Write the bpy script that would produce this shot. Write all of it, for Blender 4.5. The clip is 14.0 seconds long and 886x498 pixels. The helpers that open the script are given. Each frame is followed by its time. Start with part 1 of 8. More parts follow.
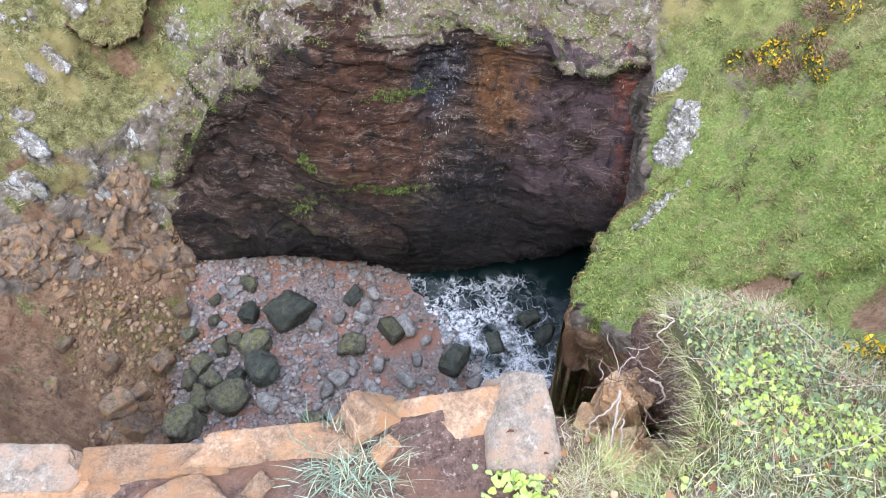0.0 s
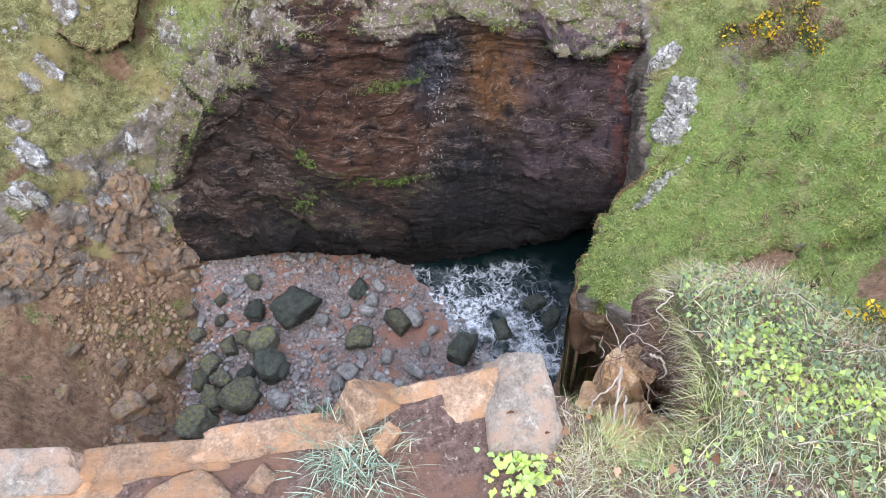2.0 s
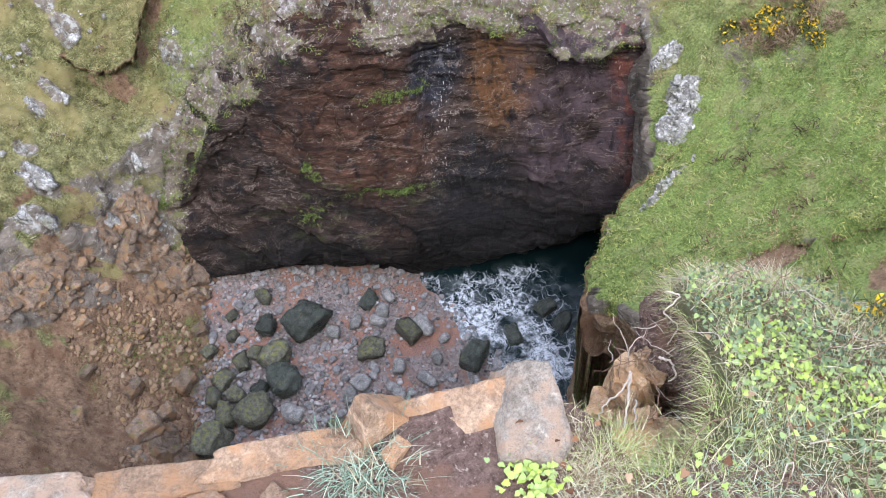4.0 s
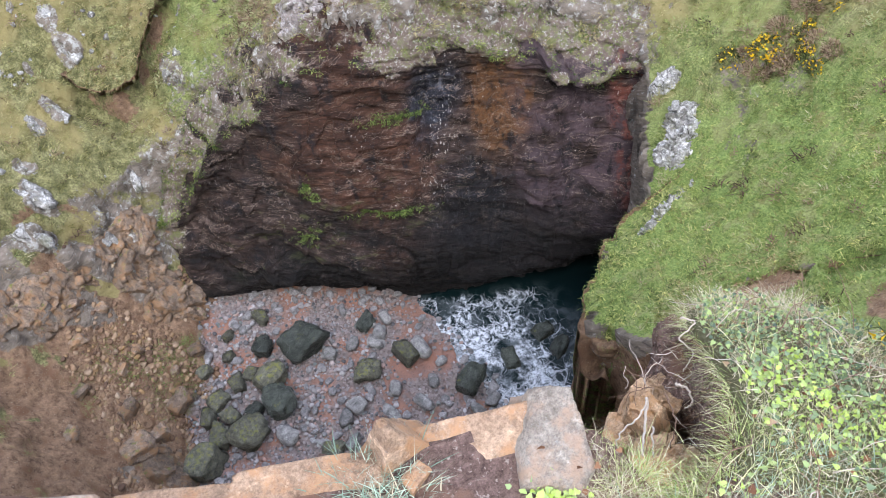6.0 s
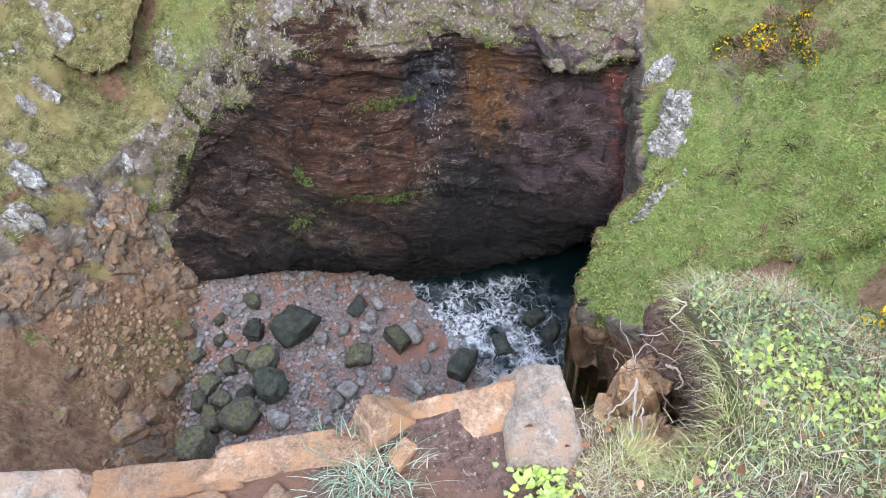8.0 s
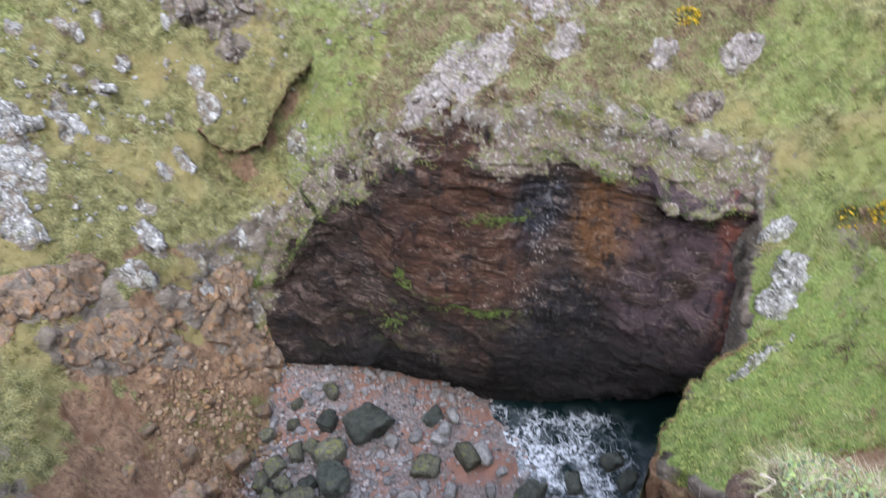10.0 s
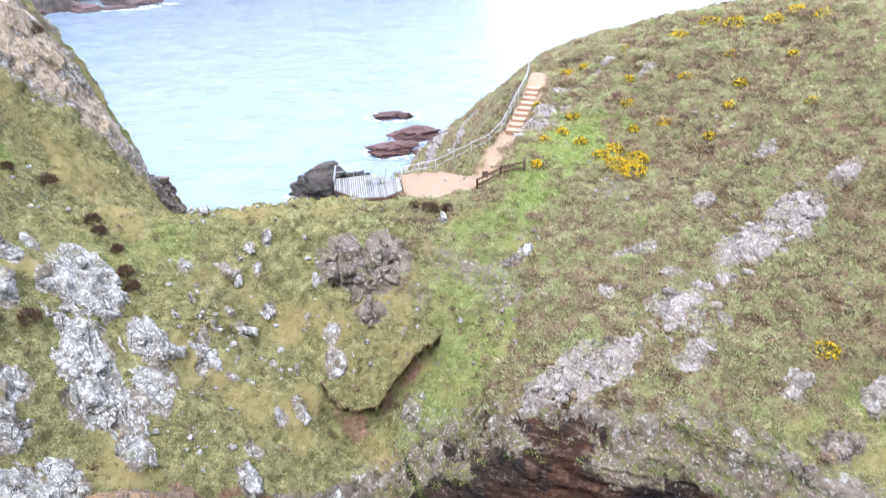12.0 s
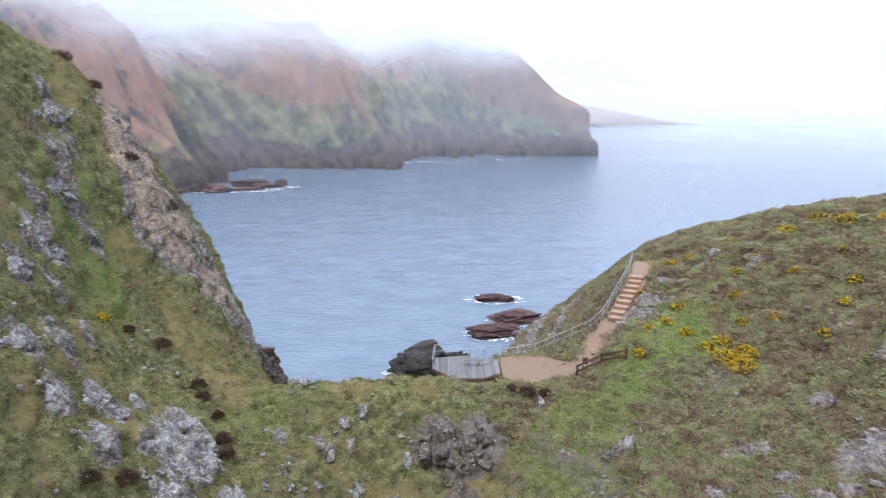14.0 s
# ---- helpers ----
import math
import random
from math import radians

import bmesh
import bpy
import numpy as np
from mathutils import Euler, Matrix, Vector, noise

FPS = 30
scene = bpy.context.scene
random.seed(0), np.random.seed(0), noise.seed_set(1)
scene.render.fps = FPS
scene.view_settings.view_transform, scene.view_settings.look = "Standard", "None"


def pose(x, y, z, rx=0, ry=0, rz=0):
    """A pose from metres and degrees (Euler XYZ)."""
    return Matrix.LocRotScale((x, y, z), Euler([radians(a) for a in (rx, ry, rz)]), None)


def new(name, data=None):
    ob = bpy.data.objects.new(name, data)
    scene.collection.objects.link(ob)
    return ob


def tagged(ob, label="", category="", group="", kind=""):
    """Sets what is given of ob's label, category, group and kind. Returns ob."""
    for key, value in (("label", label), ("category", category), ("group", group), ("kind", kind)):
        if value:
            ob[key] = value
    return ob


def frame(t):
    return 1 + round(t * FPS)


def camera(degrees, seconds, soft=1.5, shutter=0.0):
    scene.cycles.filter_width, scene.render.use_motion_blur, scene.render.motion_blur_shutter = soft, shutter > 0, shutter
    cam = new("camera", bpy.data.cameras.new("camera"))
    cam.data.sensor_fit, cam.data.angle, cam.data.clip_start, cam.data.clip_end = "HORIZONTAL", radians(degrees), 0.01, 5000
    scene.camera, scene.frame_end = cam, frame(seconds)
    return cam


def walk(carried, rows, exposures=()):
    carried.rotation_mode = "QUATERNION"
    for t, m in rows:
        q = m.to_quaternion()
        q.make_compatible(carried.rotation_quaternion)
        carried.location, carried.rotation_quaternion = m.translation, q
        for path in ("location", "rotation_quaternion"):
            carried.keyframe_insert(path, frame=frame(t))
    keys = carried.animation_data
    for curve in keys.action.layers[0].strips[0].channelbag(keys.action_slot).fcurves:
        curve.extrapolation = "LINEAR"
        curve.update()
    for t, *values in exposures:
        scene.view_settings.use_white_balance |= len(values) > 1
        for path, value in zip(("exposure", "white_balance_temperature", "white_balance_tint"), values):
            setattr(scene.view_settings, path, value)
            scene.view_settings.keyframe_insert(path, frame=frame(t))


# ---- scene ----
cam = camera(58.0, 14.0, 0.9, 0.35)
PATH = [
    (0.0, pose(-0.002, 0.008, 45.018, 35.10, 1.97, -28.51)),
    (0.5, pose(0.008, -0.002, 45.013, 34.13, 2.84, -29.25)),
    (1.0, pose(0.012, -0.004, 45.006, 33.92, 3.55, -30.03)),
    (1.5, pose(0.014, -0.007, 45.007, 34.06, 3.71, -30.40)),
    (2.0, pose(0.020, -0.008, 44.997, 34.23, 3.74, -30.66)),
    (2.5, pose(0.024, -0.007, 44.991, 33.80, 3.67, -30.19)),
    (3.0, pose(0.039, -0.017, 44.991, 33.86, 4.95, -30.53)),
    (5.5, pose(0.012, 0.020, 45.010, 35.84, 5.50, -33.15)),
    (6.0, pose(-0.014, 0.026, 45.010, 36.28, 4.95, -31.78)),
    (6.5, pose(-0.017, 0.026, 44.994, 35.99, 4.47, -31.60)),
    (7.0, pose(-0.010, 0.020, 44.984, 35.19, 4.20, -31.99)),
    (9.5, pose(-0.013, 0.025, 44.949, 38.69, 3.30, -25.41)),
    (10.0, pose(0.009, 0.033, 44.960, 44.37, 3.22, -19.82)),
    (10.5, pose(0.013, 0.001, 44.993, 49.99, 2.69, -14.89)),
    (11.0, pose(0.003, -0.011, 45.005, 56.16, 1.02, -12.24)),
    (11.5, pose(-0.007, -0.023, 45.012, 60.56, 0.56, -9.76)),
    (12.0, pose(-0.010, -0.006, 45.014, 64.88, 0.39, -7.58)),
    (12.5, pose(-0.002, -0.005, 44.996, 68.79, 0.17, -5.48)),
    (13.0, pose(-0.016, -0.007, 45.020, 72.80, 1.07, -3.84)),
    (13.5, pose(-0.034, -0.017, 45.021, 76.54, 0.20, -3.64)),
    (14.0, pose(-0.031, -0.037, 44.998, 77.90, -0.00, -0.00)),
]
EXPOSURES = [(0.0, 1.58), (1.0, 1.42), (7.2, 1.4), (9.3, 1.38), (10.5, 1.45), (11.0, 1.64), (11.5, 1.68), (12.5, 1.5), (13.0, 1.22), (13.5, 0.98), (14.0, 0.54)]
walk(cam, PATH, EXPOSURES)
random.seed(4)


# ---------- light ----------
SUN_ELEV, SUN_TURN = 55.0, 208.0
world = bpy.data.worlds.new("overcast_sky")
scene.world = world
world.use_nodes = True
wn = world.node_tree.nodes
wl = world.node_tree.links
sky = wn.new("ShaderNodeTexSky")
sky.sky_type, sky.sun_disc = "NISHITA", False
sky.sun_elevation, sky.sun_rotation = radians(SUN_ELEV), radians(SUN_TURN)
sky.dust_density, sky.air_density, sky.ozone_density = 6.0, 1.0, 1.0
pale = wn.new("ShaderNodeHueSaturation")
pale.inputs["Saturation"].default_value = 0.22
wl.new(sky.outputs[0], pale.inputs["Color"])
cloud = wn.new("ShaderNodeMix")
cloud.data_type = "RGBA"
cloud.inputs[0].default_value = 0.75
cloud.inputs[7].default_value = (6.5, 7.4, 10.2, 1)
wl.new(pale.outputs[0], cloud.inputs[6])
wl.new(cloud.outputs[2], wn["Background"].inputs[0])
wn["Background"].inputs[1].default_value = 0.155
sun = new("sun", bpy.data.lights.new("sun", "SUN"))
sun.data.energy, sun.data.angle, sun.data.color = 1.15, radians(22), (0.98, 0.98, 0.98)
sun.matrix_world = Matrix.Rotation(radians(-SUN_TURN), 4, "Z") @ Matrix.Rotation(radians(-(90 - SUN_ELEV)), 4, "X")


# ---------- numeric tools ----------
def lattice(ix, iy, iz, seed):
    h = (ix * 374761393 + iy * 668265263 + iz * 2147483647 + seed * 1274126177) & 0xFFFFFFFF
    h = ((h ^ (h >> 13)) * 1274126177) & 0xFFFFFFFF
    return ((h ^ (h >> 16)) & 0xFFFF) / 32767.5 - 1.0


def vnoise(x, y, z, seed=0):
    """Smooth value noise, -1 to 1, on arrays."""
    x, y, z = np.broadcast_arrays(x, y, z)
    fx, fy, fz = np.floor(x), np.floor(y), np.floor(z)
    ix, iy, iz = fx.astype(np.int64), fy.astype(np.int64), fz.astype(np.int64)
    u, v, w = x - fx, y - fy, z - fz
    u, v, w = u * u * (3 - 2 * u), v * v * (3 - 2 * v), w * w * (3 - 2 * w)
    out = 0
    for a in (0, 1):
        for b in (0, 1):
            for c in (0, 1):
                k = (u if a else 1 - u) * (v if b else 1 - v) * (w if c else 1 - w)
                out = out + k * lattice(ix + a, iy + b, iz + c, seed)
    return out


def fbm(x, y, z, size, octaves=4, seed=0, gain=0.5):
    total, amp, norm = 0, 1.0, 0.0
    for o in range(octaves):
        k = 2.0 ** o / size
        total = total + amp * vnoise(x * k + 7.1 * o, y * k - 3.7 * o, z * k + 1.3 * o, seed + o)
        norm += amp
        amp *= gain
    return total / norm


def ridged(x, y, z, size, octaves=4, seed=0):
    total, amp, norm = 0, 1.0, 0.0
    for o in range(octaves):
        k = 2.0 ** o / size
        total = total + amp * (1 - 2 * np.abs(vnoise(x * k + 5.3 * o, y * k, z * k - 2.9 * o, seed + o)))
        norm += amp
        amp *= 0.5
    return total / norm


def blocky(x, y, z, size, seed=0):
    """Broken-stone noise: steps between cells of a jittered lattice."""
    best = np.full(np.shape(x), 1e9)
    val = np.zeros(np.shape(x))
    px, py, pz = x / size, y / size, z / size
    ix, iy, iz = np.floor(px).astype(np.int64), np.floor(py).astype(np.int64), np.floor(pz).astype(np.int64)
    for a in (-1, 0, 1):
        for b in (-1, 0, 1):
            for c in (-1, 0, 1):
                jx, jy, jz = ix + a, iy + b, iz + c
                qx = jx + 0.5 + 0.45 * lattice(jx, jy, jz, seed)
                qy = jy + 0.5 + 0.45 * lattice(jx, jy, jz, seed + 1)
                qz = jz + 0.5 + 0.45 * lattice(jx, jy, jz, seed + 2)
                d = (px - qx) ** 2 + (py - qy) ** 2 + (pz - qz) ** 2
                near = d < best
                best = np.where(near, d, best)
                val = np.where(near, lattice(jx, jy, jz, seed + 3), val)
    return val, np.sqrt(best)


def smooth(a, b, x):
    t = np.clip((x - a) / (b - a), 0, 1)
    return t * t * (3 - 2 * t)


def line_dist(x, y, pts):
    """Distance to a polyline in plan, and the share along it."""
    best = np.full(np.shape(x), 1e9)
    along = np.zeros(np.shape(x))
    n = len(pts) - 1
    for i in range(n):
        (ax, ay), (bx, by) = pts[i][:2], pts[i + 1][:2]
        dx, dy = bx - ax, by - ay
        t = np.clip(((x - ax) * dx + (y - ay) * dy) / (dx * dx + dy * dy), 0, 1)
        d = np.hypot(x - ax - t * dx, y - ay - t * dy)
        along = np.where(d < best, (i + t) / n, along)
        best = np.minimum(best, d)
    return best, along


def grid_mesh(name, P, material, masks=None, flip=False):
    """A mesh from a grid of places (rows, columns, 3), with float masks per vertex."""
    nr, nc = P.shape[:2]
    me = bpy.data.meshes.new(name)
    idx = np.arange(nr * nc).reshape(nr, nc)
    q = np.stack([idx[:-1, :-1], idx[:-1, 1:], idx[1:, 1:], idx[1:, :-1]], -1).reshape(-1, 4)
    if flip:
        q = q[:, ::-1]
    me.vertices.add(nr * nc)
    me.vertices.foreach_set("co", np.ascontiguousarray(P.reshape(-1, 3), dtype=np.float32).ravel())
    me.loops.add(q.size)
    me.loops.foreach_set("vertex_index", np.ascontiguousarray(q, dtype=np.int32).ravel())
    me.polygons.add(len(q))
    me.polygons.foreach_set("loop_start", np.arange(0, q.size, 4, dtype=np.int32))
    me.polygons.foreach_set("use_smooth", np.ones(len(q), dtype=bool))
    me.update(calc_edges=True)
    for key, val in (masks or {}).items():
        at = me.attributes.new(key, "FLOAT", "POINT")
        at.data.foreach_set("value", np.ascontiguousarray(val, dtype=np.float32).ravel())
    me.materials.append(material)
    return me


def raw_mesh(name, verts, faces, materials, index=None, shade=False):
    """A mesh from arrays of places and of triangles or quads."""
    me = bpy.data.meshes.new(name)
    verts, faces = np.asarray(verts, np.float32), np.asarray(faces, np.int32)
    me.vertices.add(len(verts))
    me.vertices.foreach_set("co", verts.ravel())
    me.loops.add(faces.size)
    me.loops.foreach_set("vertex_index", faces.ravel())
    me.polygons.add(len(faces))
    me.polygons.foreach_set("loop_start", np.arange(0, faces.size, faces.shape[1], dtype=np.int32))
    if shade:
        me.polygons.foreach_set("use_smooth", np.ones(len(faces), dtype=bool))
    for m in materials:
        me.materials.append(m)
    if index is not None:
        me.polygons.foreach_set("material_index", np.asarray(index, np.int32))
    me.update(calc_edges=True)
    return me


def part(name, bm, material, parent=None, label=""):
    """A bmesh as one mesh object, under a thing when one is given."""
    me = bpy.data.meshes.new(name)
    bm.to_mesh(me)
    bm.free()
    me.materials.append(material)
    ob = new(name, me)
    ob.parent = parent
    return tagged(ob, label)


# ---------- materials ----------
class Nodes:
    """Short hand for building one node material."""

    def __init__(self, name):
        self.m = bpy.data.materials.new(name)
        self.m.use_nodes = True
        self.t = self.m.node_tree
        self.bsdf = self.t.nodes["Principled BSDF"]
        self.pos = self.t.nodes.new("ShaderNodeNewGeometry").outputs["Position"]

    def put(self, socket, value):
        if isinstance(value, bpy.types.NodeSocket):
            self.t.links.new(value, socket)
        elif isinstance(value, (tuple, list)) and len(value) == 3 and socket.type == "RGBA":
            socket.default_value = (*value, 1)
        else:
            socket.default_value = value

    def noise(self, scale, detail=6, rough=0.6, distort=0.0, vec=None):
        n = self.t.nodes.new("ShaderNodeTexNoise")
        self.put(n.inputs["Vector"], vec or self.pos)
        n.inputs["Scale"].default_value, n.inputs["Detail"].default_value = scale, detail
        n.inputs["Roughness"].default_value, n.inputs["Distortion"].default_value = rough, distort
        return n.outputs["Fac"]

    def cells(self, scale, vec=None, feature="F1", out="Distance"):
        n = self.t.nodes.new("ShaderNodeTexVoronoi")
        n.feature = feature
        self.put(n.inputs["Vector"], vec or self.pos)
        n.inputs["Scale"].default_value = scale
        return n.outputs[out]

    def stretched(self, sx, sy, sz, rot=(0, 0, 0)):
        n = self.t.nodes.new("ShaderNodeMapping")
        self.put(n.inputs["Vector"], self.pos)
        n.inputs["Scale"].default_value = (sx, sy, sz)
        n.inputs["Rotation"].default_value = [radians(a) for a in rot]
        return n.outputs[0]

    def mask(self, key):
        n = self.t.nodes.new("ShaderNodeAttribute")
        n.attribute_name = key
        return n.outputs["Fac"]

    def random(self):
        return self.t.nodes.new("ShaderNodeObjectInfo").outputs["Random"]

    def island(self):
        return self.t.nodes.new("ShaderNodeNewGeometry").outputs["Random Per Island"]

    def ramp(self, fac, *stops):
        n = self.t.nodes.new("ShaderNodeValToRGB")
        while len(n.color_ramp.elements) < len(stops):
            n.color_ramp.elements.new(0.5)
        for e, (p, c) in zip(n.color_ramp.elements, stops):
            e.position = p
            e.color = (*c, 1) if isinstance(c, (tuple, list)) else (c, c, c, 1)
        self.put(n.inputs[0], fac)
        return n.outputs[0]

    def step(self, fac, a, b):
        n = self.t.nodes.new("ShaderNodeMapRange")
        n.interpolation_type = "SMOOTHSTEP"
        self.put(n.inputs[0], fac)
        n.inputs[1].default_value, n.inputs[2].default_value = a, b
        return n.outputs[0]

    def mix(self, fac, a, b, how="MIX"):
        n = self.t.nodes.new("ShaderNodeMix")
        n.data_type, n.blend_type = "RGBA", how
        self.put(n.inputs[0], fac)
        self.put(n.inputs[6], a)
        self.put(n.inputs[7], b)
        return n.outputs[2]

    def math(self, op, a, b=0.0):
        n = self.t.nodes.new("ShaderNodeMath")
        n.operation = op
        self.put(n.inputs[0], a)
        self.put(n.inputs[1], b)
        return n.outputs[0]

    def done(self, colour, rough=0.9, bump=None, depth=0.02, strength=1.0, spec=0.25, metal=0.0):
        self.put(self.bsdf.inputs["Base Color"], colour)
        self.put(self.bsdf.inputs["Roughness"], rough)
        self.put(self.bsdf.inputs["Metallic"], metal)
        self.put(self.bsdf.inputs["Specular IOR Level"], spec)
        if bump is not None:
            n = self.t.nodes.new("ShaderNodeBump")
            n.inputs["Distance"].default_value, n.inputs["Strength"].default_value = depth, strength
            self.put(n.inputs["Height"], bump)
            self.t.links.new(n.outputs[0], self.bsdf.inputs["Normal"])
        return self.m


def terrain_material():
    """Cliff ground: turf, heather, bare soil, pale lichened rock, by masks and fine noise."""
    s = Nodes("cliff_ground")
    fine, mid, broad = s.noise(9, 5, 0.7), s.noise(1.6, 6, 0.65), s.noise(0.22, 4)
    turf = s.mix(s.ramp(mid, (0.35, 0.0), (0.65, 1.0)), (0.110, 0.110, 0.042), (0.40, 0.377, 0.178))
    # dark roots and shaded hollows between tussocks, painted in by fine noise
    turf = s.mix(s.ramp(fine, (0.34, 0.0), (0.62, 1.0)), s.mix(0.8, turf, (0.036, 0.036, 0.016)), turf)
    turf = s.mix(s.step(broad, 0.48, 0.62), turf, s.mix(fine, (0.35, 0.29, 0.135), (0.18, 0.155, 0.065)))
    pit = s.math("MULTIPLY", s.step(s.noise(2.1, 5, 0.7), 0.60, 0.68), 0.75)
    turf = s.mix(pit, turf, s.mix(fine, (0.035, 0.026, 0.014), (0.115, 0.085, 0.045)))
    lushy = s.step(s.noise(0.7, 5, 0.65), 0.5, 0.62)
    lush = s.mix(s.ramp(fine, (0.3, 0.0), (0.7, 1.0)), (0.075, 0.125, 0.032), (0.30, 0.375, 0.115))
    lush = s.mix(s.math("MULTIPLY", lushy, 0.5), lush, s.mix(fine, (0.17, 0.155, 0.065), (0.40, 0.375, 0.19)))
    turf = s.mix(s.math("MULTIPLY", s.mask("lush"), s.step(mid, 0.25, 0.5)), turf, lush)
    heath = s.mix(s.ramp(s.noise(4.5, 6, 0.7), (0.35, 0.0), (0.65, 1.0)), (0.040, 0.027, 0.019), (0.25, 0.17, 0.108))
    heath = s.mix(s.step(s.noise(1.1, 7, 0.7), 0.40, 0.66), heath, s.mix(fine, (0.085, 0.105, 0.036), (0.35, 0.355, 0.17)))
    turf = s.mix(s.step(s.math("ADD", s.mask("heath"), s.math("MULTIPLY", s.math("SUBTRACT", mid, 0.5), 0.9)), 0.4, 0.62), turf, heath)
    soil = s.mix(s.ramp(s.noise(3.2, 8, 0.75), (0.32, 0.0), (0.68, 1.0)), (0.080, 0.045, 0.030), (0.38, 0.245, 0.155))
    soil = s.mix(s.step(s.noise(0.8, 3), 0.52, 0.66), soil, (0.18, 0.10, 0.06))
    soil = s.mix(s.step(s.noise(14, 3), 0.62, 0.7), soil, (0.36, 0.29, 0.21))
    soil = s.mix(s.math("MULTIPLY", s.step(s.noise(0.4, 6, 0.7), 0.56, 0.66), s.step(s.noise(4.0, 6, 0.75), 0.46, 0.58)), soil, s.mix(fine, (0.12, 0.12, 0.045), (0.32, 0.305, 0.14)))
    strata = s.noise(1.7, 6, 0.7, 0.6, s.stretched(0.5, 0.5, 2.0, (18, -12, 0)))
    rock = s.mix(s.ramp(strata, (0.3, 0.0), (0.7, 1.0)), (0.085, 0.070, 0.058), (0.30, 0.25, 0.205))
    pale = s.step(s.math("ADD", s.noise(2.6, 7, 0.75), s.math("MULTIPLY", s.mask("lichen"), 0.14)), 0.61, 0.73)
    rock = s.mix(pale, rock, s.mix(fine, (0.30, 0.29, 0.27), (0.55, 0.54, 0.50)))
    jag = s.math("MULTIPLY", s.math("SUBTRACT", s.noise(2.4, 8, 0.75), 0.5), 1.1)
    stones = s.cells(7.0, None, "F1", "Color")
    shore = s.mix(s.ramp(s.noise(1.4, 4), (0.35, 0.0), (0.65, 1.0)), (0.34, 0.175, 0.125), (0.25, 0.15, 0.12))
    shore = s.mix(s.step(s.noise(0.5, 3), 0.42, 0.55), shore, s.mix(stones, (0.13, 0.10, 0.095), (0.32, 0.27, 0.25)))
    ground = s.mix(s.step(s.math("ADD", s.mask("soil"), jag), 0.42, 0.58), turf, soil)
    ground = s.mix(s.step(s.math("ADD", s.mask("rock"), jag), 0.42, 0.56), ground, rock)
    ground = s.mix(s.mask("beach"), ground, shore)
    ground = s.mix(s.step(s.mask("trod"), 0.3, 0.6), ground, s.mix(s.noise(5, 5), (0.31, 0.20, 0.135), (0.46, 0.33, 0.24)))
    height = s.math("ADD", s.noise(11, 6, 0.7), s.math("MULTIPLY", s.noise(2.5, 6, 0.65), 1.6))
    return s.done(ground, 0.92, height, 0.16, 1.0, 0.15)


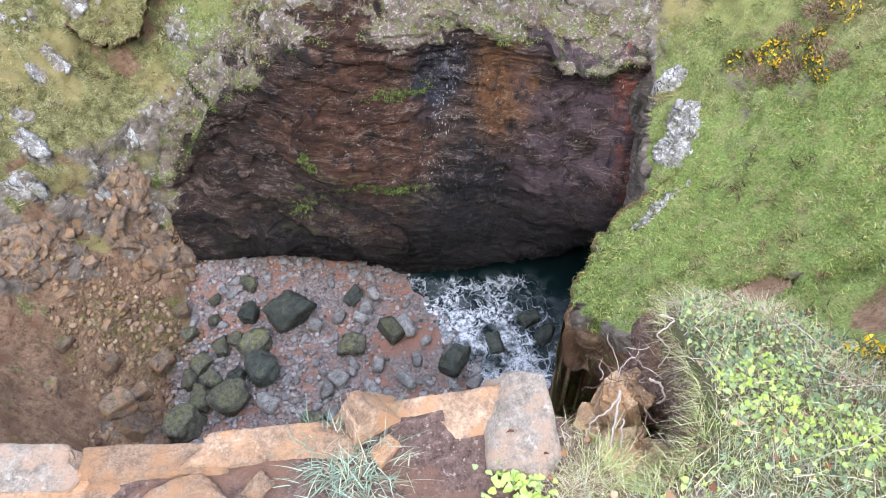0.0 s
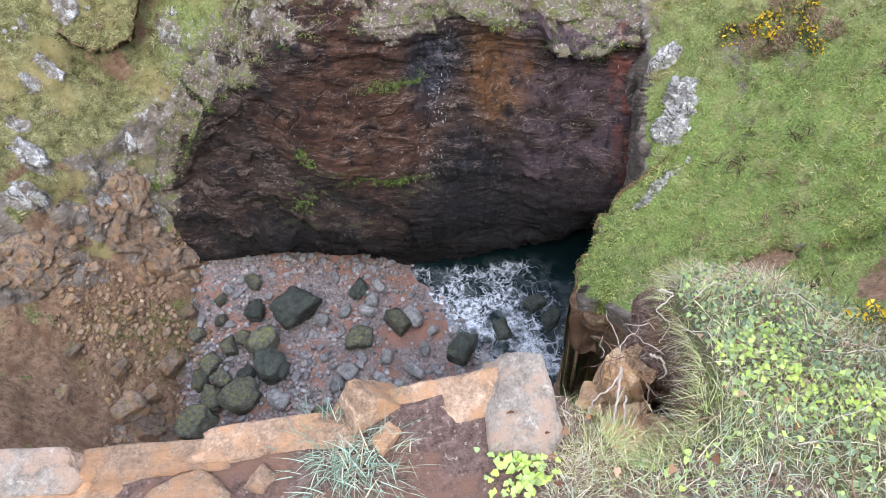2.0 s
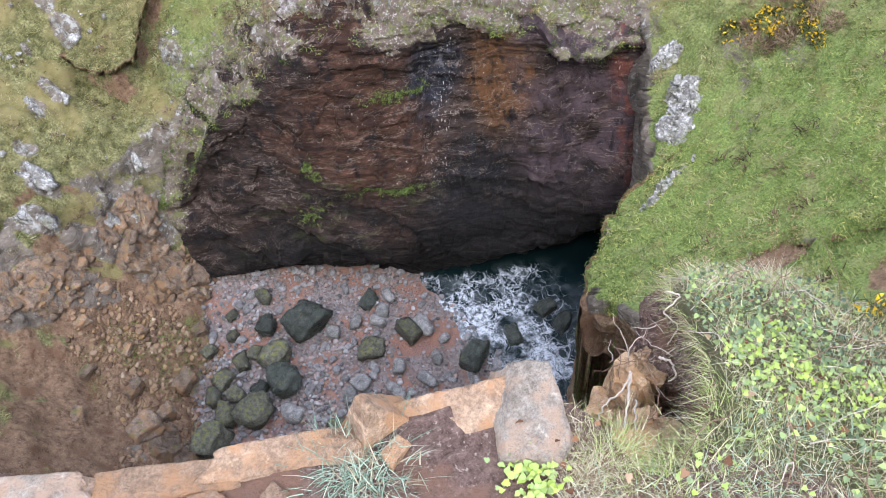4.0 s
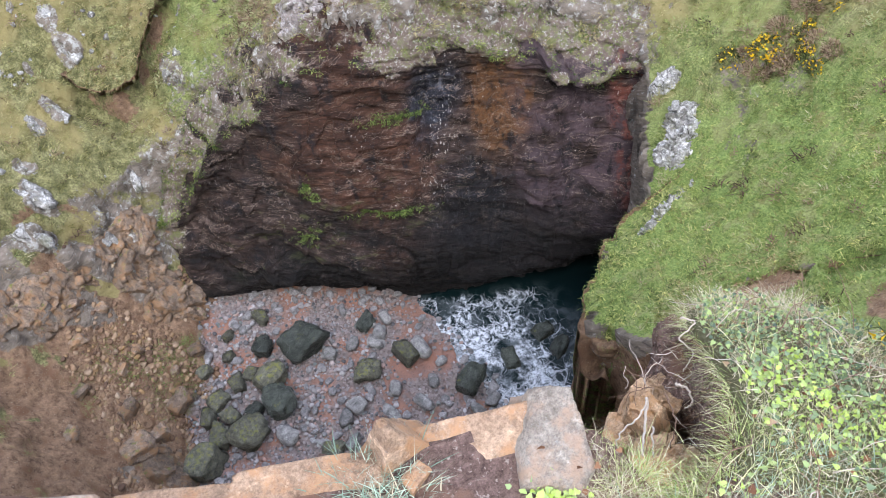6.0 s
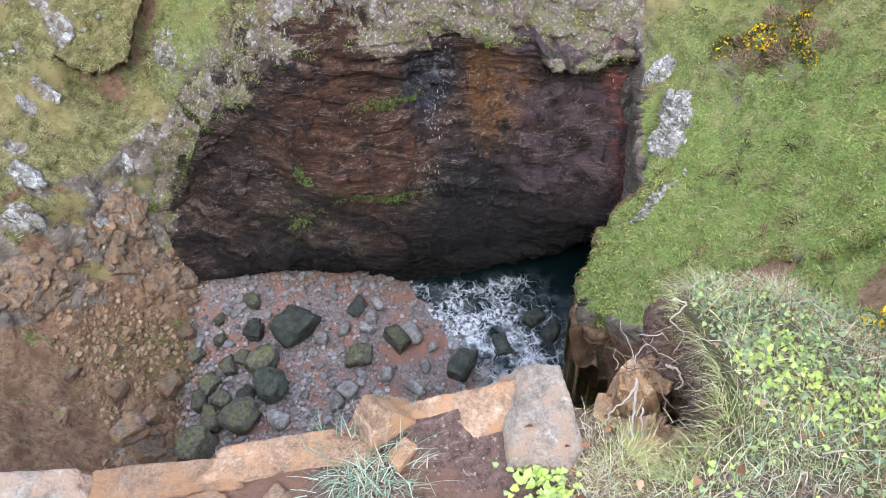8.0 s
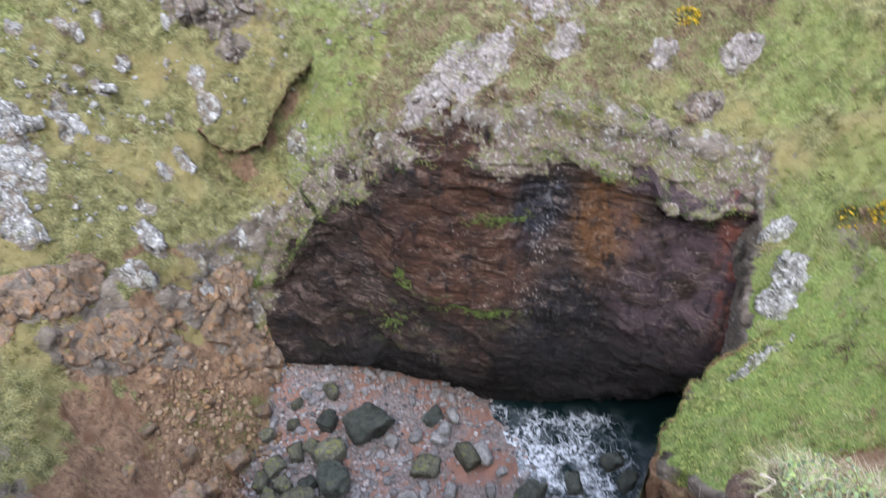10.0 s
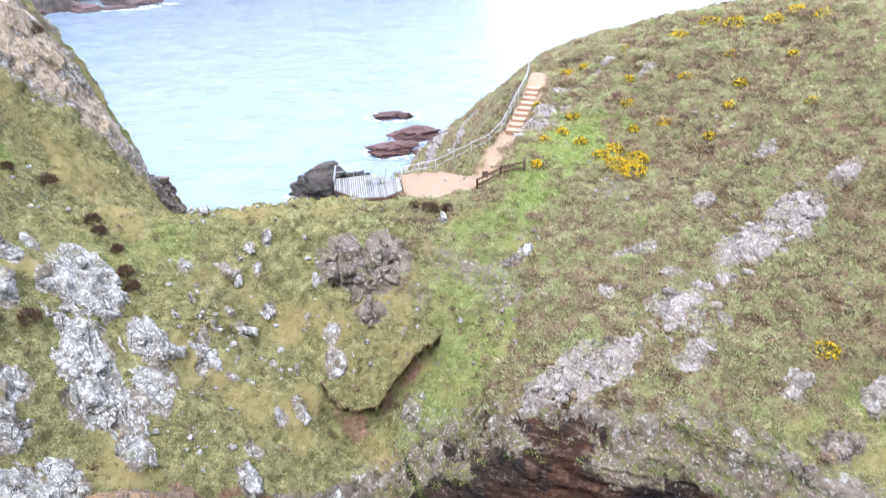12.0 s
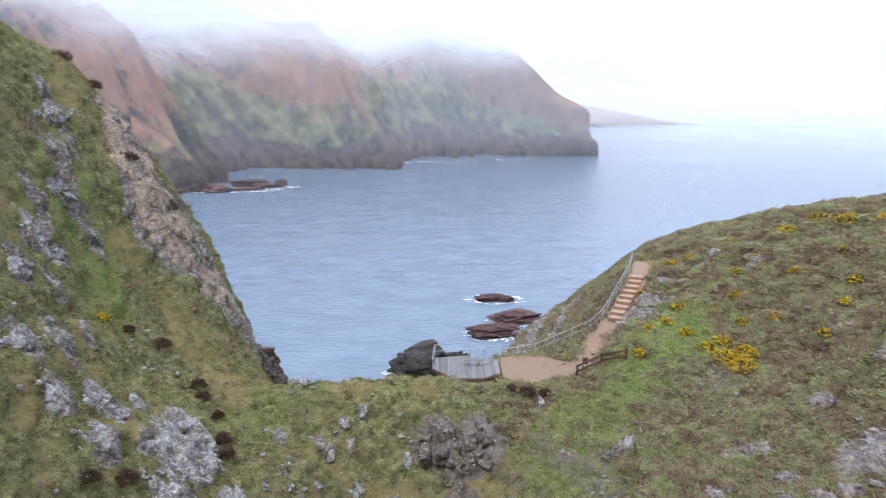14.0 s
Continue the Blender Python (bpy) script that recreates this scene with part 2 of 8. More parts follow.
def wall_material():
    """The wet, iron-stained face of the cove: brown, purple and black bands."""
    s = Nodes("wet_cave_rock")
    beds = s.stretched(0.38, 0.38, 1.7, (12, -10, 0))
    band, fine = s.noise(0.7, 9, 0.72, 0.9, beds), s.noise(4.0, 7, 0.75, 0.5, beds)
    grain = s.math("ADD", s.math("MULTIPLY", band, 0.6), s.math("MULTIPLY", fine, 0.4))
    col = s.ramp(grain, (0.38, (0.006, 0.0045, 0.0045)), (0.47, (0.018, 0.011, 0.009)), (0.54, (0.040, 0.025, 0.020)), (0.61, (0.082, 0.055, 0.045)), (0.69, (0.20, 0.155, 0.135)))
    rust = s.math("ADD", s.mask("rust"), s.math("MULTIPLY", s.math("SUBTRACT", s.noise(0.3, 7, 0.7), 0.5), 2.6))
    col = s.mix(s.math("MULTIPLY", s.step(rust, 0.15, 1.0), 0.8), col, s.ramp(grain, (0.40, (0.014, 0.006, 0.004)), (0.50, (0.050, 0.022, 0.013)), (0.58, (0.098, 0.045, 0.027)), (0.69, (0.23, 0.14, 0.10))))
    ochre = s.math("MULTIPLY", s.mask("orange"), s.step(s.noise(1.2, 7, 0.75), 0.36, 0.54))
    col = s.mix(s.math("MULTIPLY", ochre, 0.85), col, s.mix(s.noise(5, 6, 0.75), (0.030, 0.013, 0.006), (0.20, 0.092, 0.034)))
    purple = s.math("MULTIPLY", s.mask("purple"), s.step(s.noise(0.5, 5, 0.6), 0.38, 0.55))
    col = s.mix(s.math("MULTIPLY", purple, 0.75), col, s.mix(grain, (0.014, 0.010, 0.013), (0.13, 0.088, 0.098)))
    red = s.math("MULTIPLY", s.mask("red"), s.step(s.noise(0.9, 5, 0.65), 0.46, 0.58))
    col = s.mix(red, col, s.mix(fine, (0.06, 0.018, 0.014), (0.20, 0.07, 0.05)))
    streak = s.noise(0.75, 7, 0.7, 0.3, s.stretched(1.5, 1.5, 0.12))
    col = s.mix(s.step(streak, 0.53, 0.64), col, s.mix(0.85, col, (0.010, 0.009, 0.011)))
    drip = s.math("MULTIPLY", s.mask("drip"), s.step(s.noise(0.9, 5, 0.6, 0.2, s.stretched(1.6, 1.6, 0.15)), 0.36, 0.46))
    col = s.mix(drip, col, s.mix(s.step(s.noise(2.5, 5, 0.7, 0.2, s.stretched(2.0, 2.0, 0.3)), 0.56, 0.68), (0.012, 0.012, 0.016), (0.13, 0.13, 0.145)))
    black_blotch = s.noise(1.6, 6, 0.7, 0.2, s.stretched(1.4, 1.4, 0.25))
    col = s.mix(s.mask("black_blotch"), col, s.ramp(black_blotch, (0.40, (0.008, 0.008, 0.011)), (0.55, (0.022, 0.022, 0.030)), (0.66, (0.13, 0.13, 0.15))))
    # pale lines paint highlights along the beds into the colour
    ledge = s.step(s.math("ABSOLUTE", s.math("SUBTRACT", s.noise(1.3, 6, 0.65, 0.8, s.stretched(0.3, 0.3, 2.0, (8, -8, 0))), 0.55)), 0.012, 0.001)
    col = s.mix(s.math("MULTIPLY", ledge, 0.75), col, s.mix(band, (0.17, 0.10, 0.075), (0.30, 0.26, 0.22)))
    # white specks and dots stand in for glints on wet rock
    speck = s.math("MULTIPLY", s.step(s.noise(4.0, 6, 0.85), 0.60, 0.66), s.step(s.math("ADD", s.noise(0.5, 5, 0.65, 0.0, s.stretched(1.3, 1.3, 0.3)), s.math("MULTIPLY", s.mask("speck"), 0.3)), 0.47, 0.62))
    col = s.mix(speck, col, (0.46, 0.43, 0.40))
    fleck = s.cells(4.6, s.mix(0.35, s.stretched(1.0, 1.0, 0.55), s.noise(3.0, 4), "ADD"))
    dots = s.math("MULTIPLY", s.step(fleck, 0.26, 0.12), s.step(s.math("ADD", s.noise(0.9, 7, 0.75), s.math("MULTIPLY", s.mask("speck"), 0.20)), 0.57, 0.64))
    col = s.mix(s.math("MULTIPLY", dots, 0.75), col, s.mix(fine, (0.24, 0.22, 0.20), (0.58, 0.55, 0.51)))
    moss = s.math("MULTIPLY", s.step(s.noise(1.1, 6, 0.7, 0.3, s.stretched(0.6, 0.6, 1.8)), 0.57, 0.66), s.mask("moss"))
    col = s.mix(s.math("MULTIPLY", moss, 0.8), col, s.mix(fine, (0.05, 0.06, 0.02), (0.14, 0.15, 0.05)))
    top = s.step(s.math("ADD", s.noise(2.2, 8, 0.78), s.math("MULTIPLY", s.mask("lichen"), 0.5)), 0.66, 0.80)
    col = s.mix(top, col, s.mix(s.step(s.noise(1.7, 8, 0.85), 0.50, 0.57), s.mix(s.step(s.noise(5.0, 6, 0.85), 0.53, 0.60), s.mix(fine, (0.060, 0.042, 0.034), (0.23, 0.17, 0.14)), (0.46, 0.44, 0.41)), s.mix(fine, (0.055, 0.06, 0.024), (0.25, 0.255, 0.105))))
    # near black low down: wet rock, plus overhang shade painted into the colour
    col = s.mix(s.math("MULTIPLY", s.mask("wet_shade"), 0.95), col, s.mix(s.step(fine, 0.5, 0.7), (0.004, 0.0035, 0.0035), (0.035, 0.028, 0.025)))
    height = s.math("ADD", s.noise(3.0, 8, 0.7, 0.4, s.stretched(0.7, 0.7, 2.2, (10, -14, 0))), s.math("MULTIPLY", s.noise(12, 4), 0.4))
    rough = s.ramp(s.noise(1.1, 4), (0.3, 0.28), (0.7, 0.7))
    return s.done(col, rough, height, 0.24, 1.0, 0.22)


MAT_GROUND = terrain_material()
MAT_WALL = wall_material()


# ---------- land form ----------
# ridge, slope and shore lines of the land, as places (x, y, z)
SADDLE = [(-10.3, 56.1, 22.7), (-4.0, 56.8, 22.9), (0.5, 57.0, 22.6), (4.4, 57.0, 22.3), (8.0, 57.5, 22.0), (12.0, 57.5, 23.4), (-13.0, 55.5, 22.4), (-2.0, 49.0, 18.6), (-9.0, 48.0, 18.2), (6.0, 47.0, 17.2)]
LEFT_HILL = [(-19.4, 74.0, 19.6), (-22.7, 72.6, 25.4), (-26.2, 69.6, 32.8), (-27.8, 66.6, 40.8), (-29.6, 63.0, 46.2), (-32.0, 60.0, 48.9), (-23.5, 38.0, 24.5), (-17.0, 46.0, 22.0), (-44.0, 52.0, 60.0), (-36.0, 32.0, 34.0), (-24.0, 56.0, 31.0)]
LEFT_SLOPE = [(-14.0, 25.0, 12.0), (-12.0, 33.0, 11.6), (-6.2, 38.0, 11.2), (-5.7, 49.0, 16.4), (-0.5, 44.5, 13.6), (-15.5, 38.0, 16.0), (-22.0, 24.0, 22.0), (-0.5, 38.5, 7.5)]
WALL_RIM = [(4.0, 38.0, 10.4), (8.4, 36.6, 15.2), (14.8, 33.6, 16.6), (21.2, 30.4, 15.8), (25.0, 27.0, 14.0), (9.5, 41.0, 17.0), (20.0, 40.0, 20.3), (30.0, 33.0, 18.0)]
RIGHT_HILL = [(15.0, 93.0, 17.4), (9.8, 101.5, 10.8), (18.6, 83.0, 24.4), (22.0, 79.0, 26.0), (26.8, 75.5, 28.8), (33.5, 72.5, 31.4), (39.0, 70.0, 33.3), (11.6, 61.0, 24.6), (22.6, 57.8, 23.6), (24.2, 43.8, 21.2), (60.0, 60.0, 40.0), (5.0, 110.0, -1.0), (50.0, 95.0, 24.0)]
SPUR = [(12.6, 13.4, 13.9), (14.4, 14.9, 13.3), (17.0, 16.8, 12.2), (19.3, 17.9, 11.7), (24.0, 22.7, 13.0), (18.2, 10.5, 17.1), (20.4, 8.2, 19.3), (25.6, 11.4, 20.4), (36.0, 20.0, 25.0), (45.0, 40.0, 31.0), (40.0, 0.0, 33.0)]
NEAR_RIM = [(0.0, -0.5, 42.0), (0.0, -6.0, 44.0), (6.0, 0.0, 34.0), (12.0, 3.5, 24.0), (-6.0, 0.0, 39.0), (-14.0, 10.0, 33.0), (14.0, -12.0, 42.0), (-25.0, 0.0, 44.0), (30.0, -30.0, 48.0), (-40.0, -30.0, 52.0), (0.0, -40.0, 50.0)]
OFFSHORE = [(-16.0, 84.0, -4.0), (-12.5, 66.0, 13.0), (-13.5, 75.0, 2.0), (-7.0, 76.0, 0.0), (0.0, 74.0, 1.0), (6.0, 82.0, 3.0), (-26.0, 78.0, -4.0), (-42.0, 70.0, -2.0), (-60.0, 60.0, -4.0), (0.0, 92.0, -5.0), (10.0, 122.0, -6.0), (40.0, 130.0, -6.0), (80.0, 120.0, -4.0), (-30.0, 100.0, -8.0)]
KNOTS = np.array(SADDLE + LEFT_HILL + LEFT_SLOPE + WALL_RIM + RIGHT_HILL + SPUR + NEAR_RIM + OFFSHORE)


def plate(knots):
    """Thin-plate surface through the land lines."""
    p, n = knots[:, :2] / 40.0, len(knots)
    d = np.hypot(p[:, None, 0] - p[None, :, 0], p[:, None, 1] - p[None, :, 1])
    A = np.zeros((n + 3, n + 3))
    A[:n, :n] = d * d * np.log(d + 1e-9) + 2e-4 * np.eye(n)
    A[:n, n], A[:n, n + 1:] = 1, p
    A[n, :n], A[n + 1:, :n] = 1, p.T
    w = np.linalg.solve(A, np.concatenate([knots[:, 2], [0, 0, 0]]))

    def height(x, y):
        x, y = x / 40.0, y / 40.0
        z = w[n] + w[n + 1] * x + w[n + 2] * y
        for (a, b), k in zip(p, w[:n]):
            r = np.hypot(x - a, y - b)
            z = z + k * r * r * np.log(r + 1e-9)
        return z

    return height


land = plate(KNOTS)
COVE = (8.0, 25.0)
# plan of the cove: where its floor ends and where the land above it starts
FLOOR_EDGE = [(11, 6), (0, 5), (-8, 11), (-8.5, 19), (-5.9, 23.7), (-6.0, 26.7), (-3.4, 29.5), (-2.8, 32.2), (-0.6, 36.0), (6.0, 37.0), (14, 33.4), (20.5, 30.4), (25, 27.0), (23.2, 22.9), (19.4, 18.7), (16.8, 17.3), (13.9, 15.3), (12.6, 13.7), (12.9, 12.0)]
LAND_EDGE = [(13.5, 11.7), (10, 1.0), (0, 0.0), (-11, 5), (-16, 16), (-14.0, 25.0), (-12.5, 33.0), (-6.0, 38.5), (-1.5, 41.0), (6.5, 38.4), (14.7, 34.6), (21.2, 31.4), (27, 28.0), (24.2, 22.6), (20.0, 18.0), (17.1, 16.5), (14.4, 14.6), (13.2, 13.2)]


def polar(pts):
    a = np.array([math.atan2(x - COVE[0], y - COVE[1]) for x, y in pts])
    r = np.array([math.hypot(x - COVE[0], y - COVE[1]) for x, y in pts])
    o = np.argsort(a)
    a, r = a[o], r[o]
    return np.concatenate([a - 2 * np.pi, a, a + 2 * np.pi]), np.tile(r, 3)


IN_A, IN_R = polar(FLOOR_EDGE)
OUT_A, OUT_R = polar(LAND_EDGE)


def floor_height(x, y):
    """The cobble beach, falling to the right below the water."""
    s = 10.5 - x + 0.04 * (22.0 - y)
    return 0.08 + 0.10 * np.clip(s, -9, 12) + 0.10 * fbm(x, y, 0, 2.5, 3, 61)


def cove_share(x, y):
    """0 on the cove's floor, 1 on the land above."""
    a = np.arctan2(x - COVE[0], y - COVE[1])
    r = np.hypot(x - COVE[0], y - COVE[1])
    wob = 0.5 * fbm(x, y, 0, 3.0, 3, 71)
    ri, ro = np.interp(a, IN_A, IN_R), np.interp(a, OUT_A, OUT_R)
    ro = np.maximum(ro, ri + 0.8)
    t = np.clip((r + wob - ri) / (ro - ri), 0, 1)
    scree = smooth(-2.7, -2.4, a) * smooth(-0.25, -0.55, a)
    steep = t * t * (3 - 2 * t)
    return np.where(scree > 0, scree * t ** 0.9 + (1 - scree) * steep, steep), scree


# the footpath over the saddle and up the hill
PATH_LINE = [(9.6, 58.8, 22.35), (11.6, 61.6, 22.9), (13.2, 64.2, 23.8), (14.6, 65.6, 24.5), (18.6, 73.8, 26.5), (19.6, 76.8, 27.1)]
TERRACE = (7.0, 60.3, 22.35)
# turf edges that have slipped: line, drop, and width of the hollow below
SCARS = [([(15.0, 12.2), (15.9, 11.3), (17.2, 10.9), (18.6, 10.1), (19.7, 9.5), (19.6, 8.2)], 1.3, 2.4), ([(19.8, 8.8), (20.6, 8.2), (21.5, 7.6)], 0.9, 1.6), ([(5.9, 47.0), (4.2, 46.3), (2.4, 45.2), (0.7, 44.0), (-0.3, 43.9), (-1.2, 44.6), (-1.9, 45.6)], 1.9, 3.0), ([(-4.5, 38.8), (-7.5, 38.6), (-9.5, 37.6), (-12.0, 35.8)], 0.6, 2.0), ([(30.5, 19.6), (28.8, 18.6), (27.4, 19.4)], 0.8, 2.0)]


def scar_drop(x, y):
    drop, bare = np.zeros(np.shape(x)), np.zeros(np.shape(x))
    for pts, deep, wide in SCARS:
        k = line_dist(x, y, pts)[1]
        # the hollow lies on the near, lower side
        side = np.full(np.shape(x), 1e9)
        for (px, py), (qx, qy) in zip(pts[:-1], pts[1:]):
            dx, dy = qx - px, qy - py
            t = np.clip(((x - px) * dx + (y - py) * dy) / (dx * dx + dy * dy), 0, 1)
            e = np.hypot(x - px - t * dx, y - py - t * dy)
            nx, ny = -dy, dx
            if nx * px + ny * py > 0:
                nx, ny = -nx, -ny
            sg = np.sign((x - px) * nx + (y - py) * ny)
            side = np.where(e < np.abs(side), e * sg, side)
        ends = smooth(0.0, 0.12, k) * smooth(1.0, 0.88, k)
        w = deep * ends * smooth(0.0, 0.25, side) * smooth(wide, 0.3, side) * (side > 0)
        drop = np.maximum(drop, w)
        bare = np.clip(np.maximum(bare, 0.8 * ends * smooth(-0.05, 0.1, side) * smooth(0.28 * wide, 0.06 * wide, side) * (0.75 + 0.5 * fbm(x, y, 0 * x, 0.9, 2, 12))), 0, 1)
    return drop, bare


def ground_height(x, y):
    share, scree = cove_share(x, y)
    z = land(x, y)
    z = np.maximum(z, -5.0)
    d, k = line_dist(x, y, PATH_LINE)
    pz = np.interp(k, np.linspace(0, 1, len(PATH_LINE)), [p[2] for p in PATH_LINE])
    z = z + (pz - z) * smooth(3.2, 0.9, d)
    e = np.hypot((x - TERRACE[0]) / 3.6, (y - TERRACE[1]) / 3.2)
    z = z + (TERRACE[2] - z) * smooth(1.5, 1.0, e)
    z = z - scar_drop(x, y)[0]
    return floor_height(x, y) * (1 - share) + z * share


def spot(x, y):
    return float(ground_height(np.array([float(x)]), np.array([float(y)]))[0])


PALE = "white lichened rock outcrop standing out of the turf"
OUTCROPS = [
    (-16.5, 47.2, 3.6, 4.6, 1.8, 0, PALE), (-15.7, 42.0, 2.6, 6.6, 1.8, -8, PALE), (-12.7, 44.9, 2.0, 3.2, 1.3, 5, PALE), (-12.2, 42.4, 2.0, 3.4, 1.2, 20, PALE), (-13.4, 40.6, 1.6, 2.8, 1.0, 0, PALE),
    (-9.8, 45.5, 0.9, 3.2, 0.8, 14, PALE), (-21.2, 46.0, 1.6, 1.5, 0.9, 0, PALE), (-20.1, 46.2, 1.1, 1.6, 0.8, 30, PALE), (-20.1, 43.9, 1.9, 2.2, 1.0, 10, PALE), (-19.5, 47.8, 1.0, 1.2, 0.7, 0, PALE),
    (-19.0, 37.3, 2.2, 3.0, 1.2, 25, PALE), (-18.8, 39.4, 1.6, 1.8, 0.9, 0, PALE), (-18.4, 45.8, 1.2, 1.6, 0.7, 40, PALE), (-17.2, 34.6, 2.2, 3.4, 1.3, 0, PALE), (-15.9, 36.0, 2.0, 3.2, 1.2, 12, PALE), (-13.0, 38.8, 1.7, 2.2, 0.9, 30, PALE),
    (-23.5, 46.6, 2.2, 1.6, 0.9, 10, PALE), (-22.6, 44.0, 1.6, 2.0, 0.8, 0, PALE), (-24.6, 44.6, 1.8, 1.4, 0.8, 25, PALE), (-26.0, 47.6, 1.6, 1.2, 0.8, -10, PALE), (-24.8, 49.2, 1.2, 1.0, 0.6, 0, PALE), (-23.0, 48.8, 1.0, 1.2, 0.6, 15, PALE),
]
SMALL = "small pale stone sticking out of the grass"
SMALLS = [
    (-5.8, 53.5, 0.7, 1.3, 0.7, 0), (-7.0, 53.0, 0.9, 0.7, 0.5, 20), (-8.7, 51.4, 0.7, 1.2, 0.5, 30), (-7.9, 51.1, 0.7, 1.1, 0.5, -25), (-6.5, 51.8, 0.5, 1.1, 0.4, 20), (-7.5, 48.4, 1.0, 1.4, 0.5, 25), (-8.4, 48.8, 0.6, 0.6, 0.4, 0),
    (-5.8, 49.9, 0.9, 0.8, 0.5, 40), (8.3, 50.2, 0.8, 1.0, 0.6, 0), (12.5, 50.3, 1.3, 1.2, 0.8, 0), (-4.0, 44.3, 0.7, 1.0, 0.5, 0), (-8.1, 44.8, 0.7, 0.6, 0.4, 0), (-5.2, 43.3, 0.9, 1.3, 0.6, 10), (7.1, 54.9, 0.7, 0.8, 0.4, 0),
    (-11.2, 50.9, 0.9, 1.0, 0.5, 25), (-10.4, 56.2, 1.2, 1.1, 1.1, 0), (-1.5, 47.4, 1.1, 1.2, 0.6, 0), (3.4, 47.0, 0.6, 0.6, 0.4, 0), (-7.0, 45.0, 0.6, 0.5, 0.4, 0), (5.6, 45.3, 0.6, 0.6, 0.4, 0), (-1.4, 46.0, 1.5, 1.3, 0.7, 20),
    (-3.8, 44.0, 0.8, 1.4, 0.6, 15), (3.3, 43.5, 1.0, 1.8, 0.6, 0), (3.6, 42.6, 1.0, 1.6, 0.6, 30), (-6.7, 40.8, 0.9, 1.1, 0.5, 0), (-6.8, 39.0, 1.3, 2.0, 0.7, 20), (-1.6, 40.4, 1.0, 0.9, 0.6, 0), (-4.6, 37.7, 1.8, 1.0, 0.7, 10), (-8.2, 36.9, 2.2, 1.4, 0.9, 15), (-3.9, 46.2, 0.5, 0.8, 0.4, 0), (-5.5, 46.6, 0.5, 0.6, 0.4, 30), (-9.2, 47.4, 0.6, 0.7, 0.4, 0), (-10.6, 48.6, 0.5, 0.6, 0.4, 10), (-3.0, 48.6, 0.5, 0.5, 0.4, 0), (-2.2, 50.2, 0.7, 0.7, 0.4, 0), (-5.0, 47.6, 0.6, 0.5, 0.4, 0), (-11.5, 47.2, 0.5, 0.7, 0.4, 0),
]
CRAG = "dark grey-brown crag breaking through the grass"
CRAGS = [
    (-11.2, 36.0, 4.0, 2.4, 1.3, 5), (-13.6, 35.0, 3.6, 2.6, 1.4, 0), (-9.4, 34.2, 3.6, 2.2, 1.2, 15), (-11.6, 32.8, 3.2, 2.4, 1.1, 0), (-6.0, 36.4, 2.8, 1.8, 0.9, 10),
    (-0.4, 51.2, 3.4, 3.2, 1.7, 0), (2.6, 51.3, 3.4, 3.4, 1.7, 20), (1.0, 49.8, 4.0, 2.4, 1.4, -10), (1.2, 48.1, 2.0, 1.6, 1.0, 0), (11.2, 49.6, 1.8, 1.3, 0.9, 0), (-8.6, 34.2, 4.2, 2.4, 1.3, 12), (-4.2, 36.4, 3.4, 3.0, 1.7, 10), (-2.6, 34.6, 2.4, 2.6, 1.8, 30), (-3.4, 38.2, 2.6, 2.8, 1.2, 0), (-3.6, 35.0, 3.2, 3.0, 1.8, 0), (-7.8, 23.8, 3.4, 2.6, 1.5, 20), (0.2, 38.6, 2.4, 3.2, 1.2, 0), (2.4, 40.0, 2.4, 2.6, 1.0, 0), (24.8, 29.4, 2.6, 2.2, 1.6, 0), (22.6, 31.0, 2.4, 2.0, 1.3, 30), (19.6, 32.6, 2.6, 1.8, 1.1, 0), (15.6, 33.8, 2.6, 1.8, 1.0, 10), (11.6, 35.6, 2.4, 1.8, 1.0, 0), (26.0, 31.8, 2.4, 1.8, 0.9, 0), (8.0, 37.4, 2.0, 1.6, 0.9, 20), (5.4, 39.4, 2.2, 1.8, 0.8, 0),
]
SLABS = [
    (27.0, 45.9, 4.6, 2.8, 0.9, -25), (30.6, 47.2, 3.6, 2.4, 0.9, -25), (20.1, 40.8, 3.2, 2.6, 0.9, 0), (22.2, 42.4, 1.8, 1.8, 0.7, 0), (11.9, 38.6, 4.4, 1.5, 0.7, -32), (15.1, 38.3, 1.6, 3.6, 0.7, -20), (19.6, 47.4, 3.2, 1.4, 0.7, -25), (25.2, 35.4, 1.2, 2.2, 0.7, -20), (26.1, 51.8, 1.6, 1.6, 0.7, -20), (31.5, 53.8, 2.2, 1.2, 0.6, -25), (24.0, 43.3, 1.2, 1.4, 0.6, 0), (19.9, 37.7, 1.3, 2.6, 0.6, -10), (22.5, 39.8, 0.9, 0.9, 0.5, 0), (18.7, 69.0, 3.2, 2.2, 0.9, -35), (17.0, 66.4, 3.6, 1.6, 0.8, -35), (21.0, 73.6, 2.6, 1.4, 0.8, -30), (25.6, 74.6, 2.2, 1.2, 0.7, -30), (28.0, 70.0, 2.4, 1.2, 0.6, -30), (29.5, 33.8, 2.4, 1.6, 0.8, -20), (34.5, 48.5, 2.4, 1.4, 0.7, -25), (16.5, 44.0, 1.6, 1.0, 0.5, -20), (21.0, 44.6, 1.6, 0.9, 0.5, -20),
    (11.8, 98.0, 5.0, 2.0, 1.0, -20), (8.6, 103.0, 5.0, 2.2, 1.2, -20), (14.5, 92.0, 4.0, 1.6, 0.8, -20),
]
CLIFFS = [(-24.9, 63.2, 2.6, 5.0, 1.8, 8), (-23.4, 61.6, 2.8, 6.0, 2.0, 10), (-21.9, 62.4, 3.6, 5.6, 2.2, 14), (-20.2, 63.6, 3.4, 5.4, 2.2, 14), (-18.6, 64.6, 3.0, 4.6, 2.0, 10), (-17.2, 65.6, 2.6, 3.6, 1.9, 0)]
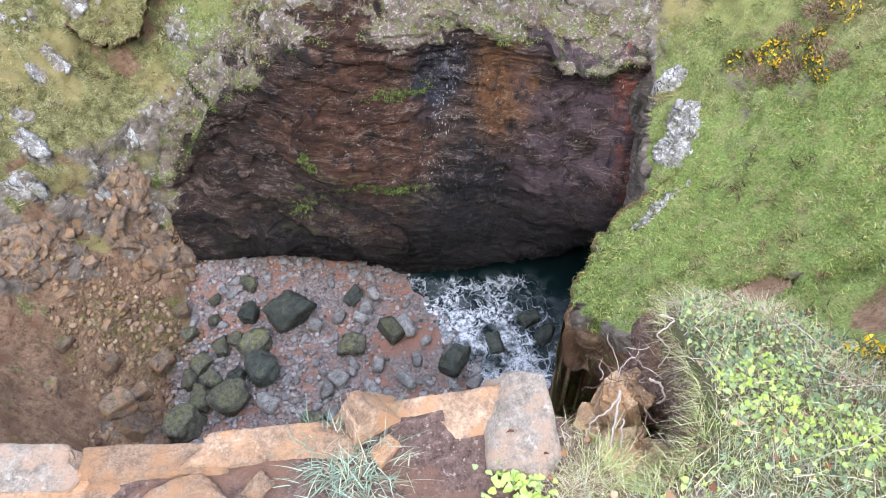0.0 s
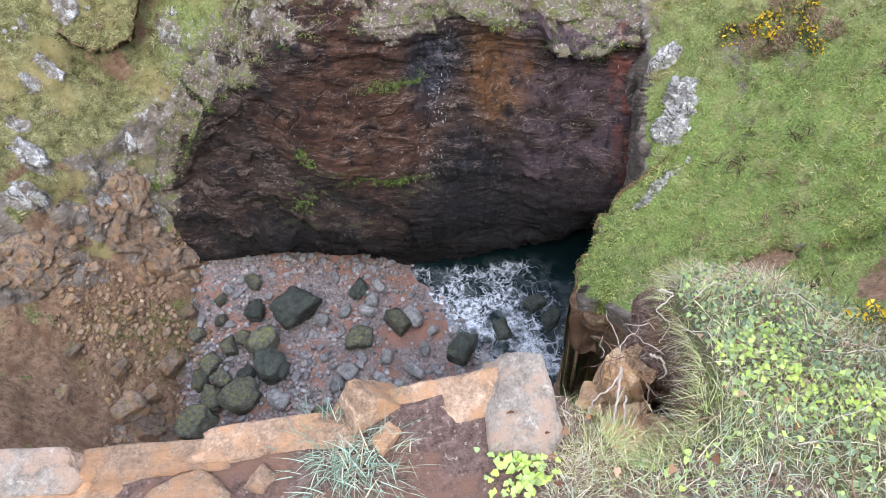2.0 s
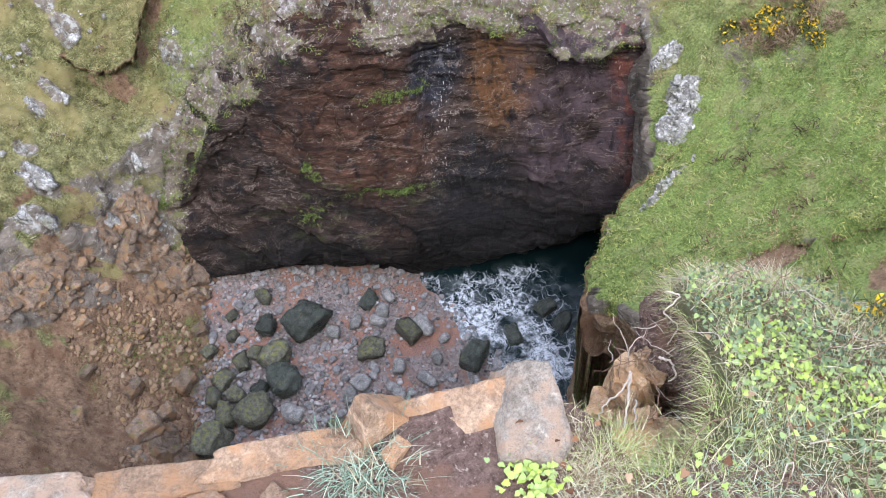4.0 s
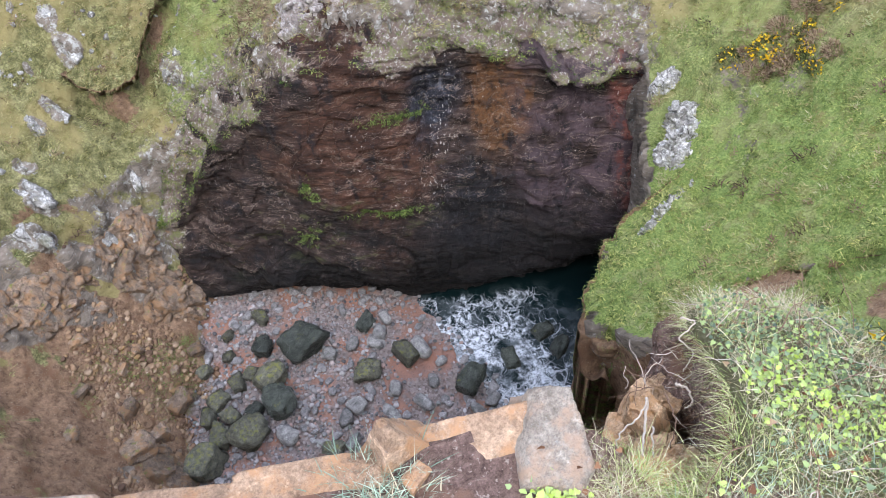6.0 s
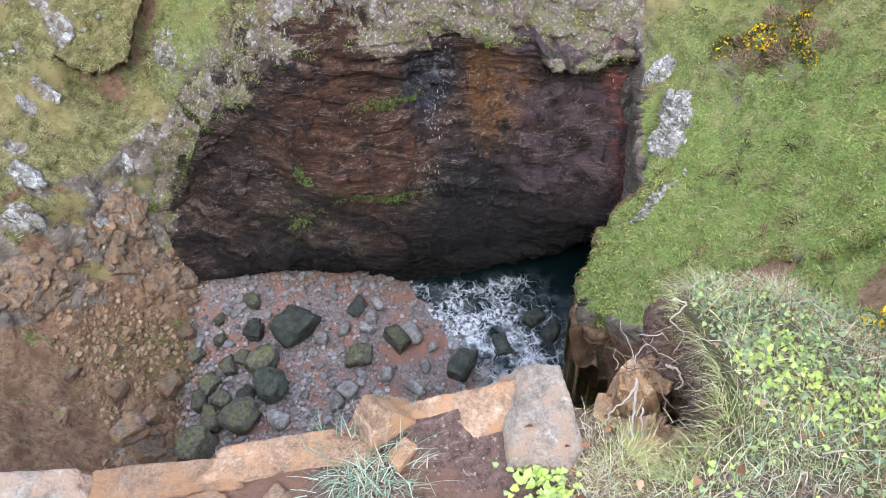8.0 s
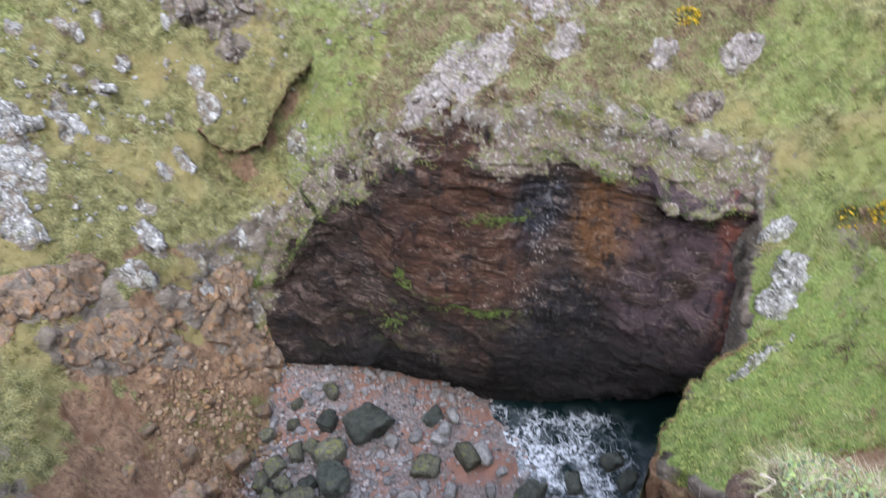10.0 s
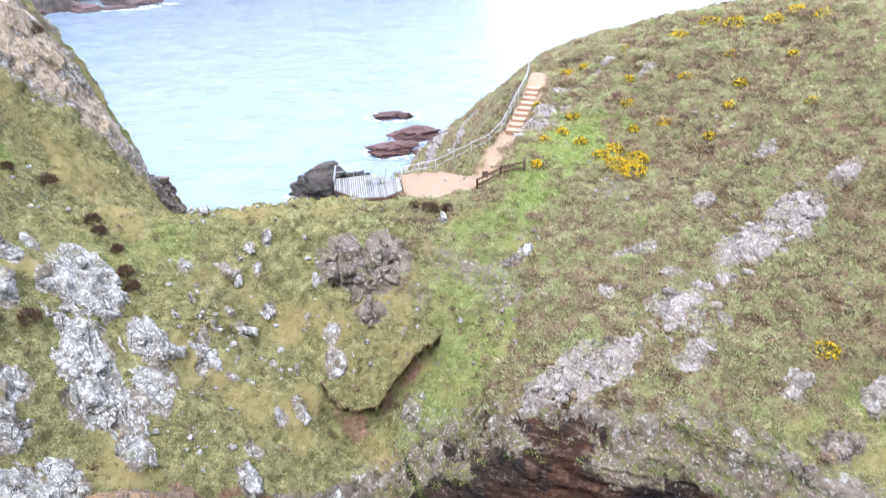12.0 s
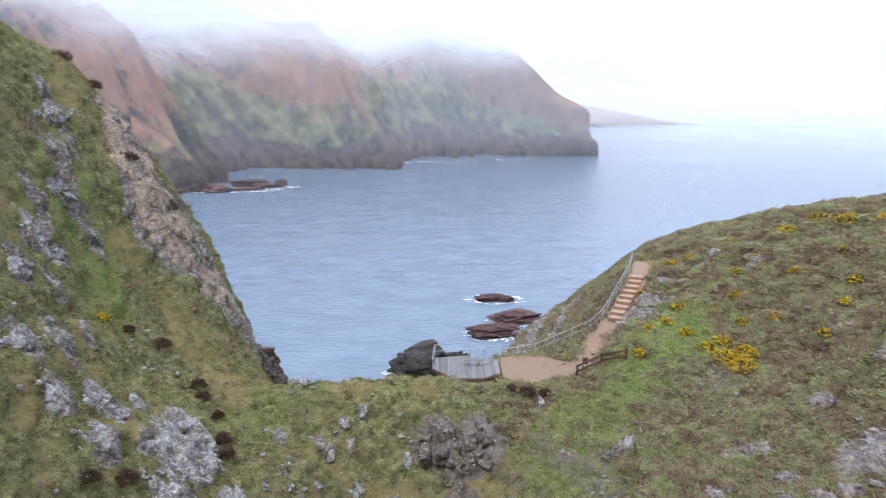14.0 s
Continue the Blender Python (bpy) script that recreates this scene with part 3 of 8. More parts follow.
RUINS = [(-26.3, 50.6, 0.9, 3.4, 0.9, 8), (-25.5, 51.6, 0.7, 2.0, 0.7, 8), (-27.9, 58.0, 2.6, 1.2, 0.9, 0), (-27.0, 56.6, 1.4, 1.2, 0.8, 0), (-26.5, 56.0, 4.0, 1.5, 0.9, 0), (-27.2, 52.4, 1.4, 1.4, 0.8, 0)]
BARE = [o[:5] for o in OUTCROPS + CRAGS + SLABS + CLIFFS + RUINS + SMALLS]
PALES = [o[:5] for o in OUTCROPS + RUINS + SMALLS + SLABS + CLIFFS]
GRASS = {}
RIM_LINE = [(-3.6, 38.0), (-1.0, 38.9), (4.0, 39.3), (8.6, 36.9), (14.9, 33.9), (20.4, 31.2), (25.4, 27.4)]
LUSH_LINE = [(19.5, 63.0), (15.5, 58.0), (11.0, 52.0), (7.5, 46.5), (6.0, 41.0)]


def build_land():
    xs = np.concatenate([np.linspace(-95, -40, 40)[:-1], np.linspace(-40, 45, 520), np.linspace(45, 110, 50)[1:]])
    ys = np.concatenate([np.linspace(-60, 4, 50)[:-1], np.linspace(4, 78, 480), np.linspace(78, 135, 130)[1:]])
    X, Y = np.meshgrid(xs, ys)
    share, scree = cove_share(X, Y)
    Z = ground_height(X, Y)
    gy, gx = np.gradient(Z, ys, xs)
    steep = np.hypot(gx, gy)
    up = 1 / np.sqrt(1 + steep ** 2)
    nx, ny = -gx * up, -gy * up
    rocky = smooth(1.7, 2.8, steep) * (1 - 0.7 * smooth(-13, -18, X)) + 0.5 * smooth(0.15, 0.55, fbm(X, Y, Z, 7.0, 5, 11)) * smooth(0.25, 0.6, share)
    hollow_, bare = scar_drop(X, Y)
    rocky = rocky * (1 - smooth(0.0, 0.3, hollow_)) * (1 - bare)
    earth = smooth(1.2, 0.8, np.hypot((X - 14.0) / 3.6, (Y - 11.2) / 2.6)) * smooth(0.99, 0.93, share)
    rocky = rocky * (1 - 0.85 * earth)
    pale = np.zeros_like(X)
    fray = 0.35 * fbm(X, Y, Z, 0.8, 2, 13)
    for x, y, a, b, c in BARE:
        e = np.hypot((X - x) / (0.60 * a), (Y - y) / (0.50 * b)) + fray
        rocky = np.maximum(rocky, 0.85 * smooth(1.25, 0.6, e))
        if (x, y, a, b, c) in PALES:
            pale = np.maximum(pale, smooth(1.25, 0.7, e))
    rim, _ = line_dist(X, Y, RIM_LINE)
    rim = smooth(5.5, 0.5, rim + 2.2 * fbm(X, Y, Z, 2.5, 3, 17))
    rocky = np.maximum(rocky, 0.57 * rim)
    pale = np.maximum(pale, 0.8 * rim)
    rough = np.clip(rocky, 0, 1)
    lump = 0.5 * fbm(X, Y, Z, 2.2, 4, 21) + 0.2 * fbm(X, Y, Z, 0.6, 3, 31)
    crag, _ = blocky(X, Y, Z * 1.3, 1.1, 41)
    _, cell = blocky(X, Y, Z * 0.5, 0.75, 45)
    _, cell2 = blocky(X, Y, Z * 0.5, 1.7, 47)
    lump = lump + (0.28 * (0.55 - cell) + 0.42 * (0.55 - cell2)) * (0.45 + 0.55 * smooth(-0.2, 0.3, fbm(X, Y, Z, 9, 2, 48)))
    lump = lump * (1 - 0.4 * smooth(11, 8, np.hypot(X - 20, Y - 12)))
    push = lump * share * (1 - 0.3 * rough) + rough * share * (0.45 * crag + 0.4 * ridged(X, Y, Z, 2.5, 4, 51))
    soil = np.clip(scree * smooth(0.02, 0.1, share) * smooth(1.0, 0.85, share), 0, 1)
    brow = np.interp(X, [-20, -12, -9.2, -7.6, -7.1, -4.7, -3.0, -1.0], [33.0, 36.0, 37.6, 36.6, 35.0, 35.2, 34.8, 34.4])
    soil = soil * smooth(0.5, -0.3, Y - brow + 1.2 * fbm(X, Y, 0 * X, 1.6, 4, 23))
    soil = soil * (1 - 0.75 * smooth(1.2, 0.5, np.hypot((X + 10.9) / 2.6, (Y - 28.5) / 4.6)) * smooth(-0.15, 0.2, fbm(X, Y, 0 * X, 1.3, 4, 24)))
    loose = soil.copy()
    soil = np.maximum(soil, earth)
    soil = np.maximum(soil, bare)
    soil = np.maximum(soil, 0.8 * smooth(1.3, 0.7, np.hypot((X - 19.6) / 2.2, (Y - 5.0) / 1.4) + 0.4 * fbm(X, Y, Z, 1.2, 3, 16)))
    d_path, _ = line_dist(X, Y, PATH_LINE)
    e = np.hypot((X - TERRACE[0]) / 3.4, (Y - TERRACE[1]) / 2.9)
    trod = np.maximum(smooth(1.05, 0.75, d_path), smooth(1.05, 0.95, e))
    push = push * (1 - trod) * (1 - 0.55 * loose) + loose * (0.30 * ridged(X, Y, Z, 2.0, 5, 55) + 0.16 * ridged(X, Y, Z, 0.7, 3, 56))
    P = np.stack([X + nx * push, Y + ny * push, Z + up * push], -1)
    green, _ = line_dist(X, Y, LUSH_LINE)
    green = (0.5 + 0.48 * smooth(50, 57, Y)) * smooth(5.0, 0.6, green + 3.0 * fbm(X, Y, 0 * X, 4, 4, 15) + 2.2 * fbm(X, Y, 0 * X, 1.1, 3, 25)) + 0.85 * smooth(0.0, 0.26, fbm(X, Y, 0 * X, 6, 3, 18)) * smooth(-8, -14, X) * smooth(48, 56, Y)
    lush = np.clip(smooth(13, 6, np.hypot(X - 20, Y - 13)) + green + 0.5 * smooth(11, 6, np.hypot(X - 31, Y - 27)) * smooth(-0.25, 0.1, fbm(X, Y, 0 * X, 3, 3, 20)), 0, 1)
    heath = np.clip(smooth(-1, 13, X + 9.0 * fbm(X, Y, 0 * X, 6, 4, 14)) * smooth(30, 36, Y) * 0.8, 0, 1) * (1 - lush)
    lichen = np.clip(0.2 + 0.75 * pale, 0, 1.5)
    GRASS.update(P=P, n=np.stack([nx, ny, up], -1), sward=(1 - rough) * (1 - soil) * (1 - trod) * smooth(0.75, 1.0, share), lush=lush, heath=heath, soil=soil * (1 - rough), x=xs, y=ys)
    me = grid_mesh("ground", P, MAT_GROUND, {"rock": rough * smooth(0.2, 0.5, share), "soil": soil, "lush": lush, "heath": heath, "lichen": lichen, "beach": smooth(0.08, 0.01, share), "trod": trod})
    tagged(new("ground", me), "grassy sea cliffs with rock, soil and heather", "cliff", kind="structure")


build_land()

# foot, bulge and rim of the hollowed rock face
WALL_FOOT = [(-3.0, 35.4, 2.6), (-1.0, 35.2, 0.4), (2.7, 32.6, 0.3), (6.2, 29.5, 0.2), (9.5, 27.0, 0.2), (12.3, 25.6, 0.5), (15.6, 24.1, 1.6), (18.9, 22.2, 2.4), (21.7, 20.9, 3.0), (26.0, 20.6, 4.6)]
WALL_TOP = [(-3.6, 38.0, 5.0), (-1.0, 38.9, 6.9), (4.0, 39.3, 12.1), (8.6, 36.9, 16.7), (14.9, 33.9, 17.7), (18.6, 32.2, 17.2), (20.4, 31.2, 16.8), (22.8, 29.8, 16.0), (25.4, 27.4, 14.6), (29.0, 25.0, 13.5)]


SPUR_FOOT = [(19.6, 19.0, -0.4), (16.4, 17.6, -0.4), (13.4, 15.4, -0.3), (12.2, 13.2, 0.2), (13.8, 10.9, 3.0), (16.6, 9.2, 8.0), (19.0, 7.6, 13.0)]
SPUR_TOP = [(20.0, 17.8, 11.6), (16.8, 16.6, 12.1), (13.6, 14.2, 13.3), (12.9, 12.5, 14.0), (15.0, 11.2, 15.4), (17.2, 10.0, 17.0), (19.2, 8.6, 18.9)]


def spread(U, V, u, v, ru, rv, fray=0.0):
    """A soft patch on a sheet, 1 at its middle, with a frayed edge."""
    return smooth(1.25, 0.55, np.hypot((U - u) / ru, (V - v) / rv) + fray)


def build_sheet(name, foot, top, out, bends, material, label, seed, nu=560, nv=330, bulk=1.0, edge=0.0, flip=False):
    """A steep rock sheet between a foot line and a rim line; bends gives its profile in metres outwards."""
    u, v = np.linspace(0, 1, nu), np.linspace(0, 1, nv)
    k = np.linspace(0, 1, len(foot))

    def along(A):
        A = np.array(A)
        fine = np.stack([np.interp(u, k, A[:, i]) for i in range(3)], -1)
        w = nu // 18 * 2 + 1
        ker = np.hanning(w + 2)[1:-1]
        ker /= ker.sum()
        pad = np.pad(fine, ((w // 2, w // 2), (0, 0)), mode="edge")
        return np.stack([np.convolve(pad[:, i], ker, "valid") for i in range(3)], -1)

    F, T = along(foot), along(top)
    T[:, 2] += edge * fbm(u * 30, 0 * u, 0 * u, 2.2, 4, seed + 8)
    V, U = np.meshgrid(v, u, indexing="ij")
    P = F[None] * (1 - V[..., None]) + T[None] * V[..., None]
    if out is None:
        t = np.gradient(F[:, :2] + T[:, :2], axis=0)
        o = np.stack([t[:, 1], -t[:, 0]], -1)
        o /= np.linalg.norm(o, axis=1)[:, None]
        out = np.concatenate([o, np.zeros((nu, 1))], -1)[None]
    else:
        out = np.array(out)
    turn = 0.885 + 0.05 * fbm(U * 24, 0 * U, 0 * U, 2.0, 3, seed + 9) if bulk == 1.0 else 0.965
    back = np.clip((V - turn) / (1 - turn), 0, 1) ** 1.5 * smooth(0.0, 0.10, U)
    P = P + out * (bends(U, V) * smooth(0.0, 0.12, U) - (4.2 * back * bulk if bulk != 1.0 else 0.0))[..., None]
    if bulk == 1.0:
        # above the face the rock rolls back on to the slope
        q = np.clip((V - turn) / (1 - turn), 0, 1)
        it = np.clip((turn * nv).astype(int), 0, nv - 1)
        Q = P[it[0], np.arange(nu)][None] + 0 * P
        Q = Q - out * (5.0 * q)[..., None]
        lie = land(Q[..., 0], Q[..., 1]) + 0.45 - 1.3 * q * q - 1.8 * smooth(0.17, 0.02, U)
        Q[..., 2] = Q[..., 2] + (lie - Q[..., 2]) * smooth(0.0, 0.45, q)
        P = np.where((q > 0)[..., None], Q, P)
        back = q
    else:
        P[..., 2] -= 2.4 * back * bulk
    if bulk == 1.0:
        P = P - out * (1.8 * smooth(0.13, 0.0, U))[..., None]
    x, y, z = P[..., 0], P[..., 1], P[..., 2]
    tilt = z + 0.25 * x
    slab, _ = blocky(x * 0.55, y * 0.55, tilt * 1.5, 1.9, seed + 1)
    slab2, _ = blocky(x * 0.5, y * 0.5, tilt * 2.2, 0.8, seed + 11)
    slab3, _ = blocky(x * 1.6, y * 1.6, z * 0.45, 1.5, seed + 17)
    push = bulk * (0.75 * fbm(x, y, z, 6, 3, seed + 2) + (0.18 + 0.3 * back) * slab + (0.06 + 0.16 * back) * slab2 + (0.14 if bulk == 1.0 else 0.0) * slab3 + 0.35 * back * ridged(x, y, z, 1.3, 4, seed + 23) + 0.10 * ridged(x * 0.4, y * 0.4, tilt * 1.4, 1.2, 4, seed + 3) + 0.06 * fbm(x, y, z, 0.4, 2, seed + 4))
    if bulk == 1.0:
        # beds that lean out upwards and step back above, and the larger forms of the face
        for thick, deep, sd in ((1.25, 0.42, 27), (0.5, 0.17, 28)):
            bed = (z + 0.09 * x) / thick + 0.9 * fbm(x, y, z, 6, 3, seed + sd) + 0.25 * fbm(x, y, z, 1.2, 2, seed + sd + 5)
            push = push + deep * (bed - np.floor(bed) - 0.5) * smooth(-0.15, 0.35, fbm(x, y, z, 3.5, 2, seed + sd + 9)) * smooth(0.9, 0.8, V)
        push = push + 0.30 * smooth(0.478, 0.470, U + 0.01 * slab) * smooth(0.38, 0.42, V) * smooth(0.86, 0.8, V) - 0.35 * spread(U, V, 0.505, 0.70, 0.035, 0.10) + 0.9 * spread(U, V, 0.26, 0.25, 0.035, 0.07) - 0.4 * smooth(0.75, 0.80, U) * smooth(0.30, 0.45, V) * smooth(0.86, 0.8, V)
    P = P + out * push[..., None]
    P[..., 2] += 0.25 * push * fbm(x, y, z, 1.5, 2, seed + 5)
    wob = fbm(x, y, z, 4, 4, seed + 21)
    fray = 0.5 * wob + 0.25 * fbm(x, y, z, 0.7, 3, seed + 31)
    rust = np.maximum(0.95 * spread(U, V, 0.39, 0.64, 0.15, 0.33, 1.4 * fray), 0.45 * spread(U, V, 0.48, 0.40, 0.12, 0.12, fray))
    chain = 0.535 - 0.05 * (0.85 - V) + 0.025 * wob
    speck = np.maximum(np.exp(-((U - chain) / 0.020) ** 2) * smooth(0.28, 0.45, V), 0.8 * spread(U, V, 0.52, 0.87, 0.07, 0.06, fray))
    masks = {"rust": rust, "orange": spread(U, V, 0.640, 0.66, 0.07, 0.24, 1.5 * fray), "black_blotch": spread(U, V, 0.505, 0.71, 0.05, 0.13, 1.2 * fray), "red": smooth(0.875, 0.905, U + 0.02 * wob), "purple": smooth(0.66, 0.74, U + 0.06 * fbm(x, y, z, 3, 3, seed + 6)), "moss": smooth(0.62, 0.35, V) * smooth(0.15, 0.3, V) * smooth(0.65, 0.3, U),
             "lichen": np.maximum(smooth(0.835, 0.93, V + 0.04 * slab + 0.07 * wob + 0.045 * smooth(0.40, 0.46, U) * smooth(0.66, 0.6, U) - 0.035 * smooth(0.42, 0.36, U)), 0.85 * smooth(0.19, 0.09, U + 0.06 * wob) * smooth(0.45, 0.80, V + 0.06 * slab)),
             # the last mask here darkens the foot for damp and painted cave shade
             "drip": 0.8 * spread(U, V, 0.60, 0.36, 0.10, 0.22, fray), "speck": speck, "wet_shade": smooth(0.50, 0.14, V + 0.10 * slab),
             "rock": (0.32 if bulk == 1.0 else 0.12) + 0.3 * smooth(-0.2, 0.6, slab + slab2), "soil": 0.9 + 0 * V, "beach": 0 * V, "trod": 0 * V, "lush": 0 * V, "heath": 0 * V}
    if material is MAT_WALL:
        rim = P[int(nv * 0.90):int(nv * 0.985):2, ::2]
        GRASS["rim"] = rim.reshape(-1, 3)
        GRASS["face"] = P
    me = grid_mesh(name, P, material, masks, flip)
    return tagged(new(name, me), label, "rock face", kind="structure")


def hollow(U, V):
    lip = smooth(0.5, 0.62, U)
    return (0.9 - 0.5 * lip) * np.exp(-((V - 0.22) / 0.13) ** 2) - (1.6 - 0.6 * lip) * np.exp(-(V / (0.09 - 0.04 * lip)) ** 2) + 0.25 * smooth(0.74, 0.88, V) - 0.5 * np.exp(-((V - 0.72) / 0.1) ** 2) + 1.5 * smooth(0.76, 0.85, V) * smooth(0.735, 0.775, U + 0.15 * (V - 0.85)) * smooth(0.90, 0.85, U)


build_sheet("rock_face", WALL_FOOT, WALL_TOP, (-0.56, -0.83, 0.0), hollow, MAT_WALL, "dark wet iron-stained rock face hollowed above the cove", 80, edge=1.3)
build_sheet("earth_face", SPUR_FOOT, SPUR_TOP, None, lambda U, V: 0.35 * smooth(0.85, 0.95, V) - 0.3 * np.exp(-((V - 0.75) / 0.15) ** 2) + 0.9 * np.sin(np.pi * V) * smooth(0.5, 0.66, U), MAT_GROUND, "bare brown earth and rock below the turf edge", 120, 260, 240, 0.45)


def lie_at(x, y):
    """Height of the land as it lies, lumps included."""
    i = np.clip(np.interp(y, GRASS["y"], np.arange(len(GRASS["y"]))), 0, len(GRASS["y"]) - 1.001)
    j = np.clip(np.interp(x, GRASS["x"], np.arange(len(GRASS["x"]))), 0, len(GRASS["x"]) - 1.001)
    i0, j0 = i.astype(int), j.astype(int)
    u, v, z = i - i0, j - j0, GRASS["P"][..., 2]
    return (z[i0, j0] * (1 - u) + z[i0 + 1, j0] * u) * (1 - v) + (z[i0, j0 + 1] * (1 - u) + z[i0 + 1, j0 + 1] * u) * v


# the section of a turf edge: metres out from the edge, metres up, share of bare earth
LIP = [(-2.6, -0.25, 0), (-2.0, -0.02, 0), (-1.3, 0.12, 0), (-0.6, 0.18, 0), (-0.1, 0.16, 0), (0.25, 0.05, 0), (0.42, -0.12, 0.1), (0.46, -0.30, 0.7), (0.38, -0.46, 1), (0.15, -0.62, 1), (-0.25, -0.80, 1), (-0.7, -1.1, 1), (-1.0, -1.8, 1)]


def build_turf_lip(pts, side, out, thick, lush, seed, label, back=1.0, fall=0.0):
    """Turf hanging over an edge of the land: grass above, bare dark earth below. side: 1 where the drop lies left of the line."""
    A = np.array(pts, float)
    seg = np.concatenate([[0], np.cumsum(np.hypot(*np.diff(A, axis=0).T))])
    n = int(seg[-1] / 0.07)
    t = np.linspace(0, seg[-1], n)
    ker = np.hanning(23)[1:-1] / np.hanning(23).sum()
    x, y = (np.convolve(np.pad(np.interp(t, seg, A[:, k]), 10, mode="edge"), ker, "valid") for k in (0, 1))
    dx, dy = np.gradient(x), np.gradient(y)
    ln = np.hypot(dx, dy)
    nx, ny = -dy / ln * side, dx / ln * side
    L = np.array(LIP)
    k = np.linspace(0, len(L) - 1, 70)
    d0, h0, e0 = (np.interp(k, np.arange(len(L)), L[:, c]) for c in range(3))
    ends = smooth(0.0, 0.9, t) * smooth(seg[-1], seg[-1] - 0.9, t)
    rag = 1 + 1.1 * fbm(t, 0 * t, 0 * t, 1.1, 5, seed, 0.65)
    D = np.where(d0[:, None] > 0, d0[:, None] / 0.46 * out * rag[None], d0[:, None] * (back if back else 1.0))
    H = np.where(h0[:, None] < 0, h0[:, None] * np.where(d0[:, None] < -0.9, 1.0, thick), h0[:, None] * 0.8)
    H = np.where((k < 2)[:, None], h0[:, None], H) * (0.25 + 0.75 * ends[None]) - 0.5 * (1 - ends[None])
    X, Y = x[None] + nx[None] * D, y[None] + ny[None] * D
    over = np.maximum(D, -0.4) + 0.4
    Xb, Yb = X - nx[None] * over, Y - ny[None] * over
    Z = lie_at(Xb, Yb) - fall * over + H
    hold = lie_at(x - 0.6 * nx, y - 0.6 * ny)[None]
    Z = np.where((e0 > 0.5)[:, None], hold + H, Z)
    w = 0.16 * fbm(X, Y, Z, 0.6, 4, seed + 1) + 0.05 * fbm(X, Y, Z, 0.16, 2, seed + 2)
    P = np.stack([X + nx[None] * w, Y + ny[None] * w, Z + w], -1)
    one = np.ones_like(Z)
    masks = {"rock": 0.25 * e0[:, None] * one, "soil": e0[:, None] * one, "lush": lush * one, "heath": 0 * one, "lichen": 0 * one, "beach": 0 * one, "trod": 0 * one}
    tagged(new("turf_edge", grid_mesh("turf_edge", P, MAT_GROUND, masks, flip=side > 0)), label, "turf", kind="structure")
    top = P[(e0 < 0.15) & (d0 > -1.8)]
    GRASS.setdefault("lips", []).append((top.reshape(-1, 3), lush))


LIP_LABEL = "grass turf hanging over its bare brown earth edge"
build_turf_lip([(22.6, 18.0), (20.6, 18.1), (18.9, 17.9), (17.0, 16.8), (14.5, 14.95), (12.75, 13.5), (12.55, 12.7), (13.0, 12.0), (14.2, 12.35), (15.9, 11.5), (17.6, 11.1)], -1, 0.5, 1.0, 0.9, 610, LIP_LABEL, 0.7, 0.35)
build_turf_lip([(15.2, 12.0), (16.0, 11.4), (17.2, 11.0), (18.6, 10.2), (19.6, 9.6), (19.7, 8.7)], -1, 0.45, 0.9, 0.9, 620, LIP_LABEL, 0.8, 0.2)
build_turf_lip([(19.8, 8.9), (20.6, 8.3), (21.6, 7.6), (22.6, 7.2)], -1, 0.4, 0.8, 0.9, 630, LIP_LABEL, 0.8, 0.2)
build_turf_lip([(5.9, 47.0), (4.2, 46.3), (2.4, 45.2), (0.7, 44.0), (-0.3, 43.9), (-1.2, 44.6), (-1.9, 45.6)], 1, 0.55, 1.9, 0.0, 640, LIP_LABEL, 1.0, 0.25)


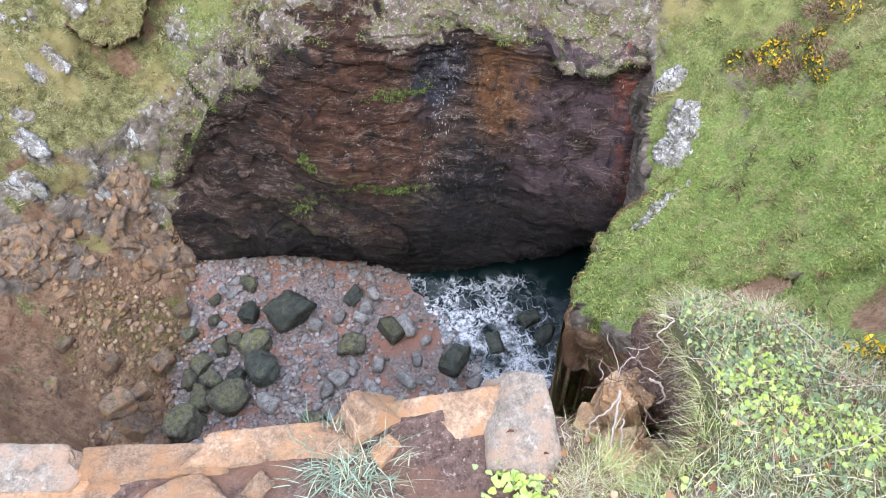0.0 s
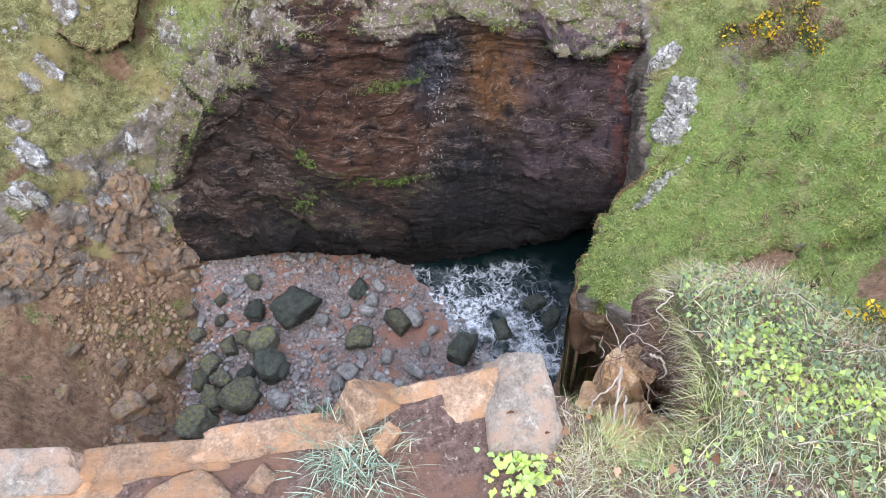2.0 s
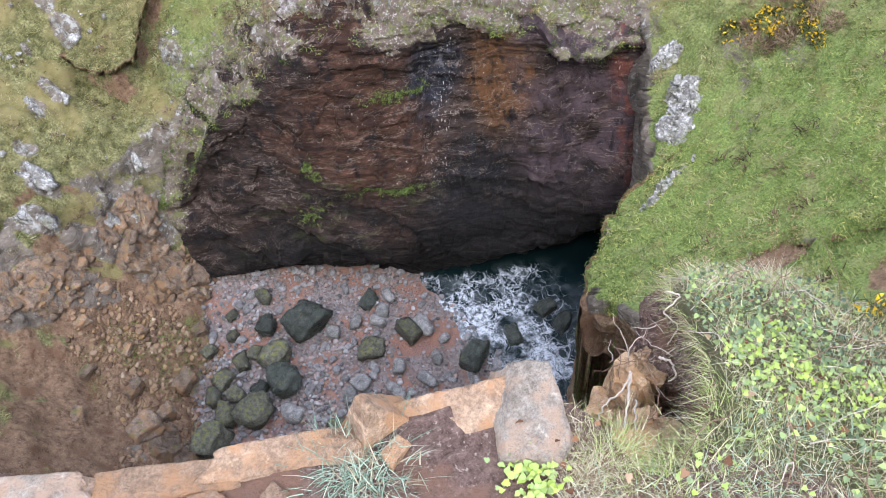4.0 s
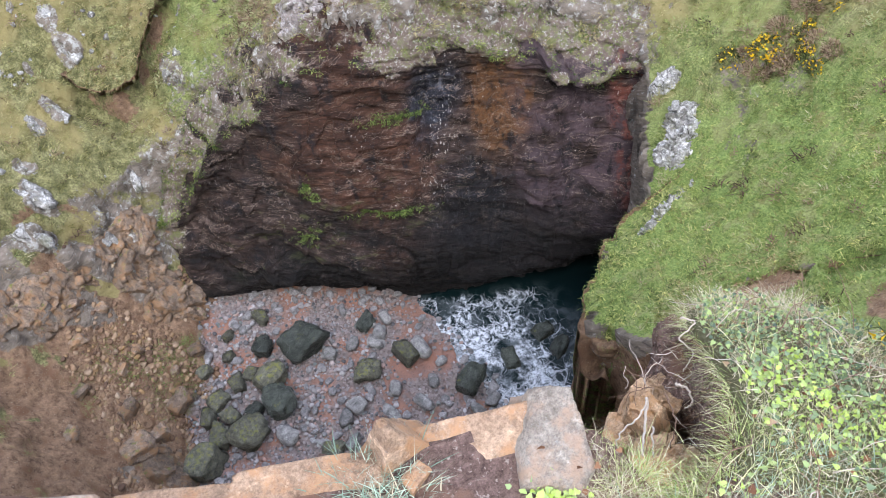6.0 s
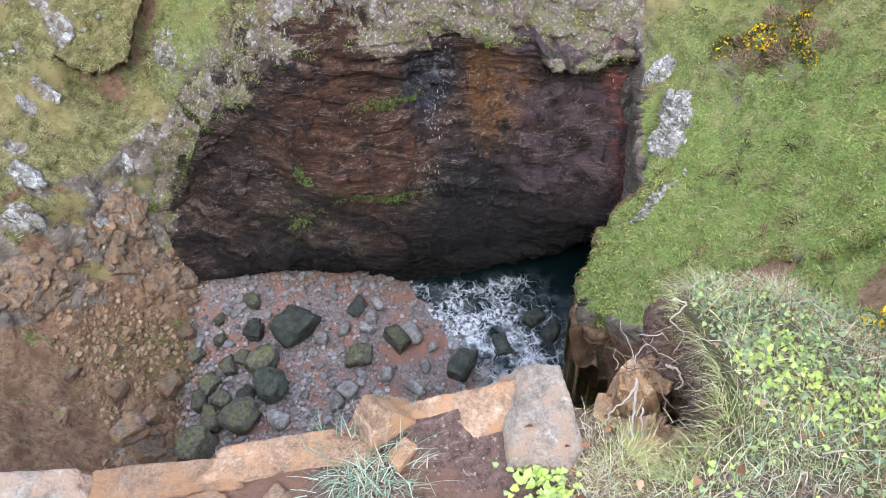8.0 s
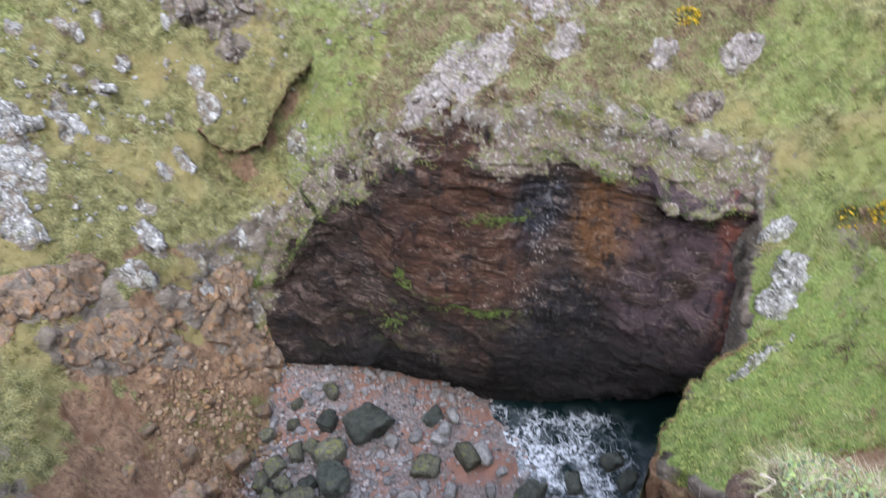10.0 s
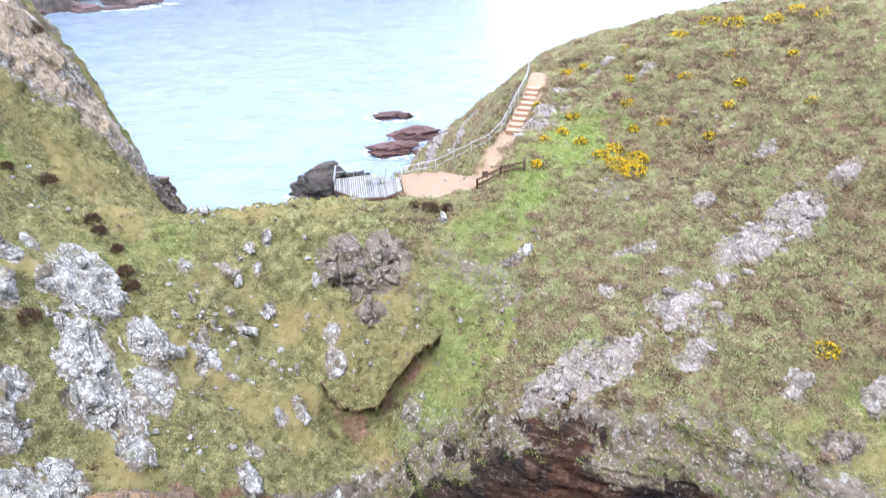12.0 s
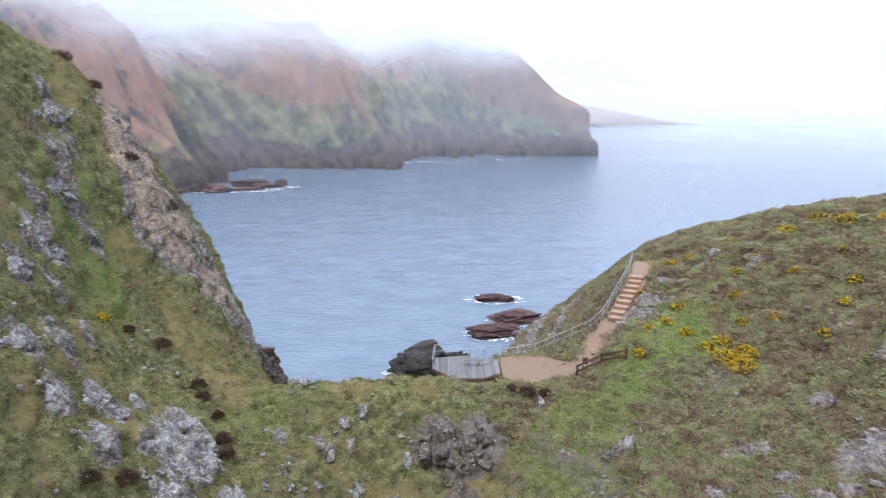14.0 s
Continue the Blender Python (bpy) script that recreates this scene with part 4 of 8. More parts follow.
# ---------- sea ----------
def sea_material(name, foam=False):
    s = Nodes(name)
    swell = s.noise(0.12, 5, 0.6, 0.4, s.stretched(1, 1.6, 1))
    deep = s.mix(s.ramp(swell, (0.35, 0.0), (0.65, 1.0)), (0.160, 0.219, 0.290), (0.200, 0.264, 0.337))
    if foam:
        deep = s.mix(swell, (0.002, 0.006, 0.0065), (0.006, 0.016, 0.017))
    col, rough = deep, 0.12
    if foam:
        warp = s.t.nodes.new("ShaderNodeTexNoise")
        warp.inputs["Scale"].default_value, warp.inputs["Detail"].default_value = 0.9, 4
        s.put(warp.inputs["Vector"], s.pos)
        bent = s.t.nodes.new("ShaderNodeVectorMath")
        bent.operation = "MULTIPLY_ADD"
        s.put(bent.inputs[0], warp.outputs["Color"])
        bent.inputs[1].default_value = (1.8, 1.8, 0)
        s.put(bent.inputs[2], s.stretched(1.0, 0.7, 0.0, (0, 0, 30)))
        big, small = (s.cells(k, bent.outputs[0], "DISTANCE_TO_EDGE") for k in (1.5, 4.0))
        wide = s.math("MULTIPLY", s.mask("foam"), 0.30)
        lace = s.math("MAXIMUM", s.step(s.math("SUBTRACT", wide, big), 0.06, 0.20), s.step(s.math("SUBTRACT", s.math("MULTIPLY", wide, 1.05), small), 0.12, 0.24))
        lace = s.math("MULTIPLY", lace, s.step(s.noise(4, 7, 0.8), 0.34, 0.62))
        amount = s.math("MULTIPLY", s.step(s.mask("foam"), 0.0, 0.5), lace)
        milk = s.math("MULTIPLY", s.step(s.noise(0.8, 5, 0.65, 0.6), 0.44, 0.66), s.math("MULTIPLY", s.mask("foam"), 0.16))
        deep = s.mix(milk, deep, (0.50, 0.55, 0.58))
        lace = s.math("MULTIPLY", amount, s.step(s.noise(0.55, 4, 0.6), 0.36, 0.56))
        col = s.mix(s.math("MULTIPLY", lace, 0.95), deep, (0.66, 0.69, 0.74))
        rough = s.mix(amount, (0.08, 0.08, 0.08), (0.8, 0.8, 0.8))
        height = s.math("ADD", s.noise(1.5, 6, 0.65, 0.8), s.math("MULTIPLY", amount, 0.4))
        return s.done(col, rough, height, 0.04, 1.0, 0.14)
    height = s.math("ADD", s.noise(0.5, 6, 0.6, 0.3, s.stretched(1, 1.8, 1)), s.math("MULTIPLY", s.noise(0.06, 3), 2.0))
    return s.done(col, 0.2, height, 0.3, 1.0, 0.5)


MAT_SEA = sea_material("grey_blue_sea")
MAT_COVE = sea_material("foaming_cove_water", True)


def build_sea():
    r = np.concatenate([[0.0], np.geomspace(20, 4200, 60)])
    a = np.linspace(0, 2 * np.pi, 97)
    A, Rr = np.meshgrid(a, r)
    P = np.stack([Rr * np.sin(A), 60 + Rr * np.cos(A), np.zeros_like(A)], -1)
    tagged(new("water", grid_mesh("water", P, MAT_SEA, flip=True)), "calm hazy grey-blue sea under an overcast sky", "sea", kind="structure")
    xs, ys = np.linspace(3, 30, 230), np.linspace(7, 33, 230)
    X, Y = np.meshgrid(xs, ys)
    Z = 0.06 + 0.10 * fbm(X, Y, 0, 1.8, 4, 301)
    off = X - 10.7 - 0.06 * (27 - Y) + 0.8 * fbm(X, Y, 0, 2.5, 3, 302)
    c = (1.2 - 0.55 * smooth(2.0, 6.0, off)) * smooth(9.0, 5.5, off) * smooth(28.6, 27.2, Y + 0.50 * (X - 10))
    c = np.clip(c * (0.85 + 0.7 * fbm(X, Y, 0, 2.2, 4, 303)), 0, 1.1)
    tagged(new("water_cove", grid_mesh("water_cove", np.stack([X, Y, Z], -1), MAT_COVE, {"foam": c})), "dark green cove water laced with white foam", "water", kind="structure")


build_sea()


# ---------- far headland ----------
def headland_material():
    s = Nodes("far_headland")
    n, m = s.noise(0.035, 6, 0.6), s.noise(0.12, 6, 0.65)
    green = s.mix(s.ramp(m, (0.35, 0.0), (0.65, 1.0)), (0.045, 0.052, 0.022), (0.23, 0.225, 0.095))
    fern = s.mix(m, (0.19, 0.090, 0.062), (0.36, 0.185, 0.13))
    rock = s.mix(s.ramp(s.noise(0.2, 6, 0.7), (0.3, 0.0), (0.7, 1.0)), (0.025, 0.018, 0.015), (0.15, 0.105, 0.08))
    jag = s.math("ADD", s.math("MULTIPLY", s.math("SUBTRACT", n, 0.5), 1.6), s.math("MULTIPLY", s.math("SUBTRACT", s.noise(0.15, 7, 0.75), 0.5), 1.6))
    col = s.mix(s.math("MULTIPLY", s.step(s.math("ADD", s.mask("fern"), jag), 0.2, 0.8), 0.85), green, fern)
    # shade of the gullies, painted dark into the slope colour
    col = s.mix(s.math("MULTIPLY", s.step(s.math("ADD", s.mask("gully_shade"), jag), 0.25, 0.7), 0.9), col, (0.030, 0.032, 0.022))
    col = s.mix(s.step(s.math("ADD", s.mask("rock"), jag), 0.3, 0.7), col, rock)
    return s.done(col, 0.95, m, 2.0, 1.0, 0.1)


def build_headland(name, shore, tops, depth, seed, label):
    """A cliffed headland along a shore line, with spurs and gullies."""
    nu, nv = 620, 170
    k = np.linspace(0, 1, len(shore))
    u, v = np.linspace(0, 1, nu), np.linspace(0, 1, nv)
    S, H = np.array(shore, float), np.array(tops, float)
    ker = np.hanning(61) / np.hanning(61).sum()
    sx, sy, h = (np.convolve(np.pad(np.interp(u, k, c), 30, mode="edge"), ker, "valid") for c in (S[:, 0], S[:, 1], H))
    V, U = np.meshgrid(v, u, indexing="ij")
    ker = np.hanning(161) / np.hanning(161).sum()
    tx, ty = (np.convolve(np.pad(np.gradient(c), 80, mode="edge"), ker, "valid") for c in (sx, sy))
    ln = np.hypot(tx, ty)
    ox, oy = -ty / ln, tx / ln
    L = np.concatenate([[0], np.cumsum(np.hypot(np.diff(sx), np.diff(sy)))])[None] + 0 * V
    spur = ridged(L + 0.75 * depth * V, 0 * V, 0.2 * depth * V, 72, 2, seed)
    rib = ridged(L + 0.5 * depth * V, 0 * V, 0.3 * depth * V, 34, 4, seed + 3)
    run = depth * V ** 1.1
    x, y = sx[None] + ox[None] * run, sy[None] + oy[None] * run
    rise = 0.07 * smooth(0.0, 0.05, V) + 0.26 * smooth(0.0, 0.4, V) + 0.68 * V
    z = h[None] * (rise * (1 + 0.24 * rib * smooth(0.02, 0.2, V)) + 0.09 * spur * smooth(0.05, 0.4, V) * smooth(1.0, 0.85, U)) - 3 + 3 * fbm(x, y, 0, 14, 5, seed + 5)
    out = 62 * smooth(0.97, 0.74, U) * spur * smooth(1.0, 0.0, V) + (5 + 22 * smooth(1.0, 0.8, U)) * rib * smooth(0.9, 0.0, V) + 4 * ridged(L, 0 * V, 0.4 * run, 13, 3, seed + 7) * smooth(0.5, 0.1, V) + 6 * fbm(L, 0 * V, run, 12, 4, seed + 9)
    P = np.stack([x - ox[None] * out, y - oy[None] * out, z], -1)
    fine = ridged(L + 0.35 * depth * V, 0 * V, 0.15 * depth * V, 15, 3, seed + 11)
    foot = 0.15 + 0.10 * fbm(L, 0 * V, 0 * V, 40, 3, seed + 13) - 0.05 * rib
    # hollows between ribs and spurs get painted shade, since soft light shows little relief
    masks = {"rock": np.clip(1.1 * smooth(foot, 0.3 * foot, V) + 0.75 * smooth(0.1, -0.5, rib) * smooth(0.45, 0.12, V) + 0.3 * smooth(0.0, -0.5, fine) * smooth(0.4, 0.1, V), 0, 1), "fern": (1.15 - 0.55 * smooth(0.72, 0.9, U)) * smooth(0.14, 0.36, V + 0.30 * spur), "gully_shade": np.clip(smooth(0.1, -0.5, rib) * smooth(0.75, 0.3, V) + 0.55 * smooth(0.0, -0.5, fine) * smooth(0.6, 0.2, V) + 0.5 * smooth(0.0, -0.6, spur) * smooth(0.7, 0.2, V), 0, 1)}
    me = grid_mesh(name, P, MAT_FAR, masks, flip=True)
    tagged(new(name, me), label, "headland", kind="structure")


MAT_FAR = headland_material()
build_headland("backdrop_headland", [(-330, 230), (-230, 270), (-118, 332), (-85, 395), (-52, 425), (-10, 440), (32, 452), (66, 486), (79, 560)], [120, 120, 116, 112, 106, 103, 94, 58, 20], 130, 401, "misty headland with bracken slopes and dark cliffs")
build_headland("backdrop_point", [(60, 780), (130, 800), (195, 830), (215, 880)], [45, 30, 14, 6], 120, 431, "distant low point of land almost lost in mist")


# ---------- mist ----------
def mist_material(name, low, high, foot, top):
    """Thin cloud that thickens with height."""
    s = Nodes(name)
    n = s.t.nodes.new("ShaderNodeSeparateXYZ")
    s.put(n.inputs[0], s.pos)
    wisp = s.math("MULTIPLY", s.math("SUBTRACT", s.noise(0.012, 5, 0.6, 0.5, s.stretched(1, 1, 2.2)), 0.5), 60.0)
    z = s.math("ADD", n.outputs[2], wisp)
    a = s.math("ADD", s.math("MULTIPLY", s.step(n.outputs[2], 0, 22), low), s.math("MULTIPLY", s.step(z, foot, top), high))
    s.put(s.bsdf.inputs["Alpha"], s.math("MINIMUM", a, 1.0))
    return s.done((0.93, 0.95, 0.97), 1.0, spec=0.0)


def build_mist(radius, low, high, foot, top):
    a = np.radians(np.linspace(-75, 75, 60))
    z = np.linspace(0.5, 420, 24)
    A, Z = np.meshgrid(a, z)
    P = np.stack([radius * np.sin(A), radius * np.cos(A), Z], -1)
    ob = new("mist_bank", grid_mesh("mist_bank", P, mist_material("mist", low, high, foot, top)))
    ob.visible_shadow = False
    tagged(ob, "thin white sea mist hanging over the water", "mist", kind="stuff")


build_mist(240, 0.04, 0.34, 50, 88)
build_mist(310, 0.05, 0.46, 46, 82)
build_mist(380, 0.06, 0.60, 44, 74)
build_mist(450, 0.08, 0.75, 48, 76)
build_mist(620, 0.55, 0.45, 30, 60)
build_mist(900, 0.85, 0.15, 20, 60)
build_mist(1500, 1.0, 0.0, 20, 60)


# ---------- stones ----------
def ball(level):
    bm = bmesh.new()
    bmesh.ops.create_icosphere(bm, subdivisions=level, radius=1.0)
    bm.verts.ensure_lookup_table()
    v = np.array([w.co for w in bm.verts])
    f = np.array([[w.index for w in t.verts] for t in bm.faces])
    bm.free()
    return v / np.linalg.norm(v, axis=1)[:, None], f


BALLS = {k: ball(k) for k in (2, 3, 4, 5)}


def stone_shape(seed, size, level=4, cuts=12, hard=14.0, grain=0.05, lay=0.0, faces=None, chip=0.0):
    """A stone: a ball cut by random planes, its edges worn by `hard`, with grain; lay flattens it into beds."""
    rng = np.random.default_rng(seed)
    n, f = BALLS[level]
    p = rng.normal(size=(cuts, 3))
    p /= np.linalg.norm(p, axis=1)[:, None]
    box = np.array([[1, 0, 0], [-1, 0, 0], [0, 1, 0], [0, -1, 0], [0, 0, 1], [0, 0, -1.0]]) + rng.normal(size=(6, 3)) * 0.14
    p = np.concatenate([p, box / np.linalg.norm(box, axis=1)[:, None]])
    d = np.concatenate([rng.uniform(0.78, 1.05, cuts), rng.uniform(0.7, 0.85, 6)])
    if faces:
        q = np.array(faces, float)
        d = q[:, 3] / np.linalg.norm(q[:, :3], axis=1)
        p = q[:, :3] / np.linalg.norm(q[:, :3], axis=1)[:, None]
    k = np.clip(n @ p.T, 0.02, None) / d
    r = 1.0 / np.power(np.sum(np.power(k, hard), 1), 1 / hard)
    v = n * r[:, None]
    o = rng.uniform(-50, 50, 3)
    q = v + o
    r2 = grain * fbm(q[:, 0], q[:, 1], q[:, 2], 0.9, 4, seed % 97) + 0.5 * grain * ridged(q[:, 0], q[:, 1], q[:, 2] * (1 + 2 * lay), 0.5, 3, seed % 89)
    if chip:
        b, _ = blocky(q[:, 0], q[:, 1], q[:, 2] * 1.6, 0.42, seed % 83)
        r2 = r2 + chip * b
    return (v * (1 + r2)[:, None]) * np.array(size) / 2, f


def stone_mesh(name, seed, size, material, level=4, **kw):
    v, f = stone_shape(seed, size, level, **kw)
    return raw_mesh(name, v, f, [material], shade=True)


def rock_material(name, dark, light, moss=0.0, lichen=0.0, scale=3.0, rough=0.8, warm=None, own=True):
    s = Nodes(name)
    vec = s.pos
    n = s.noise(scale, 7, 0.7, 0.4, vec)
    col = s.mix(s.ramp(n, (0.32, 0.0), (0.68, 1.0)), dark, light)
    vein = s.step(s.noise(scale * 1.5, 5, 0.6, 1.5, s.stretched(0.6, 0.6, 2.4, (35, 20, 0))), 0.60, 0.66)
    col = s.mix(s.math("MULTIPLY", vein, 0.35), col, [min(1, c * 1.7) for c in light])
    pit = s.ramp(s.noise(scale * 7, 6, 0.8), (0.38, 0.55), (0.62, 1.25))
    col = s.mix(0.85, col, pit, "MULTIPLY")
    if warm:
        col = s.mix(s.step(s.noise(scale * 0.6, 5, 0.7), 0.46, 0.62), col, warm)
    if moss:
        up = s.t.nodes.new("ShaderNodeSeparateXYZ")
        g = s.t.nodes.new("ShaderNodeNewGeometry")
        s.put(up.inputs[0], g.outputs["Normal"])
        m = s.math("ADD", s.math("MULTIPLY", up.outputs[2], 0.25), s.noise(scale * 0.8, 6, 0.7))
        col = s.mix(s.step(m, 0.88 - moss * 0.35, 1.0 - moss * 0.35), col, s.mix(n, (0.050, 0.055, 0.016), (0.20, 0.195, 0.050)))
    if lichen:
        m = s.noise(scale * 1.6, 8, 0.8)
        col = s.mix(s.step(m, 0.61 - lichen * 0.2, 0.75 - lichen * 0.2), col, s.mix(n, (0.33, 0.32, 0.30), (0.55, 0.54, 0.515)))
    if own:
        tone = s.ramp(s.random(), (0.0, 0.72), (1.0, 1.28))
        col = s.mix(1.0, col, tone, "MULTIPLY")
    h = s.math("ADD", s.noise(scale * 3, 8, 0.75, 0.3), s.math("MULTIPLY", s.noise(scale * 12, 4), 0.4))
    return s.done(col, rough, h, 0.26 / scale, 1.0, 0.35)


MAT_BOULDER = rock_material("dark_wet_boulder", (0.008, 0.010, 0.009), (0.085, 0.095, 0.078), moss=0.12, scale=2.4, rough=0.34)
MAT_GREY = rock_material("grey_shore_stone", (0.095, 0.093, 0.09), (0.34, 0.325, 0.31), scale=2.6, rough=0.7)
MAT_MOSSY = rock_material("mossy_boulder", (0.022, 0.022, 0.018), (0.15, 0.145, 0.105), moss=0.42, scale=4.5, rough=0.6)
MAT_SCREE = rock_material("rusty_scree_stone", (0.065, 0.045, 0.034), (0.30, 0.22, 0.16), moss=0.3, scale=2.6, warm=(0.24, 0.14, 0.075))


def face_material(name, dark, light, crack, moss=0.0, spots=0.0):
    """Weathered standing rock: broad tones, upright streaks, dark joints and lichen spots."""
    s = Nodes(name)
    streak = s.noise(1.1, 7, 0.7, 0.5, s.stretched(1.2, 1.2, 0.45, (14, 10, 0)))
    col = s.mix(s.ramp(streak, (0.33, 0.0), (0.66, 1.0)), dark, light)
    col = s.mix(s.step(s.noise(0.5, 5, 0.65), 0.50, 0.62), col, s.mix(0.55, col, dark))
    fine = s.noise(7, 6, 0.75)
    col = s.mix(0.8, col, s.ramp(fine, (0.36, 0.35), (0.62, 1.3)), "MULTIPLY")
    warp = s.noise(1.5, 3)
    joint = s.cells(0.95, s.mix(0.12, s.stretched(1.4, 1.4, 0.7, (10, 20, 0)), warp, "ADD"), "DISTANCE_TO_EDGE")
    col = s.mix(s.math("MULTIPLY", s.step(joint, 0.040, 0.006), s.math("MULTIPLY", s.step(s.noise(0.8, 4), 0.48, 0.56), 0.85)), col, crack)
    if spots:
        m = s.math("MULTIPLY", s.step(s.noise(3.8, 8, 0.8), 0.52, 0.58), spots)
        col = s.mix(m, col, (0.58, 0.57, 0.55))
    if moss:
        m = s.math("MULTIPLY", s.step(s.noise(0.9, 7, 0.75), 0.54, 0.60), moss)
        col = s.mix(m, col, s.mix(fine, (0.06, 0.06, 0.025), (0.24, 0.235, 0.10)))
    h = s.math("ADD", s.noise(4, 8, 0.7, 0.3), s.math("MULTIPLY", s.step(joint, 0.0, 0.05), 0.35))
    return s.done(col, 0.85, h, 0.14, 1.0, 0.25)


MAT_LICHEN = face_material("white_lichened_rock", (0.13, 0.12, 0.11), (0.40, 0.39, 0.37), (0.04, 0.034, 0.03), 0.35, 0.75)
MAT_CRAG = face_material("grey_brown_crag", (0.060, 0.045, 0.037), (0.21, 0.165, 0.135), (0.02, 0.016, 0.014), 0.5, 0.35)
MAT_SLAB = face_material("grey_hill_slab", (0.145, 0.118, 0.105), (0.34, 0.30, 0.278), (0.07, 0.05, 0.04), 0.35, 0.35)


def cobble_material():
    s = Nodes("shore_cobbles")
    r = s.island()
    col = s.ramp(r, (0.0, (0.060, 0.058, 0.062)), (0.2, (0.18, 0.17, 0.175)), (0.45, (0.31, 0.275, 0.265)), (0.62, (0.34, 0.205, 0.165)), (0.78, (0.13, 0.15, 0.145)), (0.9, (0.42, 0.39, 0.38)), (1.0, (0.24, 0.225, 0.23)))
    n = s.noise(9, 5)
    col = s.mix(s.math("MULTIPLY", n, 0.3), col, (0.08, 0.07, 0.065))
    return s.done(col, s.ramp(n, (0.3, 0.45), (0.7, 0.75)), n, 0.02, 1.0, 0.4)


MAT_COBBLE = cobble_material()
MAT_STONE = rock_material("smooth_cobble", (0.12, 0.115, 0.115), (0.33, 0.31, 0.305), scale=3.0, rough=0.65)


def scree_material():
    s = Nodes("scree_rubble")
    col = s.ramp(s.island(), (0.0, (0.085, 0.050, 0.034)), (0.3, (0.20, 0.12, 0.072)), (0.55, (0.27, 0.175, 0.105)), (0.75, (0.29, 0.21, 0.145)), (0.9, (0.28, 0.17, 0.075)), (1.0, (0.46, 0.36, 0.26)))
    n = s.noise(7, 5)
    return s.done(s.mix(s.math("MULTIPLY", n, 0.6), col, (0.09, 0.055, 0.035)), 0.85, n, 0.02, 1.0, 0.25)


MAT_RUBBLE = scree_material()


def put_stone(name, x, y, size, material, seed, label, category, group="", turn=None, sink=0.25, base=None, tilt=(0, 0), **kw):
    """One stone, set a little into what it lies on."""
    z = float(lie_at(np.array([x]), np.array([y]))[0]) if base is None else base
    ob = new(name, stone_mesh(name, seed, size, material, **kw))
    rz = (seed * 67) % 360 if turn is None else turn
    ob.matrix_basis = pose(x, y, z + size[2] * (0.42 - sink), tilt[0], tilt[1], rz)
    return tagged(ob, label, category, group)


